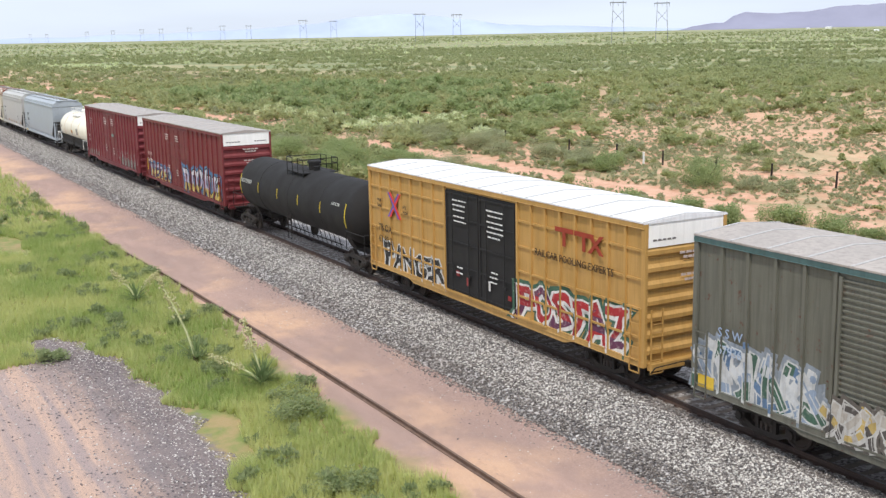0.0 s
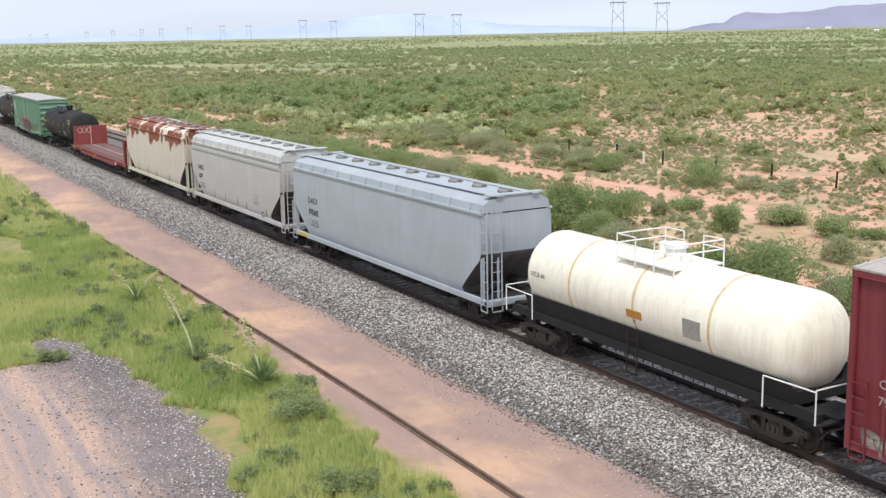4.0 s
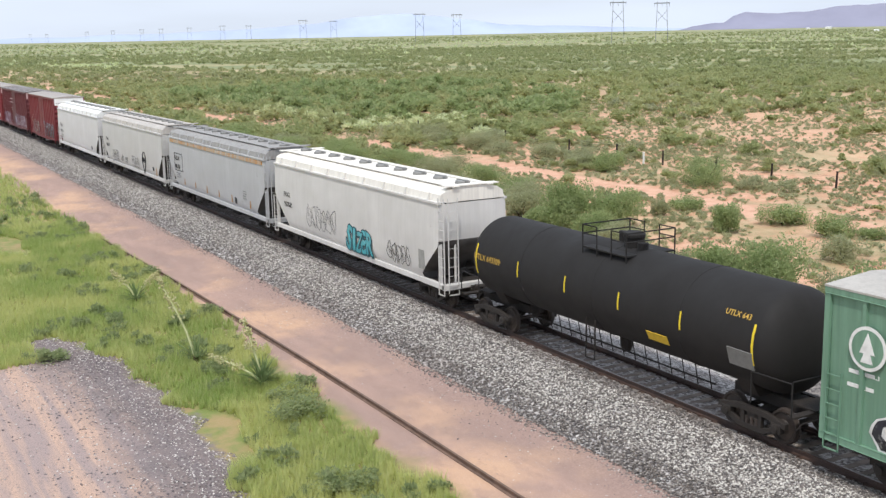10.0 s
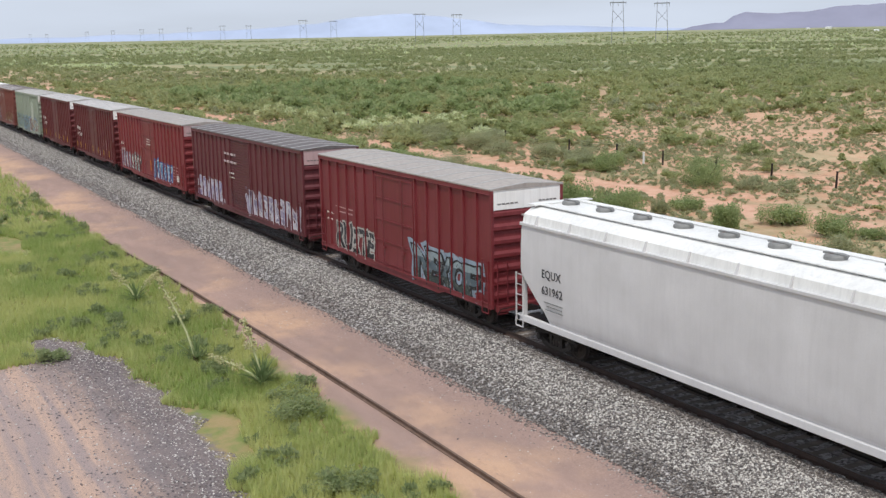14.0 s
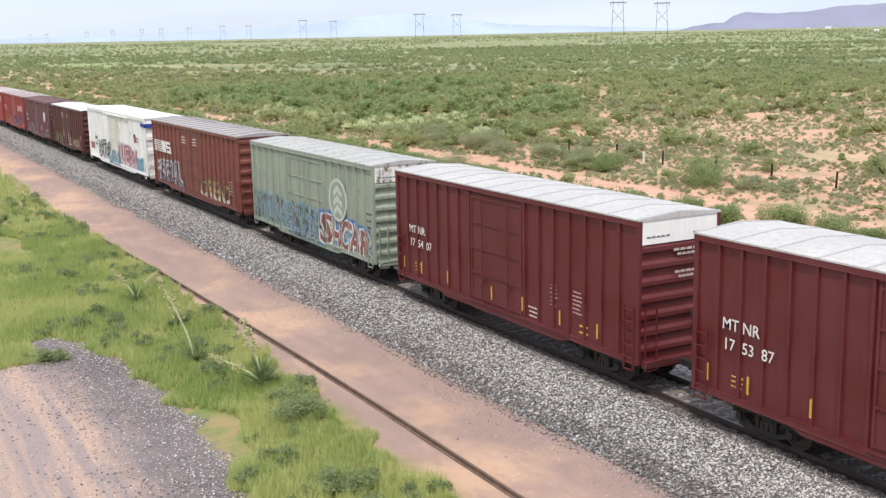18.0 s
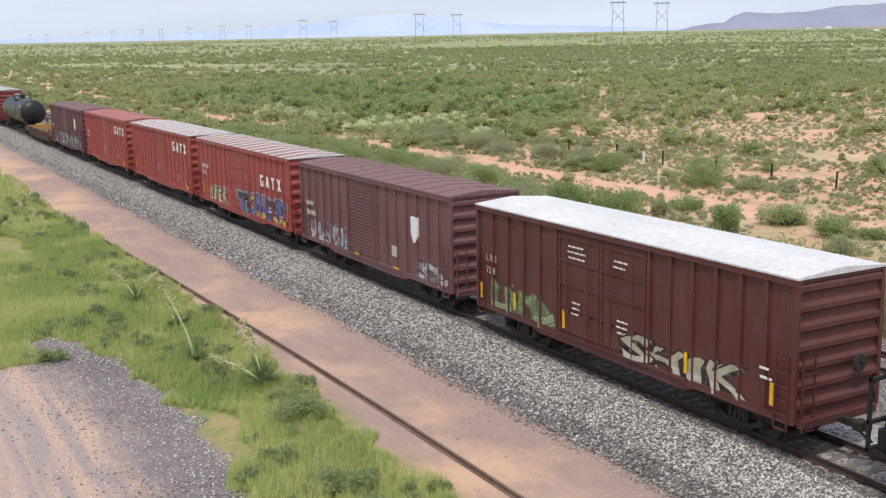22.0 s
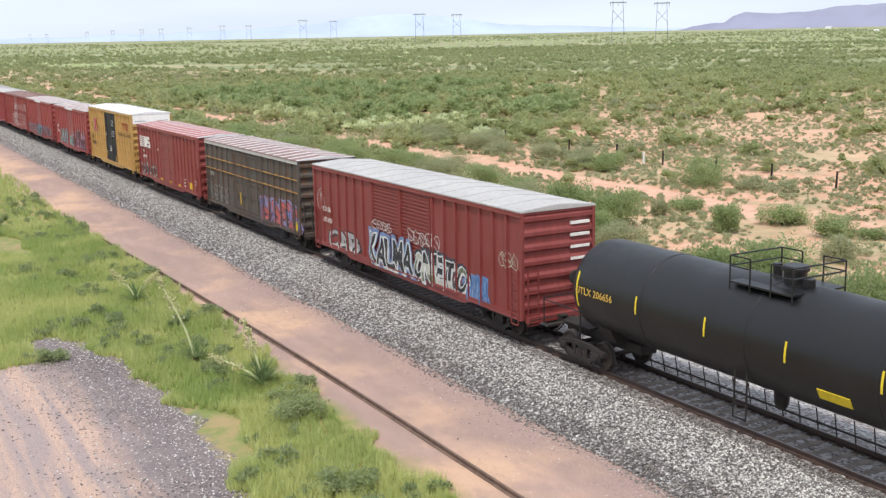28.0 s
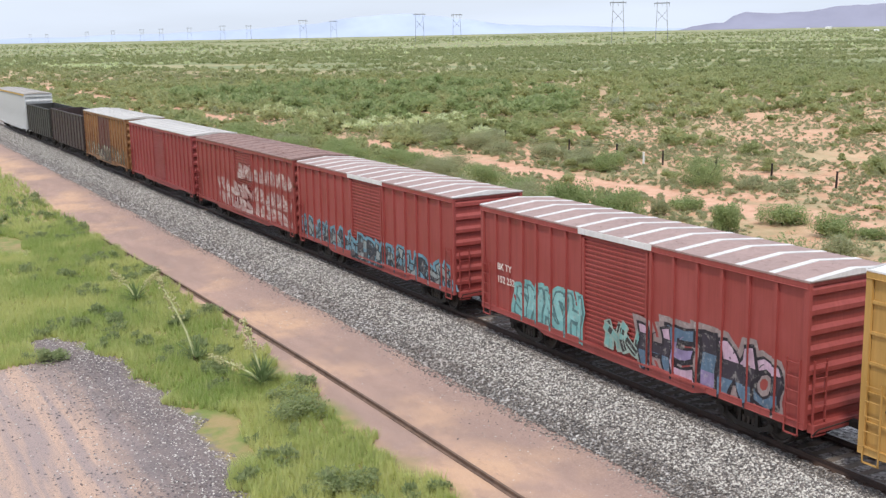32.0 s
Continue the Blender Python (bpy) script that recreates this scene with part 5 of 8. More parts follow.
def hopper(label, L, body, roof, hatch, E=4.55, round_end=False, brackets=0, rust_roof=None, sill=None, name="covered_hopper", gap=None):
    """A covered hopper: bulged sides, sloped end sheets, open end platforms with ladders, hatches, chutes."""
    car = thing(name, label, "hopper car", "freight cars of the train")
    h = L / 2
    prof = [(1.30, 1.02), (1.47, 1.2), (1.535, 1.9), (1.55, 2.7), (1.54, 3.5), (1.50, E - 0.35)]
    top = [(1.46, E - 0.3), (1.40, E + 0.0), (1.12, E + 0.17), (0.55, E + 0.27), (0.0, E + 0.29)]

    def reach(z):
        return h - 0.35 - (1.5 if round_end else 1.75) * min(1.0, max(0.0, (2.65 - z) / 1.3))

    def loft(levels):
        s = Shape()
        v, f = [], []
        for y, z in levels:
            e = reach(z)
            v += [(-e, -y, z), (e, -y, z), (e, y, z), (-e, y, z)]
        for i in range(len(levels) - 1):
            a, b = 4 * i, 4 * i + 4
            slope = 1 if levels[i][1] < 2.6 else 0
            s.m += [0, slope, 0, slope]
            f += [(a, a + 1, b + 1, b), (a + 1, a + 2, b + 2, b + 1), (a + 2, a + 3, b + 3, b + 2), (a + 3, a, b, b + 3)]
        f += [(0, 3, 2, 1)]
        k = 4 * (len(levels) - 1)
        f += [(k, k + 1, k + 2, k + 3)]
        s.v, s.f, s.m = v, f, s.m + [0, 0]
        return s

    fine = [prof[0]] + [(float(np.interp(z, [p[1] for p in prof], [p[0] for p in prof])), float(z)) for z in np.linspace(1.1, 2.8, 9)] + prof[4:]
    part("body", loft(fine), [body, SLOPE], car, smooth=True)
    part("roof", loft(top), [rust_roof or roof], car, smooth=True)
    part("roof_edge", Shape().box(-h + 0.3, h - 0.3, -1.56, -1.42, E - 0.37, E - 0.27, 0, 0.012).box(-h + 0.3, h - 0.3, 1.42, 1.56, E - 0.37, E - 0.27, 0, 0.012), [body], car)
    n = max(6, int(L / 1.75))
    hm = shared(("hatch", E, hatch.name), lambda: Shape().lathe([(E + 0.24, 0.3), (E + 0.36, 0.3), (E + 0.4, 0.26)], 14, "z").box(-0.38, 0.38, -0.05, 0.05, E + 0.38, E + 0.43).mesh("hatch", [hatch], True))
    for i in range(n):
        x = -h + 1.1 + (L - 2.2) * i / (n - 1)
        part("hatch", hm, None, car, at=(x, 0.0, 0))
    for sy in (-1, 1):
        part("running_board", Shape().box(-h + 0.25, h - 0.25, *sorted((sy * 0.62, sy * 0.92)), E + 0.27, E + 0.3), [roof], car)
        s = sill or body
        part("side_sill", Shape().box(-h + 0.05, h - 0.05, *sorted((sy * 1.36, sy * 1.5)), 0.92, 1.14, 0, 0.015), [s], car)
    for sx in (-1, 1):
        part("end_crosswalk", Shape().box(*sorted((sx * (h - 0.7), sx * (h - 0.3))), -1.2, 1.2, E + 0.29, E + 0.33), [roof], car)
    if brackets:
        bm_ = shared(("brk", E, body.name), lambda: Shape().prism([(1.47, E - 0.28), (1.56, E - 0.28), (1.44, E + 0.02), (1.38, E + 0.02)], -0.02, 0.02).mesh("roof_bracket", [body]))
        for i in range(brackets):
            for sy in (-1, 1):
                ob = part("roof_bracket", bm_, None, car, at=(-h + 1.2 + (L - 2.4) * i / (brackets - 1), 0, 0))
                ob.rotation_euler = (0, 0, math.pi if sy < 0 else 0)
    lad = ladder_mesh(0.42, 1.0, E - 0.1, 0.36, sill or body)
    short = ladder_mesh(0.42, 1.0, 2.6, 0.36, sill or body)
    for sx in (-1, 1):
        part("end_sill", Shape().box(*sorted((sx * (h - 0.22), sx * h)), -1.5, 1.5, 0.9, 1.14, 0, 0.02), [sill or body], car)
        part("end_platform", Shape().box(*sorted((sx * (h - 1.7), sx * (h - 0.2))), -1.36, 1.36, 1.06, 1.1), [GRIME], car)
        for sy in (-1, 1):
            part("corner_post", Shape().box(*sorted((sx * (h - 0.47), sx * (h - 0.39))), *sorted((sy * 1.36, sy * 1.46)), 1.1, E - 0.3), [sill or body], car)
            part("end_brace", Shape().tube((sx * (h - 0.45), sy * 0.75, 1.1), (sx * (h - 0.45), sy * 0.75, E - 0.6), 0.05, 5), [sill or body], car)
            ob = part("ladder", lad if sy * sx < 0 else short, None, car, at=(sx * (h - 0.2), sy * 1.5, 0))
            ob.rotation_euler = (0, 0, 0 if sy < 0 else math.pi)
        ob = part("ladder", lad, None, car, at=(sx * (h + 0.03), -1.1 * sx, 0))
        ob.rotation_euler = (0, 0, math.pi / 2 if sx > 0 else -math.pi / 2)
    k = 4 if L > 17.5 else 3
    for i in range(k):
        x = (-h + 3.6) + (L - 7.2) * (i + 0.5) / k
        part("discharge_chute", Shape().add([(x - 1.2, -1.28, 1.05), (x + 1.2, -1.28, 1.05), (x + 1.2, 1.28, 1.05), (x - 1.2, 1.28, 1.05), (x - 0.45, -0.55, 0.36), (x + 0.45, -0.55, 0.36), (x + 0.45, 0.55, 0.36), (x - 0.45, 0.55, 0.36)],
             [(0, 1, 5, 4), (1, 2, 6, 5), (2, 3, 7, 6), (3, 0, 4, 7), (4, 5, 6, 7), (0, 3, 2, 1)]).box(x - 0.6, x + 0.6, -0.65, 0.65, 0.3, 0.38), [GRIME], car)
    part("center_sill", Shape().box(-h, h, -0.33, 0.33, 0.66, 1.0), [GRIME], car)
    part("brake_cylinder", Shape().tube((h - 1.5, 0.5, 1.45), (h - 0.8, 0.5, 1.45), 0.2, 10), [GRIME], car)
    for sx in (-1, 1):
        truck(car, sx * (h - 1.75))
    couplers(car, h)
    return car


# ---------------------------------------------------------------- tank cars
def tank_car(label, L, tank_len, body, R=1.47, rail_paint=None, cz=2.55, marks=(222, 196, 44), underframe=None, platform=2.2, band=None):
    """A tank car: a dished cylinder on stub sills, a manway platform with rails, ladders, bands."""
    car = thing("tank_car", label, "tank car", "freight cars of the train")
    h, t = L / 2, tank_len / 2
    rp = rail_paint or body
    prof = [(-t + R * 0.55 * (1 - math.cos(a)), R * math.sin(a)) for a in [0.04 + i * (math.pi / 2 - 0.04) / 8 for i in range(9)]]
    body_prof = prof + [(-x, r) for x, r in reversed(prof)]
    part("tank", Shape().lathe([(x, r) for x, r in body_prof], 48, "x", 0, (0, 0, cz)), [body], car, smooth=True)
    for x in (-t * 0.52, 0.0, t * 0.52):
        part("weld_band", Shape().lathe([(x - 0.05, R + 0.001), (x - 0.04, R + 0.012), (x + 0.04, R + 0.012), (x + 0.05, R + 0.001)], 48, "x", 0, (0, 0, cz)), [band or body], car)
    topz = cz + R
    part("platform", Shape().box(-platform / 2, platform / 2, -0.95, 0.95, topz - 0.14, topz - 0.09), [rp], car)
    for y in (-0.95, 0.95):
        for x in (-platform / 2, -platform / 6, platform / 6, platform / 2):
            part("railing_post", Shape().tube((x, y, topz - 0.32), (x, y, topz + 0.6), 0.022, 6), [rp], car)
        for a, b in ((-platform / 2, -platform / 6), (platform / 6, platform / 2)):
            for z in (0.32, 0.6):
                part("railing_bar", Shape().tube((a, y, topz + z), (b, y, topz + z), 0.022, 6), [rp], car)
    for x in (-platform / 2, platform / 2):
        for z in (0.32, 0.6):
            part("railing_bar", Shape().tube((x, -0.95, topz + z), (x, 0.95, topz + z), 0.022, 6), [rp], car)
    part("manway", Shape().lathe([(topz - 0.1, 0.3), (topz + 0.3, 0.3), (topz + 0.32, 0.36), (topz + 0.4, 0.36), (topz + 0.46, 0.3)], 18, "z", 0, (0.3, 0, 0)), [rp], car)
    part("valve", Shape().tube((-0.5, 0.2, topz - 0.05), (-0.5, 0.2, topz + 0.35), 0.13, 10), [rp], car)
    part("valve", Shape().tube((0.85, -0.1, topz - 0.05), (0.85, -0.1, topz + 0.2), 0.17, 10), [rp], car)
    lad = ladder_mesh(0.45, 0.75, 1.75, 0.34, GRIME)
    for sy in (-1, 1):
        ob = part("ladder", lad, None, car, at=(-0.2, sy * (R - 0.18), 0))
        ob.rotation_euler = (0, 0, 0 if sy < 0 else math.pi)
    uf = underframe or GRIME
    for sx in (-1, 1):
        part("stub_sill", Shape().box(*sorted((sx * (t - 2.6), sx * h)), -0.32, 0.32, 0.7, 1.02, 0, 0.02), [uf], car)
        part("saddle", Shape().prism([(-1.15, 1.75), (-0.7, 0.98), (0.7, 0.98), (1.15, 1.75), (0.6, 1.25), (-0.6, 1.25)], *sorted((sx * (t - 1.9), sx * (t - 1.3)))), [uf], car)
        part("end_walk", Shape().box(*sorted((sx * (t - 0.25), sx * (h - 0.05))), -0.55, 0.55, 1.02, 1.07), [uf], car)
        part("end_step", Shape().box(*sorted((sx * (h - 0.28), sx * (h - 0.05))), -1.3, 1.3, 0.98, 1.03), [uf], car)
        rl = Shape().pipe([(sx * (h - 0.1), -1.35, 1.05), (sx * (h - 0.1), -1.35, 1.95), (sx * (h - 0.1), 1.35, 1.95), (sx * (h - 0.1), 1.35, 1.05)], 0.022, 6)
        part("end_railing", rl, [rp], car)
        for sy in (-1, 1):
            rl = Shape().pipe([(sx * (h - 0.1), sy * 1.35, 1.9), (sx * (t - 0.9), sy * 1.4, 1.9), (sx * (t - 0.9), sy * 1.4, 1.05)], 0.022, 6)
            part("end_railing", rl, [rp], car)
        truck(car, sx * (h - 1.75))
    pip = Shape().pipe([(-t * 0.6, -0.55, 0.8), (t * 0.6, -0.55, 0.8)], 0.03, 6)
    for i in range(17):
        x = -t * 0.58 + t * 1.16 * i / 16
        pip.tube((x, -0.55, 0.62), (x + 0.06, -0.72, 1.25), 0.018, 5)
    part("brake_pipe", pip, [GRIME], car)
    part("outlet_valve", Shape().lathe([(0.55, 0.12), (0.7, 0.2), (1.2, 0.24)], 12, "z", 0, (0, 0, 0)), [GRIME], car)
    if marks:
        mm = shared(("mark", marks, R), lambda: Shape().add([(x, -(R + 0.012) * math.cos(a), (R + 0.012) * math.sin(a)) for a in (0.26, 0.14, 0.02, -0.1) for x in (-0.034, 0.034)], [(0, 1, 3, 2), (2, 3, 5, 4), (4, 5, 7, 6)]).mesh("reflector", [flat_mat(marks)]))
        tall = shared(("tall mark", marks, R), lambda: Shape().add([(x, -(R + 0.012) * math.cos(a), (R + 0.012) * math.sin(a)) for a in (0.42, 0.22, 0.02, -0.18, -0.34) for x in (-0.04, 0.04)], [(2 * q, 2 * q + 1, 2 * q + 3, 2 * q + 2) for q in range(4)]).mesh("reflector", [flat_mat(marks)]))
        for i in range(6):
            part("reflector", tall if i in (0, 5) else mm, None, car, at=(-t + 0.85 + (2 * t - 1.7) * i / 5, 0, cz))
    couplers(car, h)
    return car


def tank_plates(car, R, items, cz=2.55):
    """Small plates lying on the tank shell: from the middle, height, width, tall, colour."""
    for x, z, w, h, rgb in items:
        a = math.asin(max(-0.95, min(0.95, (z + h / 2 - cz) / R)))
        ob = part("plate", Shape().box(0, w, -0.012, 0.02, -h / 2, h / 2), [flat_mat(rgb)], car, at=(x, -R * math.cos(a), cz + R * math.sin(a)))
        ob.rotation_euler = (-a, 0, 0)


def tank_writing(car, R, items, cz=2.55):
    """Marks on the curved tank side; the small words lie close against the shell."""
    for x, z, size, text, rgb in items:
        a = math.asin(max(-0.9, min(0.9, (z + size * 0.35 - cz) / R)))
        me = lettering(text, size).copy()
        me.materials.clear()
        me.materials.append(flat_mat(rgb))
        out, down = R + 0.014, size * 0.35
        ob = part("lettering", me, None, car, at=(x, -out * math.cos(a) - down * math.sin(a), cz + out * math.sin(a) - down * math.cos(a)))
        ob.rotation_euler = (math.pi / 2 - a, 0, 0)


# ---------------------------------------------------------------- the train, from its head to its tail
TRAIN = []


def join(car, rear, front):
    """Couples a car into the train: where its ends stand at the start."""
    TRAIN.append((car, (rear + front) / 2))
    return car


ROOF_GREY = paint("roof_grey", (166, 158, 152), 0.1, 0.6, 0.6)
ROOF_LIGHT = paint("roof_light", (192, 188, 185), 0.08, 0.5, 0.5)
ROOF_WHITE = paint("roof_white", (226, 226, 228), 0.06, 0.35, 0.5)
SEAM_GREY = paint("seam_grey", (180, 178, 178), 0.1, 0.5)
SEAM_WHITE = paint("seam_white", (214, 212, 212), 0.1, 0.4)
ROOF_BROWN = paint("roof_brown", (140, 112, 106), 0.5, 0.6, 0.7)
ROOF_DARK = paint("roof_dark", (104, 98, 98), 0.4, 0.6, 0.7)
BAND_WHITE = paint("band_white", (244, 242, 238), 0.08, 0.25)
INK, PALE, GOLD, RED, BLUE, CYAN = (26, 25, 28), (224, 224, 222), (206, 168, 74), (186, 44, 48), (84, 132, 196), (92, 176, 196)
MARK = (226, 222, 216)

# grey and teal boxcar
P = paint("car_grey_olive", (98, 98, 88), 0.3, 0.7)
car, posts = boxcar("dirty grey boxcar with a teal roof edge and heavy graffiti", 18.3, 5.2, P, ROOF_GREY, SEAM_GREY, 8, ("corr", 2, -1.55, 5.4), chord=paint("teal", (64, 92, 92)), end_paint=P)
graffiti(car, 9.15, 0.15, 4.6, 1.0, 2.5, [(150, 170, 196), (210, 214, 216), (96, 130, 170), (70, 110, 90)], (214, 216, 214), 11, posts, (146, 158, 170), 7, field=True)
graffiti(car, 9.15, 4.6, 9.0, 1.0, 2.0, [(190, 182, 170), (90, 84, 80), (206, 176, 96)], (206, 204, 198), 12, posts, (104, 96, 88), 8)
write(car, 9.15, [(1.0, 2.62, 0.36, "S S W", (150, 170, 200)), (1.0, 2.15, 0.36, "67936", (170, 186, 206))])
patches(car, 9.15, [(0.3, 1.05, 0.6, 0.35, (212, 178, 60))])
join(car, -22.1, -3.8)

# long yellow boxcar with black doors
YEL = paint("rail_yellow", (178, 139, 76), 0.1, 0.45)
YBLACK = paint("door_black", (26, 25, 26), 0.03, 0.3, 0.7, chalk=0.05)


def yellow_marks(car, half, posts, marks):
    """Slogan, emblem and car marks of the pooled yellow boxcars."""
    write(car, half, [(marks[0], 2.55, 0.42, marks[1], (60, 50, 36)), (marks[0], 2.05, 0.42, marks[2], (60, 50, 36)), (0.85, 3.8, 0.24, "next\nload", (60, 50, 36)), (3.2, 3.75, 0.24, "any\nroad", (60, 50, 36))], POST)
    s = Shape()
    for k, (dx, dz) in enumerate(((0.46, 0.52), (-0.46, 0.52))):
        for o, m in ((0.0, 0), (0.13, 1)):
            x, z = 2.32 - half + o, 3.76
            s.prism([(x - dx, z - dz), (x - dx + 0.16, z - dz), (x + dx + 0.16, z + dz), (x + dx, z + dz)], -POST - 0.016 - 0.003 * m - 0.004 * k, -POST - 0.002, "y", m)
    part("emblem", s, [flat_mat((92, 84, 172)), flat_mat((206, 60, 52))], car, "crossed purple and red road emblem")


def block_emblem(car, x, z, w, h):
    """Three red block letters standing for the pool's emblem."""
    red, y1 = [flat_mat((150, 56, 34))], -POST
    for k in (0, 1):
        a = x + k * w * 1.05
        part("emblem_letter", Shape().prism([(a + w * 0.42, z), (a + w * 0.58, z), (a + w * 0.58, z + h * 0.75), (a + w, z + h * 0.75), (a + w, z + h), (a, z + h), (a, z + h * 0.75), (a + w * 0.42, z + h * 0.75)], y1 - 0.014, y1, "y"), red, car)
    a, b = x + w * 1.75, x + w * 2.55
    part("emblem_letter", Shape().prism([(a, z), (a + w * 0.18, z), (b, z + h), (b - w * 0.18, z + h)], y1 - 0.019, y1, "y").prism([(b - w * 0.18, z), (b, z), (a + w * 0.18, z + h), (a, z + h)], y1 - 0.023, y1, "y"), red, car)


car, posts = boxcar("long yellow boxcar with black double doors, white roof and graffiti", 18.48, 5.2, YEL, ROOF_WHITE, SEAM_GREY, 9, ("plug", 2, -0.08, 4.88), YBLACK, BAND_WHITE, 4, 12)
yellow_marks(car, 9.24, posts, (0.9, "TB OX", "63 83 2"))
write(car, 9.24, [(12.8, 3.4, 0.33, "RAILCAR POOLING EXPERTS", (70, 52, 30))], POST)
block_emblem(car, 4.75, 3.93, 1.0, 0.6)
graffiti(car, 9.24, 1.4, 6.5, 1.0, 2.15, [INK, (40, 40, 44)], PALE, 21, posts, None, 6, thick=0.3, word="PANGER")
graffiti(car, 9.24, 11.7, 17.6, 1.0, 2.45, [(196, 40, 46), (200, 36, 44), (110, 50, 86), (178, 34, 44)], (232, 230, 226), 22, posts, (64, 108, 84), 7, thick=0.3, word="POSTAZ")
patches(car, 9.24, [(7.6, 1.75, 0.22, 0.2, (132, 38, 40)), (8.35, 1.5, 0.14, 0.3, (150, 60, 60)), (9.9, 1.6, 0.12, 0.34, (206, 204, 200)), (11.2, 1.5, 0.2, 0.16, (140, 40, 40))], 1.575)
notice(car, 9.24, [(7.3, 4.7, 1.2, 3, 0.12, PALE), (7.3, 4.1, 1.2, 2, 0.12, PALE), (9.7, 4.6, 1.3, 2, 0.12, PALE), (9.7, 4.2, 1.3, 4, 0.12, PALE), (7.6, 2.2, 0.5, 2, 0.14, PALE), (10.0, 2.4, 0.6, 3, 0.12, PALE)], 1.58)
join(car, -42.6, -24.12)

# black tank car
car = tank_car("long matt black tank car with yellow reflectors and a top platform", 18.2, 16.1, BLACK)
tank_writing(car, 1.47, [(-7.2, 2.75, 0.3, "CRDX 290234", (190, 192, 188)), (5.6, 2.95, 0.2, "CRDX 290", (190, 192, 188))])
join(car, -61.75, -43.55)

# red-brown boxcar with two doors
P = paint("car_cn_red", (112, 38, 41), 0.1, 0.45)
car, posts = boxcar("red-brown boxcar with two plug doors, grey roof and blue-gold graffiti", 18.25, 5.2, P, ROOF_GREY, SEAM_GREY, 8, ("plug", 2, -0.2, 4.6), None, BAND_WHITE, 0, 12)
graffiti(car, 9.12, 1.45, 6.7, 0.98, 2.1, [(206, 170, 84), (216, 196, 120), (186, 176, 206)], (44, 60, 96), 31, posts, (84, 140, 190), 6, word="NEZED")
graffiti(car, 9.12, 10.2, 17.6, 1.0, 2.75, [(214, 184, 84), (190, 180, 212), (222, 220, 230)], (36, 34, 44), 32, posts, (70, 130, 180), 6, thick=0.28, word="ROOKUE")
write(car, 9.12, [(0.92, 2.62, 0.34, "WR WK", (190, 160, 156)), (0.92, 2.15, 0.36, "737 150", MARK)])
notice(car, 9.12, [(5.9, 4.5, 1.0, 3, 0.1, MARK), (8.3, 4.5, 1.0, 3, 0.1, MARK), (6.4, 2.4, 0.5, 2, 0.1, MARK), (8.2, 2.2, 0.6, 3, 0.1, MARK)], 1.58)
patches(car, 9.12, [(0.7, 1.5, 0.1, 0.8, (208, 172, 44)), (17.2, 1.2, 0.1, 0.9, (208, 172, 44))])
join(car, -81.0, -62.75)

# maroon boxcar
P = paint("car_maroon", (113, 37, 45), 0.15, 0.5)
car, posts = boxcar("maroon boxcar with two plug doors and smeared grey graffiti", 18.4, 5.2, P, ROOF_GREY, SEAM_GREY, 8, ("plug", 2, -0.05, 4.73), None, BAND_WHITE, 0, 12)
graffiti(car, 9.2, 11.5, 17.8, 1.0, 2.2, [(124, 112, 106), (110, 84, 84), (96, 88, 84)], (178, 170, 164), 41, posts, None, 9, thick=0.17)
graffiti(car, 9.2, 12.6, 17.4, 0.98, 1.7, [(90, 84, 80), (130, 130, 122), (60, 84, 74)], (160, 156, 150), 43, posts, None, 7)
graffiti(car, 9.2, 0.4, 4.4, 1.0, 1.5, [(140, 126, 118), (160, 150, 140)], (120, 100, 96), 42, posts, None, 6)
write(car, 9.2, [(0.9, 2.6, 0.3, "CNA", (170, 150, 150)), (0.9, 2.2, 0.3, "794 157", (170, 150, 150))])
part("emblem", Shape().lathe([(-0.006, 0.34), (0.006, 0.34)], 24, "y", 0, (-7.7, -PANEL - 0.008, 4.3)).lathe([(-0.006, 0.24), (0.006, 0.24)], 24, "y", 1, (-7.7, -PANEL - 0.014, 4.3)), [flat_mat((70, 60, 60)), P], car, "dark ring emblem")
notice(car, 9.2, [(1.9, 4.3, 1.3, 3, 0.13, (176, 150, 150)), (7.4, 4.6, 1.0, 4, 0.1, MARK), (9.9, 4.6, 1.0, 4, 0.1, MARK), (7.7, 2.4, 0.4, 3, 0.14, MARK), (10.3, 2.3, 0.4, 3, 0.14, MARK)], 1.58)
patches(car, 9.2, [(10.0, 3.15, 0.9, 0.2, (120, 150, 146))], 1.575)
join(car, -101.4, -83.0)

# short white tank car on an underframe
WTANK = paint("tank_white", (232, 226, 210), 0.12, 0.35, 0.45, (170, 130, 84))
car = tank_car("short white tank car with rust streaks and a white railed platform", 14.2, 12.4, WTANK, 1.38, WHITE, 2.6, None, BLACK, 2.6, paint("tank_stain", (206, 180, 140), 0.4, 0.6))
part("side_sill", Shape().box(-6.9, 6.9, -1.15, -0.95, 1.0, 1.25).box(-6.9, 6.9, 0.95, 1.15, 1.0, 1.25), [BLACK], car)
part("saddle_skirt", Shape().prism([(-1.25, 1.9), (-1.05, 1.2), (1.05, 1.2), (1.25, 1.9), (0.9, 1.55), (-0.9, 1.55)], -6.0, 6.0), [BLACK], car)
tank_writing(car, 1.38, [(-5.4, 2.6, 0.22, "UTLX 66", (120, 110, 100))], 2.6)
tank_plates(car, 1.38, [(2.2, 2.2, 0.7, 0.55, (150, 146, 140)), (-0.3, 2.25, 0.7, 0.25, (180, 130, 60))], 2.6)
join(car, -116.55, -102.35)

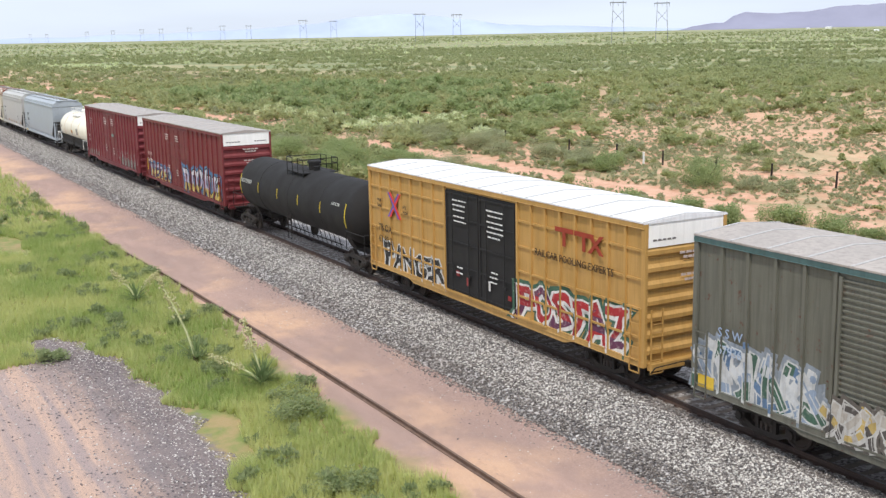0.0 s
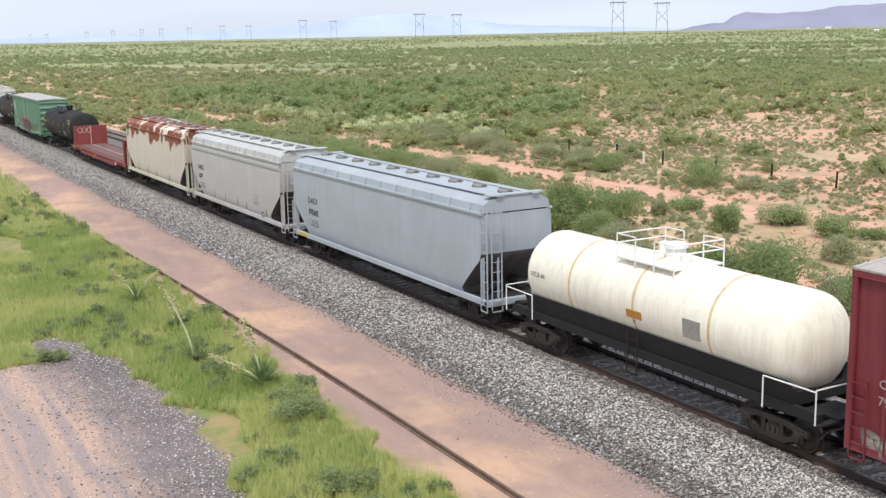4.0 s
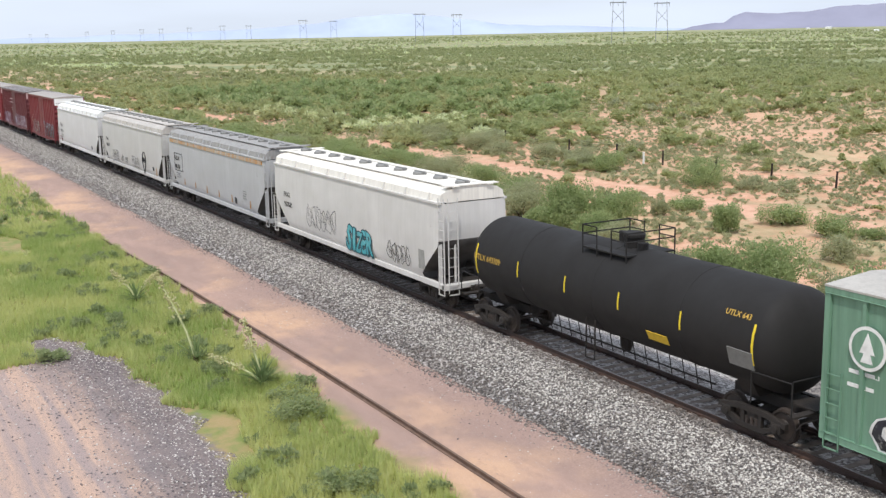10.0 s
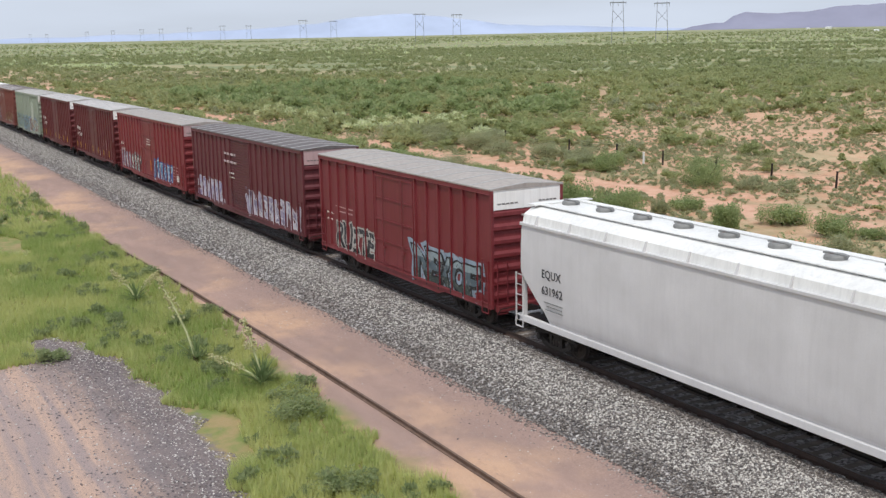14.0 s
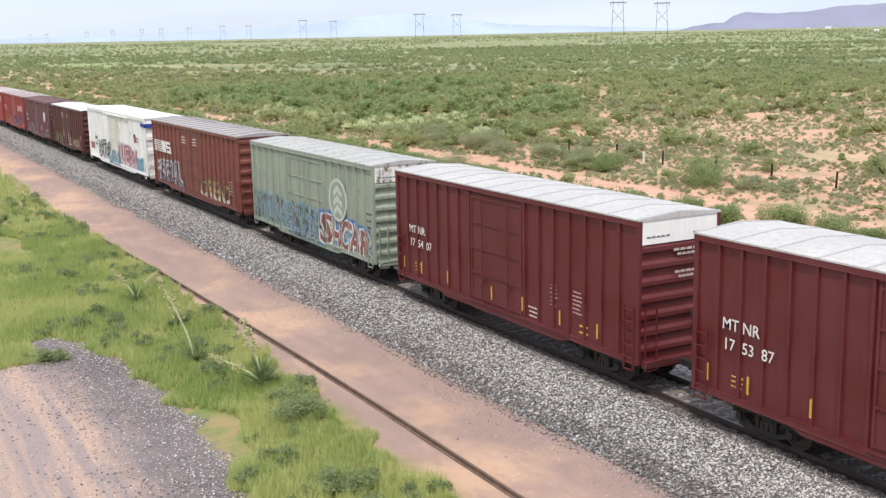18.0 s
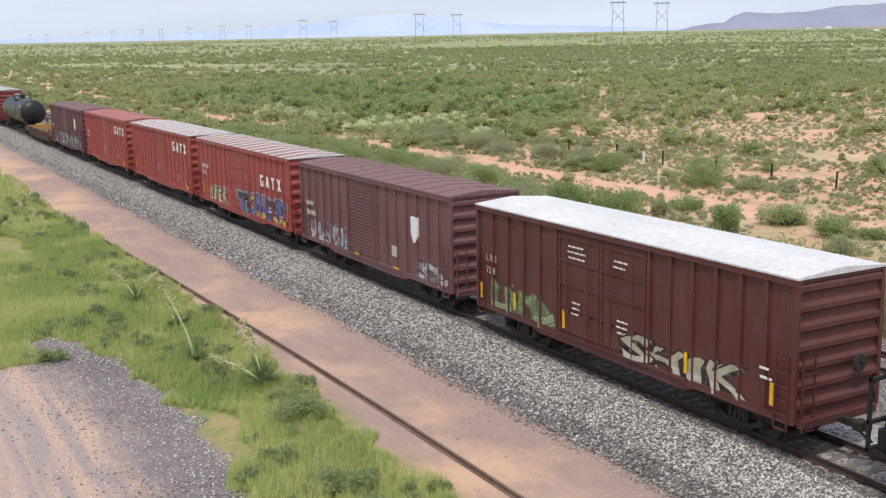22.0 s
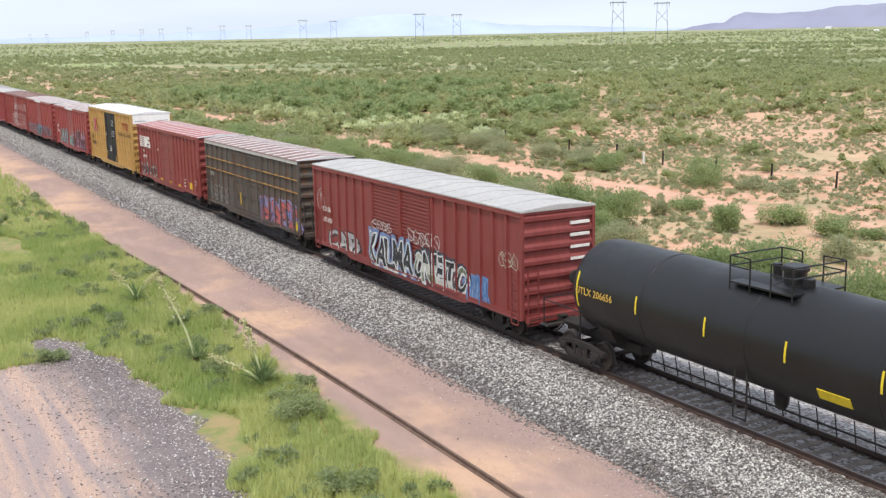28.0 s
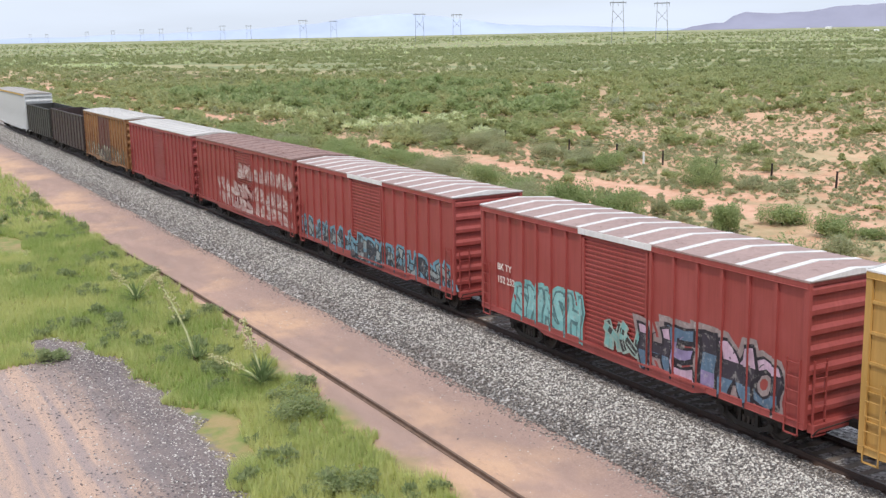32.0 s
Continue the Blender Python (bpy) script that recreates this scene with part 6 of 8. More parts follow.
# covered hoppers
GREYB = paint("hopper_blue_grey", (160, 167, 174), 0.05, 0.16)
LGREY = paint("hopper_light_grey", (178, 176, 174), 0.1, 0.16)
CREAM = paint("hopper_cream", (196, 192, 174), 0.25, 0.45)
HWHITE = paint("hopper_white", (200, 198, 195), 0.06, 0.14)
HGREY = paint("hopper_grey", (174, 175, 177), 0.12, 0.18)
HATCHG = paint("hatch_grey", (128, 128, 126), 0.2, 0.5)


def peeling(name, color, rust, z0, z1, most):
    """Paint that flakes off in large scabs over red rust, more of them higher up."""
    n = Nodes(name)
    sep = n.node("ShaderNodeSeparateXYZ")
    n.link(n.coords(), sep.inputs[0])
    scab = n.math("ADD", n.noise(0.75, 6, (1.0, 1.0, 0.7), 0.62), n.ramp(sep.outputs[2], z0, z1, -0.28, most))
    mask = n.ramp(scab, 0.5, 0.53)
    red = n.mix(n.ramp(n.noise(2.5, 5), 0.35, 0.7), srgb(*rust), srgb(144, 84, 60))
    col = n.mix(n.ramp(n.noise(1.0, 5, (5, 5, 0.35)), 0.5, 0.72, 0, 0.4), srgb(*color), srgb(150, 138, 112))
    n.bump(mask, 0.4, 0.01)
    return n.done(n.mix(mask, col, red), 0.8)


RUSTROOF = peeling("rusted_roof", (214, 206, 194), (116, 62, 46), 3.0, 4.3, 0.06)
CREAMRUST = peeling("cream_flaking", (200, 192, 178), (116, 62, 46), 2.6, 4.3, 0.1)
BRONZE = (168, 120, 60)
MARKD = (46, 46, 50)

car = hopper("clean blue-grey covered hopper with a ribbed roof edge", 18.85, GREYB, GREYB, HATCHG, 4.6, True, 12)
write(car, 9.4, [(2.2, 2.75, 0.42, "DAKX", MARKD), (2.2, 2.2, 0.42, "395605", MARKD)], 1.55)
notice(car, 9.4, [(2.3, 2.0, 1.2, 3, 0.08, (90, 94, 98))], 1.53)
patches(car, 9.4, [(0.6, 0.96, 1.1, 0.14, (206, 170, 60))], 1.5)
join(car, -136.35, -117.5)

car = hopper("light grey covered hopper with dark stencils and dusty lower panels", 16.3, LGREY, paint("hopper_roof_pale", (184, 184, 182), 0.1, 0.5), HATCHG, 4.65, False, 10)
part("side_band", Shape().box(-7.7, 7.7, -1.575, -1.52, 3.95, 4.12, 0, 0.01).box(-7.7, 7.7, 1.52, 1.575, 3.95, 4.12, 0, 0.01), [LGREY], car)
write(car, 8.15, [(1.7, 2.75, 0.4, "DAKX", MARKD), (1.7, 2.2, 0.4, "1077", MARKD)], 1.555)
notice(car, 8.15, [(1.8, 1.95, 1.2, 3, 0.08, (110, 112, 112)), (11.6, 2.3, 1.1, 5, 0.08, (120, 120, 118)), (12.9, 1.5, 0.5, 2, 0.14, (60, 60, 60))], 1.535)
patches(car, 8.15, [(x, 1.25, 0.1, 0.5, BRONZE) for x in (4.6, 6.6, 8.8, 10.4, 13.6)], 1.5)
join(car, -153.9, -137.6)

car = hopper("cream covered hopper with a heavily rusted roof and eaves", 16.5, CREAMRUST, RUSTROOF, HATCHG, 4.65, False, 10, RUSTROOF, CREAM)
patches(car, 8.25, [(x, 1.2, 0.09, 0.5, (120, 100, 76)) for x in (3.4, 6.0, 8.6, 11.8)], 1.5)
join(car, -171.3, -154.8)

# bulkhead flatcar
FLATRED = paint("flat_red", (128, 50, 47), 0.25, 0.5)
DECK = rough_surface("deck_boards", (118, 88, 82), (100, 72, 68), 1.2, 20, 0.85, 0.3)
car = thing("bulkhead_flatcar", "empty red bulkhead flatcar with a dusty brown deck", "flatcar", "freight cars of the train")
h = 10.32
part("deck", Shape().box(-h + 0.3, h - 0.3, -1.46, 1.46, 1.16, 1.24), [DECK], car)
for sy in (-1, 1):
    part("side_sill", Shape().prism([(-h, 0.95), (-h + 3, 0.95), (-h + 4.2, 0.72), (h - 4.2, 0.72), (h - 3, 0.95), (h, 0.95), (h, 1.24), (-h, 1.24)], *sorted((sy * 1.46, sy * 1.54)), "y"), [FLATRED], car)
    pocket = Shape().box(-0.12, 0.12, -0.05, 0.05, 0.98, 1.19).mesh("stake_pocket", [FLATRED])
    hook = Shape().box(-0.14, 0.14, -0.045, 0.045, 1.245, 1.275).mesh("tie_down", [GRIME])
    for i in range(24):
        x = -h + 1.3 + (2 * h - 2.6) * i / 23
        part("stake_pocket", pocket, None, car, at=(x, sy * 1.57, 0))
        part("tie_down", hook, None, car, at=(x + 0.3, sy * 1.25, 0))
for sx in (-1, 1):
    b = part("bulkhead", Shape().box(*sorted((sx * (h - 0.7), sx * (h - 0.57))), -1.5, 1.5, 1.24, 3.0, 0, 0.02), [FLATRED], car)
    for y in (-1.45, -0.75, 0, 0.75, 1.45):
        part("bulkhead_post", Shape().prism([(sx * (h - 0.57), 1.2), (sx * (h - 0.25), 1.2), (sx * (h - 0.45), 3.0), (sx * (h - 0.57), 3.0)], y - 0.06, y + 0.06, "y"), [FLATRED], b)
    truck(car, sx * (h - 2.4))
part("deck_line", Shape().box(-h + 0.35, h - 0.4, -0.03, 0.03, 1.24, 1.247).box(-h + 0.7, -h + 0.71, -0.03, 0.03, 1.24, 2.98), [flat_mat((206, 180, 172))], car, "pale centre line")
s = Shape()
r = random.Random(5)
for k in range(3):
    c = -1.0 + k * 0.42
    pts = [(-h + 0.715, c + 0.19 * math.cos(a) * (1 + 0.2 * math.sin(3 * a + k)), 2.58 + 0.24 * math.sin(a)) for a in [i * math.pi / 5 for i in range(11)]]
    s.pipe(pts, 0.018, 4)
part("graffiti", s, [flat_mat(PALE)], car, "white outlined throw-up")
part("center_sill", Shape().box(-h, h, -0.4, 0.4, 0.62, 1.16), [GRIME], car)
patches(car, h, [(2.9, 1.02, 0.5, 0.16, (214, 172, 60)), (9.2, 0.9, 0.5, 0.18, (214, 172, 60)), (14.2, 0.9, 0.4, 0.12, (214, 172, 60)), (16.9, 0.86, 0.5, 0.22, PALE)], 1.545)
patches(car, h, [(0.1, 1.0, 0.3, 0.2, (214, 172, 60))], 1.545)
couplers(car, h)
join(car, -192.65, -172.0)

car = tank_car("black tank car with yellow reflectors and yellow lettering", 16.15, 15.5, BLACK)
tank_writing(car, 1.47, [(-6.6, 2.6, 0.3, "UTLX 675416", GOLD), (5.75, 3.2, 0.22, "UTLX 675", GOLD), (5.95, 3.02, 0.1, "UTLX 675416", GOLD)])
tank_plates(car, 1.47, [(0.6, 1.75, 0.7, 0.25, (120, 120, 120)), (3.6, 1.75, 1.1, 0.5, (116, 116, 118)), (2.7, 1.55, 0.4, 0.3, (100, 100, 102))])
join(car, -209.75, -193.6)

# green boxcar
P = paint("car_green", (104, 140, 118), 0.08, 0.5)
car, posts = boxcar("sea-green boxcar with corrugated doors, grey roof and four graffiti pieces", 18.25, 4.66, P, paint("roof_tan_grey", (172, 168, 162), 0.08, 0.4), P, 8, ("corr", 2, -0.17, 5.15), None, None, 0, 0, end_ribs=6)
graffiti(car, 9.12, 1.5, 5.8, 1.0, 2.1, [(30, 30, 36), (44, 44, 54)], PALE, 51, posts, None, 5, thick=0.3, word="COSE")
graffiti(car, 9.12, 5.9, 11.8, 0.95, 2.15, [(96, 64, 64), (110, 78, 76)], (40, 34, 38), 52, posts, (206, 64, 84), 6, word="NYKE", field=True)
graffiti(car, 9.12, 11.9, 14.6, 1.0, 1.95, [(96, 122, 60), (130, 146, 70)], (52, 70, 44), 53, posts, None, 6, word="MOANI")
graffiti(car, 9.12, 14.8, 17.5, 0.98, 1.8, [(222, 216, 204), (214, 176, 90)], (130, 96, 56), 54, posts, (60, 80, 70), 5, thick=0.3, word="PLANK")
part("emblem", Shape().lathe([(-0.006, 0.52), (0.006, 0.52)], 28, "y", 0, (-7.95, -POST - 0.008, 3.72)).lathe([(-0.006, 0.44), (0.006, 0.44)], 28, "y", 1, (-7.95, -POST - 0.014, 3.72)).prism([(-8.12, 3.38), (-7.78, 3.38), (-7.86, 3.6), (-7.74, 3.6), (-7.95, 4.1), (-8.16, 3.6), (-8.04, 3.6)], -POST - 0.028, -POST - 0.02, "y", 0), [flat_mat(PALE), P], car, "white ring emblem with a tree", at=(0.12, 0, -0.3))
notice(car, 9.12, [(0.7, 2.95, 1.0, 2, 0.22, PALE)])
s = Shape()
for z in (3.45, 3.0, 2.5):
    s.box(9.06, 9.135, -0.2, 0.7, z, z + 0.035).box(9.06, 9.135, 0.1, 0.6, z - 0.1, z - 0.065)
part("stencil", s.box(9.06, 9.12, 0.4, 1.3, 4.0, 4.1), [flat_mat((186, 200, 192))], car)
join(car, -228.9, -210.65)

car = tank_car("black tank car with yellow lettering and ladder marks", 16.6, 15.5, BLACK)
tank_writing(car, 1.47, [(-7.0, 2.6, 0.3, "UTLX 643109", GOLD)])
tank_plates(car, 1.47, [(2.6, 1.75, 0.9, 0.3, (210, 176, 50)), (6.0, 1.9, 0.9, 0.5, (120, 120, 118))])
tank_writing(car, 1.47, [(5.75, 3.2, 0.22, "UTLX 643", GOLD)])
join(car, -246.45, -229.85)

car = hopper("off-white covered hopper with teal and black graffiti along the sill", 18.35, HWHITE, paint("hopper_pale_roof", (226, 222, 214), 0.05, 0.35), HATCHG, 4.6, True, 9)
write(car, 9.17, [(1.6, 2.7, 0.36, "FPAX", MARKD), (1.6, 2.2, 0.36, "950583", MARKD)], 1.55)
graffiti(car, 9.17, 4.6, 8.2, 1.55, 2.7, [(206, 206, 204)], (84, 84, 90), 61, (), None, 6, 1.545, 0.1)
graffiti(car, 9.17, 9.4, 12.0, 1.2, 2.3, [(60, 172, 186), (84, 190, 200)], (28, 84, 96), 62, (), None, 4, 1.545, 0.3, word="SIZER")
graffiti(car, 9.17, 13.5, 15.6, 1.4, 2.2, [(48, 48, 52)], (40, 40, 44), 63, (), None, 5, 1.55, 0.14)
patches(car, 9.17, [(16.3, 1.5, 0.5, 1.3, (150, 150, 146))], 1.53)
join(car, -265.75, -247.4)

car = hopper("grey covered hopper with a rust-stained eave and boxed car marks", 19.35, HGREY, paint("hopper_dirty_roof", (150, 148, 146), 0.3, 0.7), HATCHG, 4.6, True, 11)
part("stained_band", Shape().box(-9.0, 9.0, -1.558, -1.5, 3.98, 4.2, 0, 0.01).box(-9.0, 9.0, 1.5, 1.558, 3.98, 4.2, 0, 0.01), [paint("ochre_stain", (176, 170, 160), 1.0, 0.4, 0.7, (184, 138, 88))], car, "ochre rust stain below the eave")
write(car, 9.67, [(1.75, 2.85, 0.4, "ECUX", MARKD), (1.75, 2.3, 0.4, "881781", MARKD)], 1.56)
part("mark_frame", Shape().box(-8.05, -6.2, -1.562, -1.55, 3.28, 3.32).box(-8.05, -6.2, -1.562, -1.55, 2.16, 2.2).box(-8.05, -8.01, -1.562, -1.55, 2.2, 3.28).box(-6.24, -6.2, -1.562, -1.55, 2.2, 3.28), [flat_mat(MARKD)], car)
patches(car, 9.67, [(x, 1.35, 0.12, 0.55, BRONZE) for x in (3.6, 6.0, 8.4, 10.8, 13.2, 16.4)], 1.51)
patches(car, 9.67, [(13.8, 1.35, 0.35, 0.35, MARKD)], 1.51)
notice(car, 9.67, [(1.8, 2.05, 1.2, 3, 0.08, (100, 104, 104)), (15.3, 2.3, 0.7, 4, 0.09, (120, 122, 122))], 1.54)
join(car, -286.0, -266.65)

car = hopper("pale grey covered hopper with black outline graffiti", 19.25, paint("hopper_warm_grey", (188, 187, 185), 0.06, 0.14), paint("hopper_warm_roof", (184, 178, 172), 0.15, 0.5), HATCHG, 4.6, True, 10)
write(car, 9.62, [(1.6, 2.75, 0.36, "FPAX", MARKD), (1.6, 2.25, 0.36, "960508", MARKD)], 1.555)
for x0, x1, z0, z1, k, nl, word in ((3.6, 5.8, 1.2, 2.2, 71, 4, ""), (6.6, 7.3, 1.4, 1.9, 72, 2, ""), (7.9, 8.7, 1.4, 1.85, 73, 2, ""), (10.0, 12.2, 1.2, 2.1, 74, 4, "")):
    graffiti(car, 9.62, x0, x1, z0, z1, [(186, 186, 180)], (44, 44, 48), k, (), None, nl, 1.55, 0.12, word)
s = Shape()
ring = [(4.2 + 0.5 * math.cos(a), -1.565, 2.1 + 0.55 * math.sin(a)) for a in [i * math.pi / 7 for i in range(-1, 9)]]
s.pipe(ring + [(4.2, -1.555, 1.1), ring[0]], 0.035, 4).pipe([(3.85, -1.565, 2.3), (4.0, -1.565, 1.9), (4.2, -1.565, 2.25), (4.4, -1.565, 1.9), (4.55, -1.565, 2.3)], 0.03, 4)
part("graffiti", s, [flat_mat((34, 34, 38))], car, "black balloon drawing")
patches(car, 9.62, [(16.0, 1.5, 0.4, 0.35, MARKD), (17.0, 1.2, 0.12, 0.6, BRONZE)], 1.51)
join(car, -306.5, -287.25)

car = hopper("clean white covered hopper with small black marks", 19.05, paint("hopper_clean_white", (200, 199, 200), 0.03, 0.1), paint("hopper_white_roof", (226, 226, 224), 0.04, 0.3), HATCHG, 4.65, True, 10)
write(car, 9.52, [(1.6, 2.7, 0.4, "EQUX", MARKD), (1.6, 2.15, 0.4, "631962", MARKD)], 1.555)
notice(car, 9.52, [(1.7, 1.95, 1.2, 3, 0.08, (130, 132, 130))], 1.54)
patches(car, 9.52, [(15.4, 1.4, 0.4, 0.3, MARKD)] , 1.51)
join(car, -326.75, -307.7)

# boxcars behind the hoppers
P = paint("car_crle_red", (114, 36, 42), 0.12, 0.45)
car, posts = boxcar("red boxcar with one wide door, grey roof and dark outlined graffiti", 15.5, 5.22, P, ROOF_GREY, SEAM_GREY, 7, ("plug", 1, 0.0, 3.6), None, BAND_WHITE, 0, 11)
graffiti(car, 7.75, 1.8, 5.8, 1.05, 2.35, [(34, 34, 38), (60, 60, 66)], (196, 192, 184), 81, posts, None, 5, thick=0.26, word="RUETE")
graffiti(car, 7.75, 9.6, 14.6, 1.0, 2.45, [(60, 74, 70), (90, 110, 120), (150, 170, 176)], (30, 32, 36), 82, posts, (150, 170, 190), 7, word="NEKOF")
notice(car, 7.75, [(1.6, 3.1, 2.2, 2, 0.14, (190, 150, 150)), (0.6, 2.75, 0.8, 2, 0.2, MARK), (6.6, 3.9, 0.9, 1, 0.16, MARK)])
join(car, -343.8, -328.3)

P = paint("car_dark_maroon", (96, 39, 45), 0.2, 0.5)
car, posts = boxcar("dark maroon boxcar with lilac graffiti and a dark seamed roof", 18.55, 5.22, P, ROOF_DARK, SEAM_GREY, 10, ("corr", 1, -0.2, 3.4), None, paint("band_pink", (190, 160, 160), 0.2, 0.5), 0, 14)
graffiti(car, 9.27, 0.8, 5.6, 1.0, 2.3, [(176, 168, 200), (150, 140, 186), (206, 200, 214)], (214, 210, 222), 91, posts, None, 6, thick=0.28)
graffiti(car, 9.27, 10.0, 17.6, 1.0, 2.4, [(170, 160, 190), (200, 196, 208), (140, 128, 160)], (216, 212, 220), 92, posts, None, 9, thick=0.28)
graffiti(car, 9.27, 7.0, 9.8, 1.3, 2.1, [(206, 196, 200)], (90, 60, 66), 93, posts, None, 4, thick=0.16)
notice(car, 9.27, [(6.4, 4.4, 2.4, 2, 0.3, (196, 176, 178)), (7.2, 3.2, 1.0, 2, 0.16, MARK)], 1.56)
join(car, -364.5, -345.95)

P = paint("car_aok_red", (122, 40, 44), 0.12, 0.5)
car, posts = boxcar("red boxcar with white and blue graffiti below the marks", 18.15, 5.22, P, ROOF_GREY, SEAM_GREY, 9, ("plug", 1, -0.1, 3.8), None, paint("band_pink", (190, 160, 160)), 0, 14)
graffiti(car, 9.07, 0.4, 3.4, 1.0, 2.2, [(190, 180, 196), (160, 150, 170), (210, 206, 204)], (150, 130, 150), 101, posts, (150, 140, 158), 5, field=True)
graffiti(car, 9.07, 3.6, 6.4, 1.0, 2.2, [(196, 206, 204), (216, 216, 206)], (44, 44, 48), 102, posts, (150, 150, 150), 4, thick=0.28, word="SRUGT")
graffiti(car, 9.07, 10.8, 14.9, 1.0, 2.35, [(36, 80, 150), (54, 116, 172), (70, 140, 186)], (206, 226, 240), 103, posts, (60, 120, 196), 5, thick=0.3, word="RIOT", field=True)
write(car, 9.07, [(0.75, 2.78, 0.34, "AO  K", MARK), (0.75, 2.32, 0.34, "113  059", MARK)])
notice(car, 9.07, [(8.7, 3.8, 1.4, 3, 0.12, MARK), (15.3, 2.4, 0.6, 5, 0.14, (190, 150, 150)), (16.2, 2.4, 0.5, 5, 0.14, (190, 150, 150))], 1.56)
patches(car, 9.07, [(16.2, 1.35, 0.5, 0.4, MARK), (17.4, 1.2, 0.1, 1.0, (208, 172, 44)), (9.5, 1.5, 0.12, 0.7, (208, 130, 44))])
join(car, -384.75, -366.6)

P = paint("car_mtnr_brown", (92, 26, 29), 0.03, 0.3)
for rear, front, num in ((-402.3, -386.7, "17  53  87"), (-420.2, -404.6, "17  54  07")):
    car, posts = boxcar("clean oxide-brown boxcar with white marks and a pale roof", 15.6, 5.24, P, ROOF_LIGHT, SEAM_GREY, 8, ("plug", 1, -0.1, 3.45), None, BAND_WHITE, 0, 11)
    write(car, 7.8, [(1.15, 2.88, 0.44, "MT NR", MARK), (1.2, 2.34, 0.44, num, MARK)])
    notice(car, 7.8, [(6.9, 4.0, 1.2, 3, 0.1, MARK), (7.4, 2.2, 0.8, 3, 0.13, MARK), (9.7, 1.6, 0.7, 3, 0.1, MARK), (1.4, 1.7, 0.5, 3, 0.09, (210, 176, 80)), (11.0, 2.6, 0.4, 6, 0.09, (196, 160, 158)), (12.2, 2.6, 0.6, 6, 0.09, (196, 160, 158)), (12.6, 1.6, 0.5, 2, 0.14, (214, 176, 50))])
    patches(car, 7.8, [(x, 1.3, 0.07, 0.48, (206, 162, 60)) for x in (0.6, 2.1, 4.2, 7.4, 9.4, 11.6, 13.6)])
    join(car, rear, front)

P = paint("car_pale_green", (146, 155, 139), 0.25, 0.7)
car, posts = boxcar("pale green boxcar with plug doors, ring emblem and blue-red graffiti", 15.4, 5.18, P, paint("roof_patchy", (180, 178, 174), 0.4, 0.5), paint("roof_patchy", (180, 178, 174)), 7, ("plug", 2, -0.13, 4.8), None, paint("band_peeled", (226, 222, 216), 0.6, 0.5), 0, 11)
graffiti(car, 7.7, 0.2, 9.2, 0.95, 2.5, [(142, 152, 160), (118, 156, 176), (100, 92, 82), (120, 158, 156)], (84, 98, 108), 111, posts, (128, 166, 186), 11, field=True)
graffiti(car, 7.7, 9.6, 15.0, 0.95, 2.5, [(150, 70, 64), (162, 84, 76)], (230, 228, 222), 112, posts, (84, 130, 196), 5, thick=0.3, word="SHCAR")
part("emblem", Shape().lathe([(-0.006, 1.0), (0.006, 1.0)], 36, "y", 0, (3.35, -POST - 0.008, 3.3)).lathe([(-0.006, 0.86), (0.006, 0.86)], 36, "y", 1, (3.35, -POST - 0.014, 3.3)).prism([(2.9, 2.55), (3.35, 2.8), (3.8, 2.55), (3.8, 2.8), (3.35, 3.08), (2.9, 2.8)], -POST - 0.026, -POST - 0.02, "y", 0).prism([(2.9, 3.0), (3.35, 3.25), (3.8, 3.0), (3.8, 3.25), (3.35, 3.53), (2.9, 3.25)], -POST - 0.026, -POST - 0.02, "y", 0).prism([(2.9, 3.45), (3.35, 3.7), (3.8, 3.45), (3.8, 3.7), (3.35, 3.98), (2.9, 3.7)], -POST - 0.026, -POST - 0.02, "y", 0), [flat_mat((192, 198, 186)), P], car, "large pale ring emblem with chevrons", at=(0.6, 0, 0))
notice(car, 7.7, [(14.5, 3.2, 0.6, 3, 0.2, (70, 74, 70)), (6.6, 3.9, 0.9, 2, 0.1, PALE)])
join(car, -437.8, -422.4)

P = paint("car_ns_brown", (117, 61, 52), 0.15, 0.5)


def stripes_emblem(car, half, x, z, wide=1.1):
    """White speed stripes with two block letters."""
    def lay(name, polys):
        mark = Shape()
        for k, poly in enumerate(polys):
            mark.prism([(x - half + a * wide, z + b * 1.3) for a, b in poly], -POST - 0.012 - 0.003 * (k % 3), -POST, "y")
        part(name, mark, [flat_mat(MARK)], car)

    for k in range(6):
        e = 0.98 - k * 0.03
        lay("emblem_stripe", [[(0, 0.105 * k), (e, 0.105 * k), (e, 0.105 * k + 0.055), (0, 0.105 * k + 0.055)]])
    lay("emblem_letter", [[(1.0, 0), (1.16, 0), (1.06, 0.6), (0.9, 0.6)], [(0.9, 0.6), (1.1, 0.6), (1.45, 0), (1.25, 0)], [(1.3, 0), (1.46, 0), (1.36, 0.6), (1.2, 0.6)]])
    lay("emblem_letter", [[(1.55, 0), (2.05, 0), (2.03, 0.14), (1.53, 0.14)], [(1.9, 0.1), (2.04, 0.1), (2.0, 0.3), (1.86, 0.3)], [(1.5, 0.23), (2.0, 0.23), (1.98, 0.37), (1.48, 0.37)],
                          [(1.46, 0.3), (1.6, 0.3), (1.57, 0.5), (1.43, 0.5)], [(1.45, 0.46), (1.96, 0.46), (1.94, 0.6), (1.43, 0.6)]])


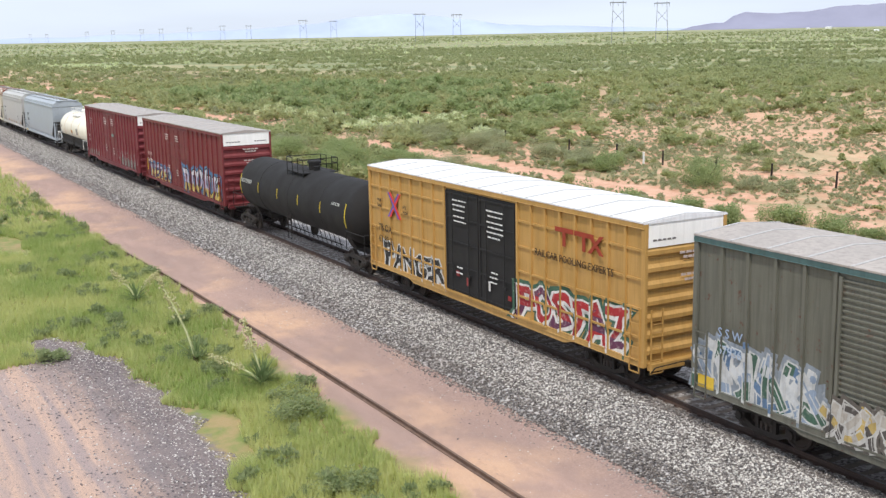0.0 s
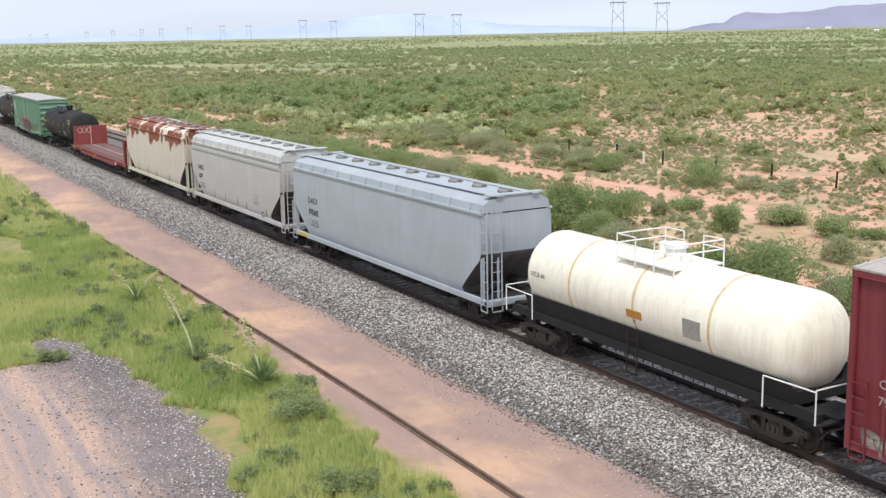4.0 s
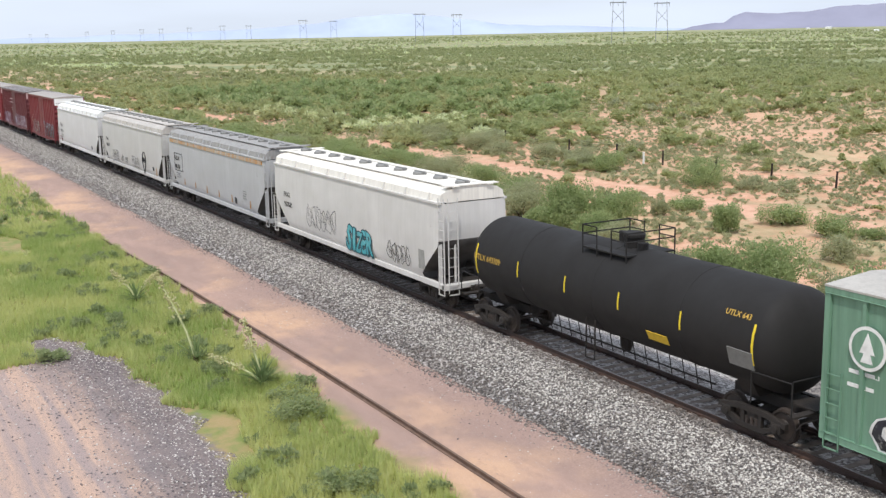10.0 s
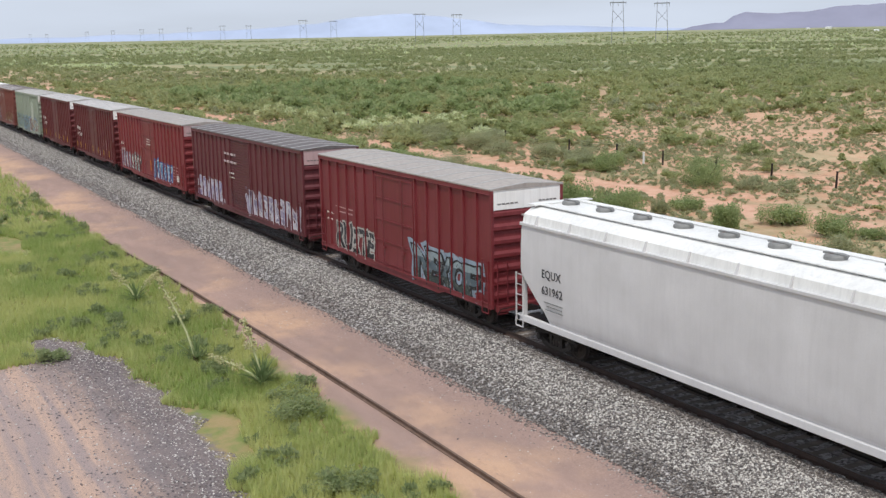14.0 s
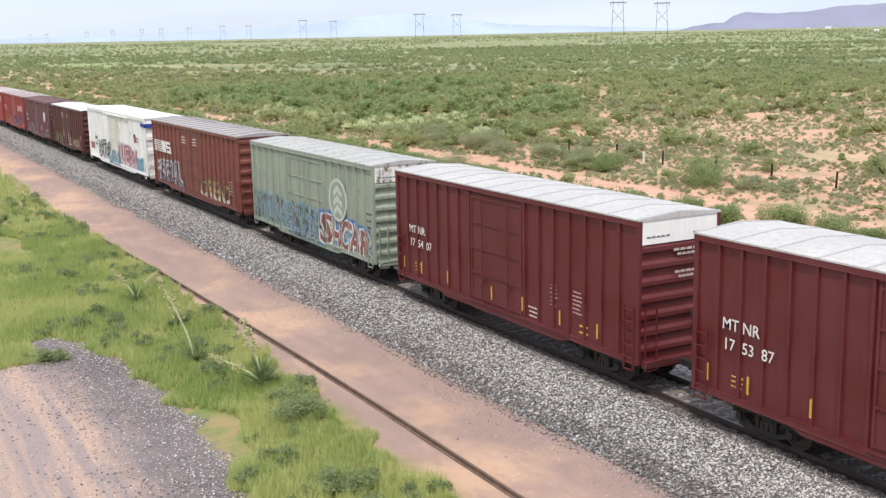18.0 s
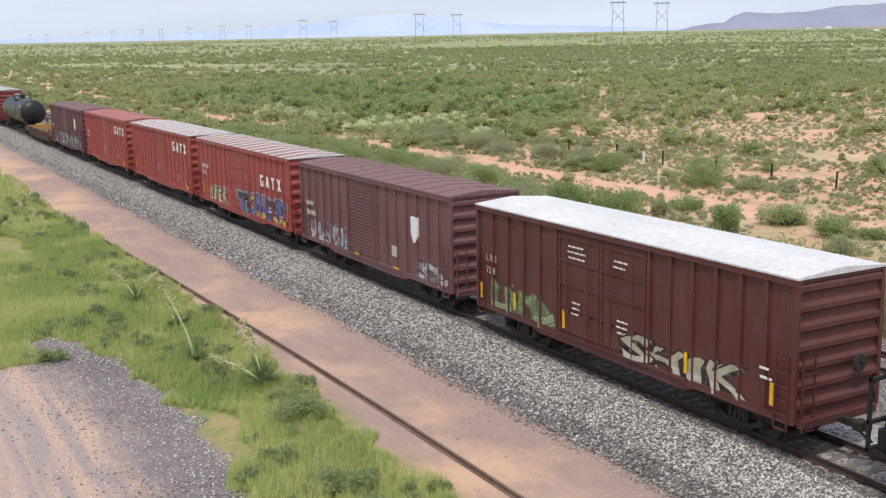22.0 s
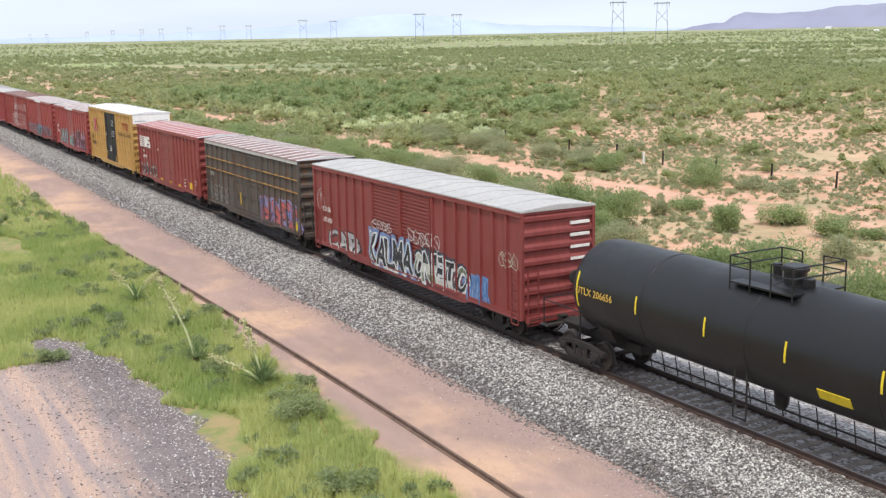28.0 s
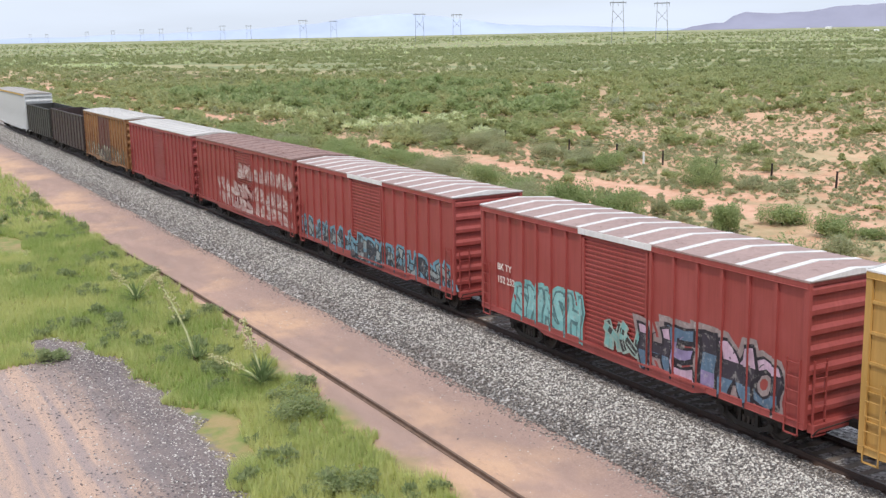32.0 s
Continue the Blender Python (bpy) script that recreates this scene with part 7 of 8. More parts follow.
car, posts = boxcar("brown boxcar with a striped white emblem and pale graffiti", 18.65, 5.2, P, paint("roof_taupe", (168, 160, 158), 0.15, 0.5), paint("seam_dark", (104, 96, 94), 0.2, 0.5), 9, ("plug", 2, -0.16, 4.7), None, None, 0, 14)
stripes_emblem(car, 9.32, 0.5, 3.13, 2.05)
write(car, 9.32, [(1.0, 2.3, 0.32, "NS", MARK), (1.0, 1.8, 0.32, "46 92", MARK)])
graffiti(car, 9.32, 1.4, 6.8, 0.98, 2.5, [(120, 126, 140), (190, 194, 204)], (34, 38, 48), 121, posts, (190, 194, 204), 6, word="SEAL")
graffiti(car, 9.32, 11.1, 17.0, 0.98, 2.2, [(214, 208, 190), (176, 156, 100), (160, 140, 84)], (64, 54, 44), 122, posts, None, 8, word="OREND")
notice(car, 9.32, [(7.4, 4.6, 1.0, 3, 0.12, MARK), (9.8, 4.6, 1.0, 3, 0.12, MARK), (16.8, 2.6, 0.7, 5, 0.12, (190, 160, 150))], 1.56)
join(car, -458.7, -440.05)

# white refrigerator car
P = paint("reefer_white", (229, 228, 225), 0.05, 0.3)
car, posts = boxcar("smooth white refrigerator car with a plug door and pink graffiti", 19.7, 5.12, P, paint("reefer_roof", (236, 236, 234), 0.02, 0.15), WHITE, 0, ("plug", 1, -0.25, 3.8), paint("reefer_door", (210, 206, 197), 0.15, 0.4), None, 0, 0, smooth_side=True, flat_roof=True, name="refrigerator_car", end_ribs=4)
# panel seams as thin grey strips, the shadow of each painted as its colour
for i in range(13):
    part("side_seam", Shape().box(-9.0 + i * 1.5, -8.985 + i * 1.5, -PANEL - 0.012, -PANEL, 1.1, 4.95), [paint("seam_shadow", (190, 190, 186))], car)
write(car, 9.85, [(2.35, 2.55, 0.36, "ARMN", MARKD), (2.35, 2.05, 0.36, "110666", MARKD), (16.65, 3.45, 0.24, "BUILDING\nAMERICA", (60, 64, 80))])
part("emblem", Shape().prism([(6.17, 3.25), (6.42, 3.05), (6.67, 3.25), (6.72, 3.6), (6.62, 3.8), (6.22, 3.8), (6.12, 3.6)], -PANEL - 0.01, -PANEL, "y", 0).box(6.12, 6.72, -PANEL - 0.016, -PANEL, 3.6, 3.74, 1), [flat_mat((176, 60, 66)), flat_mat((52, 68, 120))], car, "small red and blue shield")
part("end_stripe", Shape().box(9.8, 9.86, -1.56, 1.56, 4.45, 4.75).box(-9.86, -9.8, -1.56, 1.56, 4.45, 4.75).box(8.8, 9.86, -1.575, -1.5, 4.5, 4.75), [flat_mat((44, 66, 150))], car, "blue band")
graffiti(car, 9.85, 3.6, 8.0, 1.05, 2.6, [(206, 206, 200), (176, 180, 176)], (40, 42, 44), 131, posts, None, 5, thick=0.24, word="BETES")
graffiti(car, 9.85, 11.0, 11.9, 3.5, 4.6, [(206, 206, 200)], (60, 62, 66), 135, posts, None, 1, thick=0.12)
part("door_hood", Shape().box(-2.3, 4.9, -1.62, -1.5, 4.88, 4.96), [WHITE], car)
for k, x in enumerate((1.6, 1.75, 2.3, 2.5, 3.1, 4.1, 4.7)):
    part("rust_streak", Shape().box(x, x + 0.05, -PANEL - 0.008, -PANEL, 4.72 - 0.12 * (k % 3), 4.88), [flat_mat((132, 84, 60))], car)
graffiti(car, 9.85, 7.9, 11.5, 0.98, 1.85, [(120, 176, 200), (150, 196, 212), (190, 190, 180)], (70, 110, 130), 132, posts, (128, 180, 200), 5, thick=0.26, field=True)
graffiti(car, 9.85, 11.5, 16.6, 0.98, 2.6, [(226, 196, 200), (218, 160, 168)], (134, 44, 62), 133, posts, (206, 190, 200), 5, thick=0.28, word="LEAN")
graffiti(car, 9.85, 16.4, 18.9, 0.98, 1.95, [(120, 190, 220), (170, 214, 226)], (60, 110, 140), 134, (), (124, 184, 210), 4, thick=0.26, field=True)
notice(car, 9.85, [(8.4, 4.4, 0.8, 2, 0.08, (120, 120, 118)), (17.3, 1.8, 0.5, 3, 0.12, (90, 92, 96))])
patches(car, 9.85, [(0.3, 1.6, 1.5, 0.55, (150, 100, 92)), (14.9, 3.6, 0.1, 0.3, (70, 70, 70))], PANEL)
rack = Shape()
for y in (-1.4, -0.75, -0.1):
    rack.box(-10.6, -10.52, y, y + 0.08, 0.95, 2.7)
for z in (0.95, 1.6, 2.62):
    rack.box(-10.6, -10.5, -1.4, 0.0, z, z + 0.08)
part("equipment_rack", rack.box(-10.5, -9.9, -1.3, 1.3, 0.85, 0.97).box(-10.45, -9.95, -1.2, -0.2, 0.97, 1.5, 0, 0.03), [BLACK], car, "black equipment rack")
join(car, -480.6, -460.9)

P = paint("car_lrs_brown", (84, 40, 36), 0.12, 0.5)
car, posts = boxcar("dark brown smooth boxcar with double doors and a chalky white roof", 15.2, 4.62, P, paint("roof_chalk", (206, 204, 204), 0.1, 0.5), SEAM_WHITE, 7, ("plug", 2, -0.28, 4.4), None, None, 0, 0)
graffiti(car, 7.6, 1.2, 4.6, 1.0, 2.0, [(130, 150, 90), (150, 168, 110), (110, 120, 84)], (90, 104, 70), 141, posts, None, 4, thick=0.3)
graffiti(car, 7.6, 8.6, 13.4, 1.0, 1.9, [(208, 202, 186), (182, 174, 146)], (50, 38, 32), 142, posts, None, 5, thick=0.24, word="SHIK")
write(car, 7.6, [(0.7, 2.7, 0.34, "L R S", (176, 156, 150)), (0.7, 2.25, 0.34, "72 8", (176, 156, 150))])
notice(car, 7.6, [(5.7, 4.1, 1.0, 3, 0.12, MARK), (8.0, 4.0, 0.8, 2, 0.12, MARK), (5.9, 2.3, 0.5, 3, 0.12, MARK), (8.2, 2.2, 0.6, 3, 0.12, MARK), (14.0, 2.3, 0.5, 2, 0.16, MARK)], 1.58)
patches(car, 7.6, [(x, 1.25, 0.12, 0.6, (224, 172, 30)) for x in (0.3, 2.5, 5.4, 8.8, 11.2, 14.4)])
join(car, -498.6, -483.4)

P = paint("car_plum", (106, 70, 72), 0.25, 0.6)
PLUMROOF = paint("roof_plum", (118, 86, 86), 0.35, 0.7, 0.7)
car, posts = boxcar("faded plum boxcar with a corrugated door and a white patch", 15.15, 4.62, P, PLUMROOF, PLUMROOF, 7, ("corr", 1, -0.5, 2.9), None, None, 0, 13)
graffiti(car, 7.57, 0.9, 5.4, 0.95, 2.0, [(190, 170, 176), (150, 180, 196), (170, 84, 90), (206, 200, 200)], (90, 70, 80), 151, posts, None, 7)
graffiti(car, 7.57, 12.3, 14.6, 1.0, 1.8, [(200, 196, 196), (140, 120, 124)], (70, 60, 66), 152, posts, None, 3)
write(car, 7.57, [(0.8, 2.65, 0.34, "SM W", MARK), (0.8, 2.2, 0.34, "536 096", MARK)])
part("patch", Shape().prism([(4.3, 3.5), (4.85, 3.5), (4.85, 2.75), (4.7, 2.5), (4.5, 2.45), (4.3, 2.8)], -POST - 0.008, -PANEL, "y"), [flat_mat(PALE)], car, "white shield-shaped patch")
patches(car, 7.57, [(6.3, 1.0, 0.5, 0.16, (214, 172, 44)), (10.2, 1.0, 0.5, 0.16, (214, 172, 44)), (10.1, 1.6, 0.45, 0.45, (180, 176, 170))])
join(car, -515.6, -500.45)

# three red boxcars with white block letters
GRED = paint("car_brick_red", (148, 66, 61), 0.08, 0.4)


def block_letters(car, half, x, z):
    """Four tall white blocks standing for a company name."""
    y0, y1 = -POST - 0.012, -POST
    for k in range(4):
        s = Shape()
        a = x - half + k * 0.85
        if k == 0:
            s.box(a, a + 0.14, y0, y1, z, z + 0.62).box(a + 0.14, a + 0.45, y0, y1, z + 0.49, z + 0.62).box(a + 0.14, a + 0.45, y0, y1, z, z + 0.13).box(a + 0.32, a + 0.45, y0, y1, z + 0.13, z + 0.32)
        elif k == 1:
            s.prism([(a, z), (a + 0.13, z), (a + 0.17, z + 0.15), (a + 0.31, z + 0.15), (a + 0.35, z), (a + 0.48, z), (a + 0.32, z + 0.62), (a + 0.16, z + 0.62)], y0, y1, "y")
        elif k == 2:
            s.box(a, a + 0.46, y0, y1, z + 0.48, z + 0.62).box(a + 0.16, a + 0.3, y0, y1, z, z + 0.48)
        else:
            s.prism([(a, z), (a + 0.15, z), (a + 0.5, z + 0.62), (a + 0.35, z + 0.62)], y0, y1, "y").prism([(a + 0.35, z), (a + 0.5, z), (a + 0.15, z + 0.62), (a, z + 0.62)], y0 - 0.004, y1, "y")
        part("block_letter", s, [flat_mat((232, 230, 226))], car)


STRIPE_ROOF = paint("roof_rust_grey", (148, 112, 106), 0.4, 0.5, 0.7)
WORN_ROOF = paint("roof_worn_grey", (192, 180, 178), 1.0, 0.7, 0.7, (122, 78, 74))
RED_ROOF = paint("roof_red", (158, 84, 80), 0.3, 0.5, 0.7)
for rear, front, roof, seam, num, tags in ((-532.7, -517.05, STRIPE_ROOF, SEAM_WHITE, "WR WK\n23 62", True), (-549.7, -534.4, WORN_ROOF, SEAM_WHITE, "", False), (-566.75, -551.75, RED_ROOF, paint("seam_pink", (188, 150, 146), 0.3, 0.6), "LRS\n31 38", False)):
    n = front - rear
    car, posts = boxcar("brick-red boxcar with white block letters" + (" and two graffiti pieces" if tags else ", roof worn to bare metal" if roof is WORN_ROOF else " and a red roof"), n, 4.62, GRED, roof, seam, 7, ("corr" if roof is WORN_ROOF else "plug", 1, 7.8 - n / 2, 3.1), None, None, 0, 13)
    block_letters(car, n / 2, 11.4, 2.85 if tags else 3.4)
    if num:
        write(car, n / 2, [(0.9, 2.9, 0.36, num, MARK)])
    if tags:
        graffiti(car, n / 2, 2.2, 5.3, 1.0, 1.9, [(222, 214, 180), (212, 206, 160)], (44, 46, 44), 161, posts, (196, 178, 160), 4, thick=0.26, word="SNEK")
        graffiti(car, n / 2, 7.9, 14.5, 0.95, 2.2, [(60, 56, 60), (206, 190, 90), (60, 96, 180), (80, 120, 200)], (40, 40, 60), 162, posts, (150, 150, 170), 6, word="TONES")
    notice(car, n / 2, [(7.0, 2.2, 0.9, 3, 0.1, (206, 170, 160)), (n * 0.8, 1.9, 0.4, 2, 0.14, MARK), (n * 0.9, 1.6, 0.5, 2, 0.12, (206, 170, 160))], 1.545)
    patches(car, n / 2, [(0.95, 1.4, 0.09, 0.7, (214, 172, 44)), (n * 0.72, 1.0, 0.4, 0.14, (214, 172, 44)), (n * 0.93, 1.1, 0.4, 0.22, (214, 172, 44))])
    join(car, rear, front)

P = paint("car_dark_plum", (96, 59, 64), 0.25, 0.5)
car, posts = boxcar("dark plum boxcar with a white patch and pastel graffiti", 15.6, 4.62, P, paint("roof_dark_plum", (112, 78, 82), 0.4, 0.6, 0.7), paint("seam_plum", (146, 118, 120), 0.2, 0.5), 7, ("corr", 1, -0.6, 2.9), None, None, 0, 13)
graffiti(car, 7.8, 1.8, 7.6, 0.95, 2.2, [(170, 170, 176), (84, 60, 68), (206, 206, 206)], (50, 44, 50), 171, posts, None, 9)
graffiti(car, 7.8, 7.6, 14.2, 0.95, 2.0, [(130, 190, 176), (206, 206, 200), (100, 150, 140), (190, 190, 100)], (70, 60, 66), 172, posts, (120, 100, 110), 8)
part("patch", Shape().prism([(4.1, 3.7), (4.65, 3.7), (4.65, 2.95), (4.5, 2.7), (4.3, 2.65), (4.1, 3.0)], -POST - 0.008, -PANEL, "y"), [flat_mat(PALE)], car, "white shield-shaped patch")
write(car, 7.8, [(0.8, 2.5, 0.32, "SM W\n535", MARK)])
join(car, -583.9, -568.3)

# low well car
WELLB = paint("well_brown", (84, 62, 50), 0.6, 0.8)
WELLY = paint("well_yellow", (172, 132, 74), 0.15, 0.5)
car = thing("well_car", "empty low well car, brown outside and yellow inside", "well car", "freight cars of the train")
h = 8.5
for sy in (-1, 1):
    part("side_wall", Shape().prism([(-h + 2.6, 0.5), (h - 2.6, 0.5), (h - 1.9, 1.0), (h - 1.9, 1.4), (-h + 1.9, 1.4), (-h + 1.9, 1.0)], *sorted((sy * 1.38, sy * 1.46)), "y"), [WELLB], car)
    part("inner_face", Shape().box(-h + 2.2, h - 2.2, *sorted((sy * 1.35, sy * 1.38)), 0.55, 1.38), [WELLY], car, "yellow inner face")
    part("top_chord", Shape().box(-h + 1.7, h - 1.7, *sorted((sy * 1.33, sy * 1.55)), 1.4, 1.5, 0, 0.015), [WELLB], car)
    rib = shared(("wellrib",), lambda: Shape().box(-0.06, 0.06, -0.05, 0.05, 0.55, 1.4).mesh("side_post", [WELLB]))
    for i in range(13):
        part("side_post", rib, None, car, at=(-h + 2.6 + (2 * h - 5.2) * i / 12, sy * 1.5, 0))
part("floor", Shape().box(-h + 2.3, h - 2.3, -1.38, 1.38, 0.45, 0.52), [WELLB], car)
for sx in (-1, 1):
    part("end_platform", Shape().box(*sorted((sx * (h - 2.2), sx * h)), -1.4, 1.4, 1.12, 1.24, 0, 0.02), [WELLB], car)
    part("bulkhead", Shape().box(*sorted((sx * (h - 2.3), sx * (h - 2.2))), -1.38, 1.38, 0.5, 1.5), [WELLY], car)
    part("end_sill", Shape().box(*sorted((sx * (h - 0.15), sx * h)), -1.45, 1.45, 0.9, 1.25, 0, 0.02), [WELLB], car)
    part("hand_brake", Shape().tube((sx * (h - 0.6), 0.9, 1.2), (sx * (h - 0.6), 0.9, 1.95), 0.05, 6).box(*sorted((sx * (h - 0.75), sx * (h - 0.5))), 0.72, 1.05, 1.7, 2.0, 0, 0.03), [WELLB], car)
    part("air_reservoir", Shape().lathe([(-0.75, 0.05), (-0.7, 0.17), (0.1, 0.17), (0.15, 0.05)], 12, "y", 0, (sx * (h - 1.5), 0.2, 1.42)), [WELLY], car, "yellow air tank")
    part("brake_gear", Shape().box(*sorted((sx * (h - 1.25), sx * (h - 0.85))), -0.9, 0.5, 1.24, 1.42, 0, 0.03).pipe([(sx * (h - 0.4), -1.2, 1.3), (sx * (h - 1.2), -1.0, 1.34), (sx * (h - 2.1), -1.1, 1.3)], 0.04, 6), [GRIME], car)
    part("grab_iron", Shape().pipe([(sx * (h - 0.1), -1.4, 1.2), (sx * (h - 0.1), -1.4, 1.75), (sx * (h - 0.6), -1.4, 1.75), (sx * (h - 0.6), -1.4, 1.2)], 0.025, 6), [WELLB], car)
    truck(car, sx * (h - 1.35))
patches(car, h, [(1.4, 1.05, 0.5, 0.13, (222, 160, 40)), (5.0, 1.25, 0.6, 0.1, (222, 160, 40)), (10.5, 1.25, 0.6, 0.1, (222, 160, 40))], 1.47)
couplers(car, h)
join(car, -602.0, -585.0)

car = tank_car("glossy black tank car with yellow reflectors and yellow marks", 18.8, 16.2, paint("tank_gloss_black", (17, 17, 18), 0.02, 0.2, 0.4, chalk=0.04), 1.5, None, 2.6)
tank_writing(car, 1.5, [(-7.3, 2.55, 0.32, "UTLX 206656", GOLD), (6.0, 3.25, 0.22, "UTLX 2066", GOLD)], 2.6)
tank_plates(car, 1.5, [(2.4, 1.75, 1.0, 0.3, (214, 190, 40)), (5.6, 1.9, 1.1, 0.5, (110, 110, 110))], 2.6)
join(car, -621.8, -603.0)

P = paint("car_coer_red", (124, 52, 48), 0.12, 0.45)
car, posts = boxcar("red-brown boxcar with corrugated double doors and a wall of graffiti", 18.25, 4.68, P, paint("roof_dull_grey", (176, 173, 170), 0.1, 0.5, 0.6), SEAM_GREY, 9, ("corr", 2, 0.0, 5.3), None, None, 0, 13)
graffiti(car, 9.12, 1.6, 4.9, 0.98, 1.95, [(206, 206, 204), (170, 166, 166)], (60, 50, 52), 181, posts, None, 5, word="CAB")
graffiti(car, 9.12, 6.2, 10.3, 0.98, 2.3, [(30, 30, 34), (40, 42, 50)], (216, 218, 216), 182, posts, (110, 140, 190), 5, word="KALMA")
graffiti(car, 9.12, 10.4, 14.4, 0.98, 2.2, [(196, 196, 180), (40, 42, 50), (30, 30, 34), (120, 130, 100)], (216, 218, 216), 188, posts, (60, 66, 80), 5, word="ONETO")
graffiti(car, 9.12, 14.3, 15.8, 0.98, 1.9, [(84, 130, 190), (110, 150, 206)], (70, 110, 170), 183, posts, (90, 136, 194), 3)
graffiti(car, 9.12, 6.6, 8.4, 2.55, 2.95, [(214, 196, 190)], (216, 206, 202), 184, posts, None, 4, PANEL, 0.12)
graffiti(car, 9.12, 9.9, 12.4, 2.4, 3.0, [(214, 196, 190)], (216, 206, 202), 185, posts, None, 5, PANEL, 0.12)
graffiti(car, 9.12, 0.3, 1.2, 2.6, 3.7, [(214, 196, 190)], (216, 206, 202), 186, posts, None, 1, PANEL, 0.12)
graffiti(car, 9.12, 16.7, 17.9, 2.6, 3.2, [(214, 196, 190)], (190, 186, 160), 187, posts, None, 3, PANEL, 0.12)
write(car, 9.12, [(1.1, 2.6, 0.32, "CO ER", MARK), (1.1, 2.1, 0.32, "173 653", MARK)])
s = Shape()
for k in range(4):
    s.box(9.06, 9.13, 0.5, 1.3, 4.2 - k * 0.42 - 0.1, 4.2 - k * 0.42)
part("stencil", s, [flat_mat(MARK)], car)
join(car, -641.0, -622.75)

P = paint("car_soot_grey", (78, 73, 68), 0.7, 1.0, 0.7, (96, 66, 46))
car, posts = boxcar("sooty grey boxcar with orange rails, rusty roof and red-violet graffiti", 15.25, 4.64, P, ROOF_BROWN, SEAM_WHITE, 7, ("plug", 2, -0.13, 4.75), None, None, 0, 14, chord=paint("chord_pale", (176, 172, 168), 0.2, 0.5))
for z in (3.0, 3.65):
    part("side_rail", Shape().box(-7.5, 7.5, -POST - 0.012, -PANEL, z, z + 0.035), [paint("orange_stripe", (172, 128, 66), 0.4, 0.8)], car, "orange rail")
graffiti(car, 7.62, 0.5, 4.2, 1.0, 2.1, [(150, 150, 150), (80, 96, 140), (170, 170, 166)], (160, 160, 156), 191, posts, None, 5, thick=0.16)
graffiti(car, 7.62, 9.9, 15.0, 0.95, 2.3, [(128, 126, 190), (206, 92, 92), (214, 90, 84)], (70, 50, 70), 192, posts, (150, 140, 190), 6, thick=0.24, field=True)
write(car, 7.62, [(0.8, 2.6, 0.34, "TO E", (170, 168, 164))])
patches(car, 7.62, [(6.3, 1.4, 0.1, 0.7, (206, 172, 60)), (14.7, 1.1, 0.3, 0.45, (214, 180, 40))])
join(car, -658.2, -642.95)

P = paint("car_ns_red", (130, 55, 50), 0.12, 0.45)
car, posts = boxcar("red boxcar with a striped white emblem and white roof seams", 15.25, 4.62, P, RED_ROOF, SEAM_WHITE, 8, ("plug", 1, 0.1, 3.4), None, None, 0, 13)
stripes_emblem(car, 7.62, 0.66, 3.1, 1.42)
graffiti(car, 7.62, 0.7, 4.6, 0.95, 2.0, [(206, 200, 190), (90, 88, 90), (170, 160, 150)], (60, 56, 56), 201, posts, None, 6, word="ENS")
write(car, 7.62, [(1.4, 2.7, 0.32, "NS", MARK), (1.4, 2.3, 0.32, "407 595", MARK)])
patches(car, 7.62, [(6.0, 1.1, 0.5, 0.12, (214, 172, 44)), (8.2, 1.1, 0.5, 0.12, (214, 172, 44)), (10.4, 1.1, 0.5, 0.12, (214, 172, 44)), (13.0, 1.2, 0.6, 0.4, (214, 172, 44))])
notice(car, 7.62, [(5.4, 3.3, 0.5, 1, 0.16, MARK), (11.8, 1.8, 0.5, 3, 0.14, MARK), (14.3, 1.9, 0.4, 2, 0.14, MARK)], 1.56)
join(car, -675.0, -659.75)

car, posts = boxcar("yellow boxcar with one black door and a bright white roof", 15.3, 5.22, YEL, ROOF_WHITE, SEAM_GREY, 7, ("plug", 1, 0.28, 3.7), YBLACK, BAND_WHITE, 5, 10)
yellow_marks(car, 7.65, posts, (0.7, "FB OX", "50 88 64"))
write(car, 7.65, [(10.7, 3.4, 0.32, "RAILCAR POOLING EXPERTS", (70, 52, 30))], POST)
block_emblem(car, 4.5, 3.9, 0.74, 0.55)
patches(car, 7.65, [(7.9, 1.9, 0.16, 0.26, (206, 204, 200)), (8.6, 2.0, 0.2, 0.16, (140, 40, 40)), (9.5, 1.2, 0.12, 0.4, (190, 150, 60)), (6.5, 1.5, 0.1, 0.4, (190, 150, 60))], 1.575)
notice(car, 7.65, [(8.5, 4.5, 0.9, 4, 0.09, PALE), (8.5, 3.65, 0.9, 4, 0.09, PALE), (7.5, 2.4, 0.8, 3, 0.12, PALE), (6.4, 3.4, 0.4, 2, 0.1, PALE)], 1.58)
join(car, -692.0, -676.7)

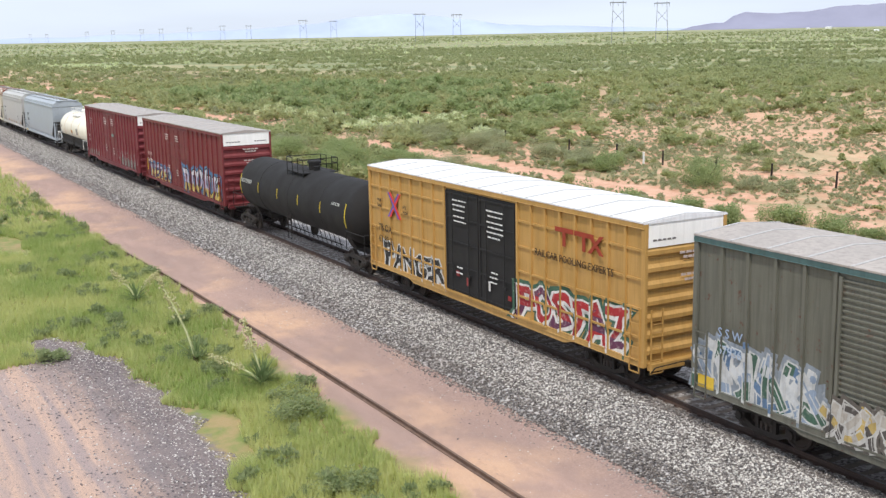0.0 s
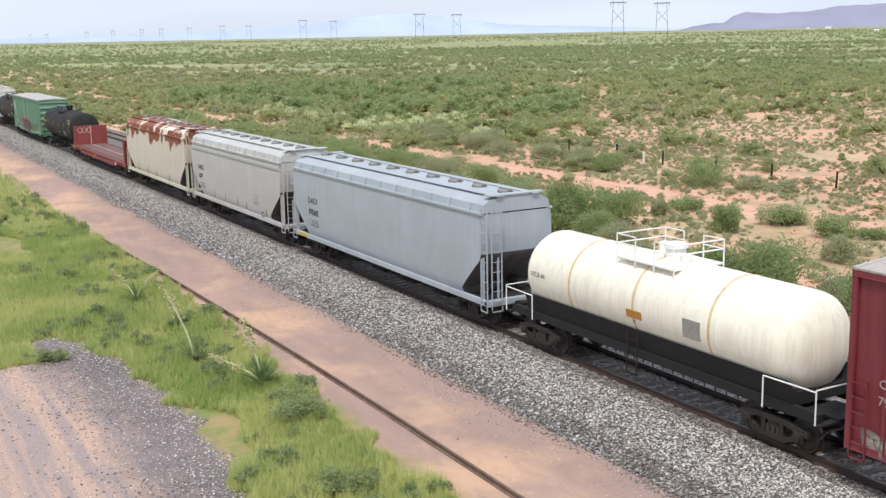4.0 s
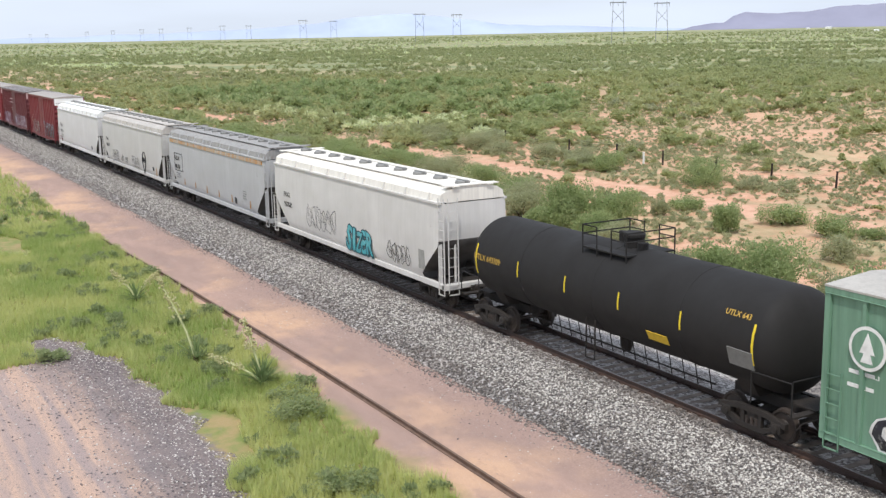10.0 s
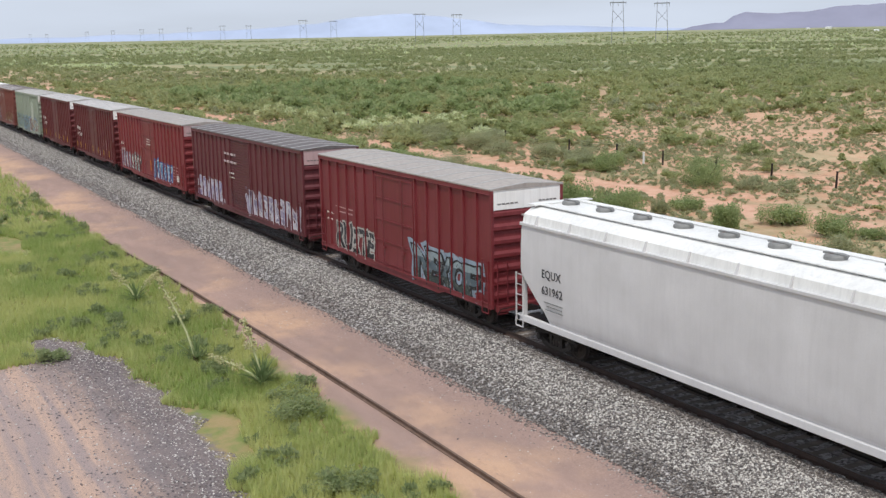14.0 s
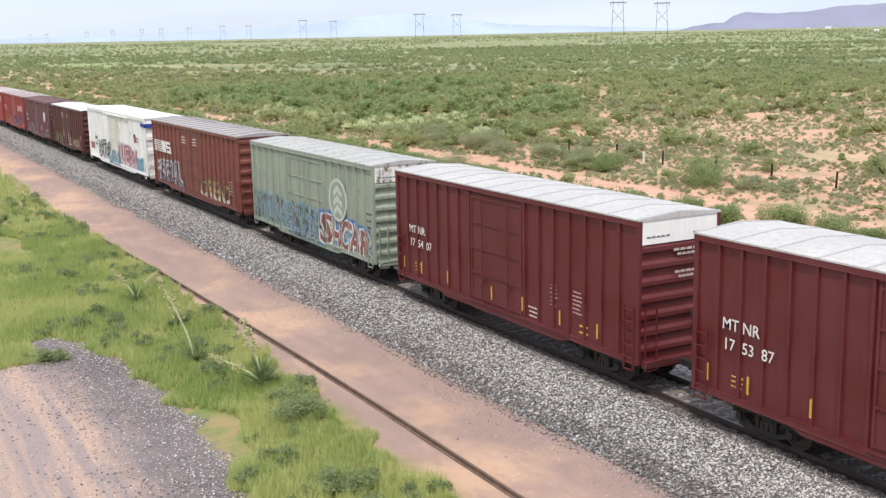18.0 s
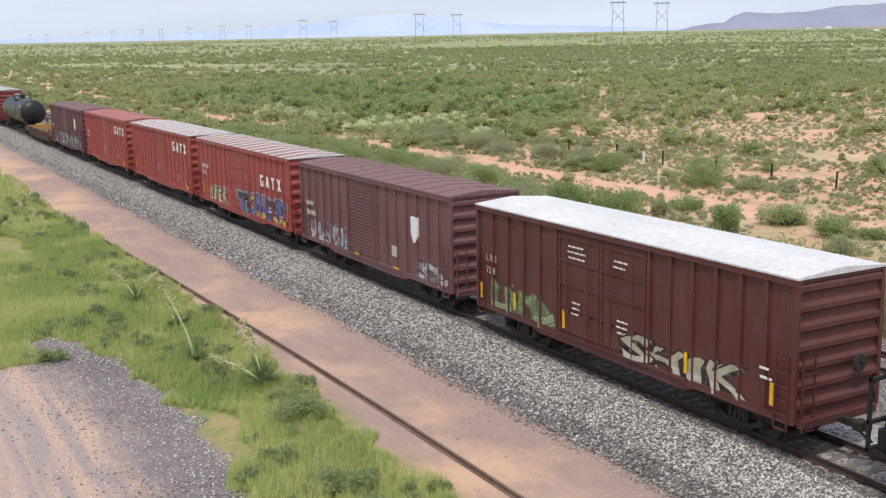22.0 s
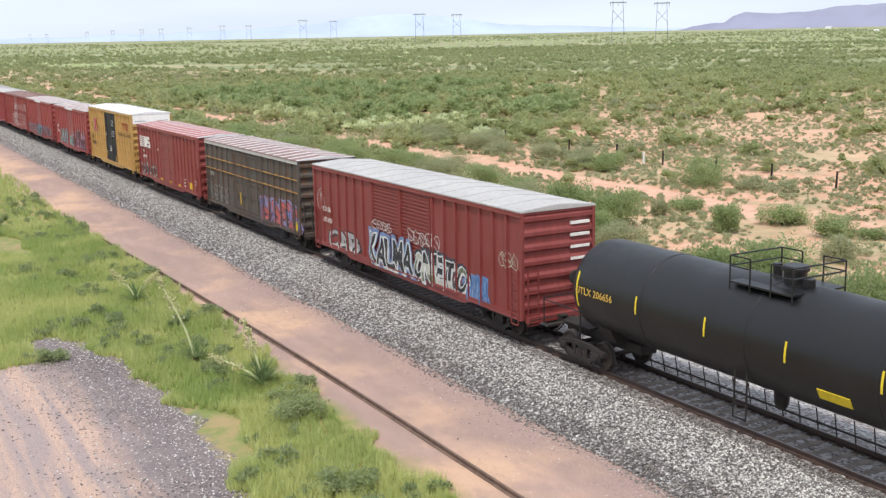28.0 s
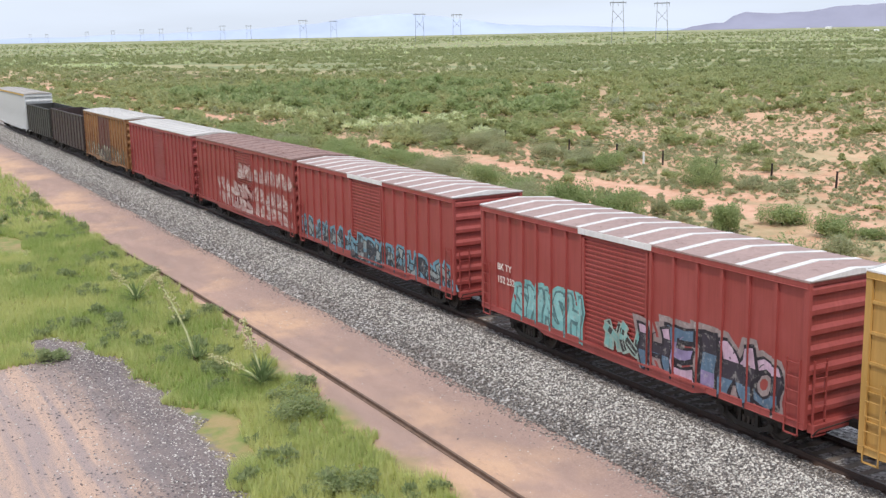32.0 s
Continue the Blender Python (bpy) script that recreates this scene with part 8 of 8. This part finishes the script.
BKTY = paint("car_bkty_red", (145, 63, 59), 0.08, 0.4)
for k, (rear, front) in enumerate(((-708.8, -693.6), (-726.4, -710.8))):
    n = front - rear
    car, posts = boxcar("red boxcar with a striped roof and " + ("teal and violet graffiti" if k == 0 else "a long blue graffiti mural"), n, 4.62, BKTY, paint("roof_taupe_rust", (158, 134, 130), 0.3, 0.5, 0.7), SEAM_WHITE, 7, ("corr", 1, 0.07, 3.15), None, None, 0, 13)
    part("roof_patch", Shape().box(-1.7, 1.8, -1.59, -1.45, 4.47, 4.655, 0, 0.01), [SEAM_WHITE], car, "pale strip over the door")
    if k == 0:
        graffiti(car, n / 2, 2.2, 6.0, 0.98, 2.3, [(120, 190, 192), (140, 204, 204)], (86, 130, 134), 211, posts, (120, 190, 190), 4, thick=0.26, word="SMASH", field=True)
        graffiti(car, n / 2, 7.4, 8.8, 1.2, 2.1, [(120, 180, 176), (60, 60, 60)], (160, 180, 170), 212, posts, None, 2)
        graffiti(car, n / 2, 9.1, 14.4, 0.98, 2.55, [(206, 170, 196), (150, 132, 180), (90, 120, 150), (60, 52, 66)], (40, 34, 46), 213, posts, (160, 140, 140), 6, thick=0.26, word="HEIMO")
        write(car, n / 2, [(1.1, 2.5, 0.34, "BK TY", MARK), (1.1, 2.05, 0.34, "152 232", MARK)])
    else:
        graffiti(car, n / 2, 0.4, 15.2, 0.95, 1.9, [(60, 66, 76), (150, 160, 160), (90, 84, 90), (104, 150, 170)], (44, 48, 58), 221, posts, (104, 158, 182), 16, thick=0.22, field=True)
    join(car, rear, front)

P = paint("car_old_red", (139, 59, 54), 0.3, 0.5)
car, posts = boxcar("old red boxcar covered with rows of faded white lettering", 16.4, 4.66, P, ROOF_BROWN, ROOF_BROWN, 8, ("corr", 1, 0.5, 3.0), None, None, 0, 13)
for z, k in ((3.0, 231), (1.9, 232), (1.05, 233)):
    graffiti(car, 8.2, 8.0 if z > 2.5 else 4.0, 15.8, z, z + 0.75, [(206, 180, 174), (190, 150, 146)], (176, 110, 104), k, posts, None, 9, thick=0.2)
join(car, -743.4, -727.0)
car, posts = boxcar("plain bright red boxcar", 16.2, 4.66, paint("car_bright_red", (138, 56, 55), 0.08, 0.45), ROOF_LIGHT, SEAM_GREY, 8, ("corr", 1, 0.0, 3.0), None, None, 0, 13)
join(car, -760.8, -744.6)
P = paint("car_ochre", (140, 98, 58), 0.7, 0.9)
car, posts = boxcar("ochre boxcar with dark stained panels", 15.6, 4.75, P, ROOF_LIGHT, SEAM_GREY, 7, ("plug", 2, 0.0, 4.2), paint("dark_door", (96, 52, 44), 0.4, 0.7), None, 0, 13)
graffiti(car, 7.8, 0.8, 14.8, 0.95, 2.2, [(120, 104, 80), (176, 170, 150), (90, 80, 66)], (60, 54, 46), 241, posts, None, 14)
join(car, -777.7, -762.1)


def gondola(label, L, E, body):
    """A high-sided open hopper for coal: posts, sloped ends, empty inside."""
    car = thing("open_hopper", label, "hopper car", "freight cars of the train")
    h = L / 2
    for sy in (-1, 1):
        part("side_wall", Shape().box(-h + 0.1, h - 0.1, *sorted((sy * 1.42, sy * 1.48)), 1.0, E), [body], car)
        part("top_chord", Shape().box(-h + 0.05, h - 0.05, *sorted((sy * 1.4, sy * 1.55)), E - 0.08, E + 0.04, 0, 0.01), [body], car)
        rib = shared(("gon", E, body.name), lambda: Shape().box(-0.06, 0.06, -0.04, 0.04, 1.0, E).mesh("side_post", [body]))
        for i in range(12):
            part("side_post", rib, None, car, at=(-h + 0.3 + (L - 0.6) * i / 11, sy * 1.51, 0))
    for sx in (-1, 1):
        part("end_wall", Shape().box(*sorted((sx * (h - 0.14), sx * (h - 0.06))), -1.42, 1.42, 1.9, E), [body], car)
        part("slope_sheet", Shape().prism([(sx * (h - 0.12), 2.2), (sx * (h - 3.0), 1.0), (sx * (h - 3.0), 0.92), (sx * (h - 0.12), 2.1)], -1.42, 1.42, "y"), [body], car)
        truck(car, sx * (h - 1.75))
    part("floor", Shape().box(-h + 3.0, h - 3.0, -1.42, 1.42, 0.9, 1.0), [body], car)
    part("center_sill", Shape().box(-h, h, -0.33, 0.33, 0.66, 0.9), [GRIME], car)
    couplers(car, h)
    return car


join(gondola("dark brown open hopper, empty", 15.9, 4.15, paint("coal_brown", (54, 40, 40), 0.3, 0.5)), -794.5, -778.6)
join(gondola("black open hopper, empty", 14.5, 3.95, paint("coal_black", (48, 47, 44), 0.2, 0.5)), -810.0, -795.5)
SILVER = paint("rack_silver", (186, 188, 190), 0.06, 0.4)
car, posts = boxcar("long silver covered car with a yellow roof edge at the tail", 23.0, 5.0, SILVER, ROOF_GREY, SEAM_GREY, 11, ("plug", 1, 0.0, 0.0), None, None, 0, 16, chord=paint("edge_yellow", (200, 160, 70)), name="covered_car")
join(car, -834.0, -811.0)


def motions():
    """The whole train rolls past at about 21 m/s, slowing slightly towards the end."""
    pace = [21.15, 21.12, 21.1, 21.3, 20.7]
    way, s = [(0, 0.0)], 0.0
    for t in range(32):
        v0, v1 = pace[t // 8], pace[t // 8 + 1]
        s += v0 + (v1 - v0) * (t % 8 + 0.5) / 8
        way.append((t + 1, s))
    for ob, x in TRAIN:
        walk(ob, [(t, pose(x + s, 0, 0)) for t, s in way])


motions()
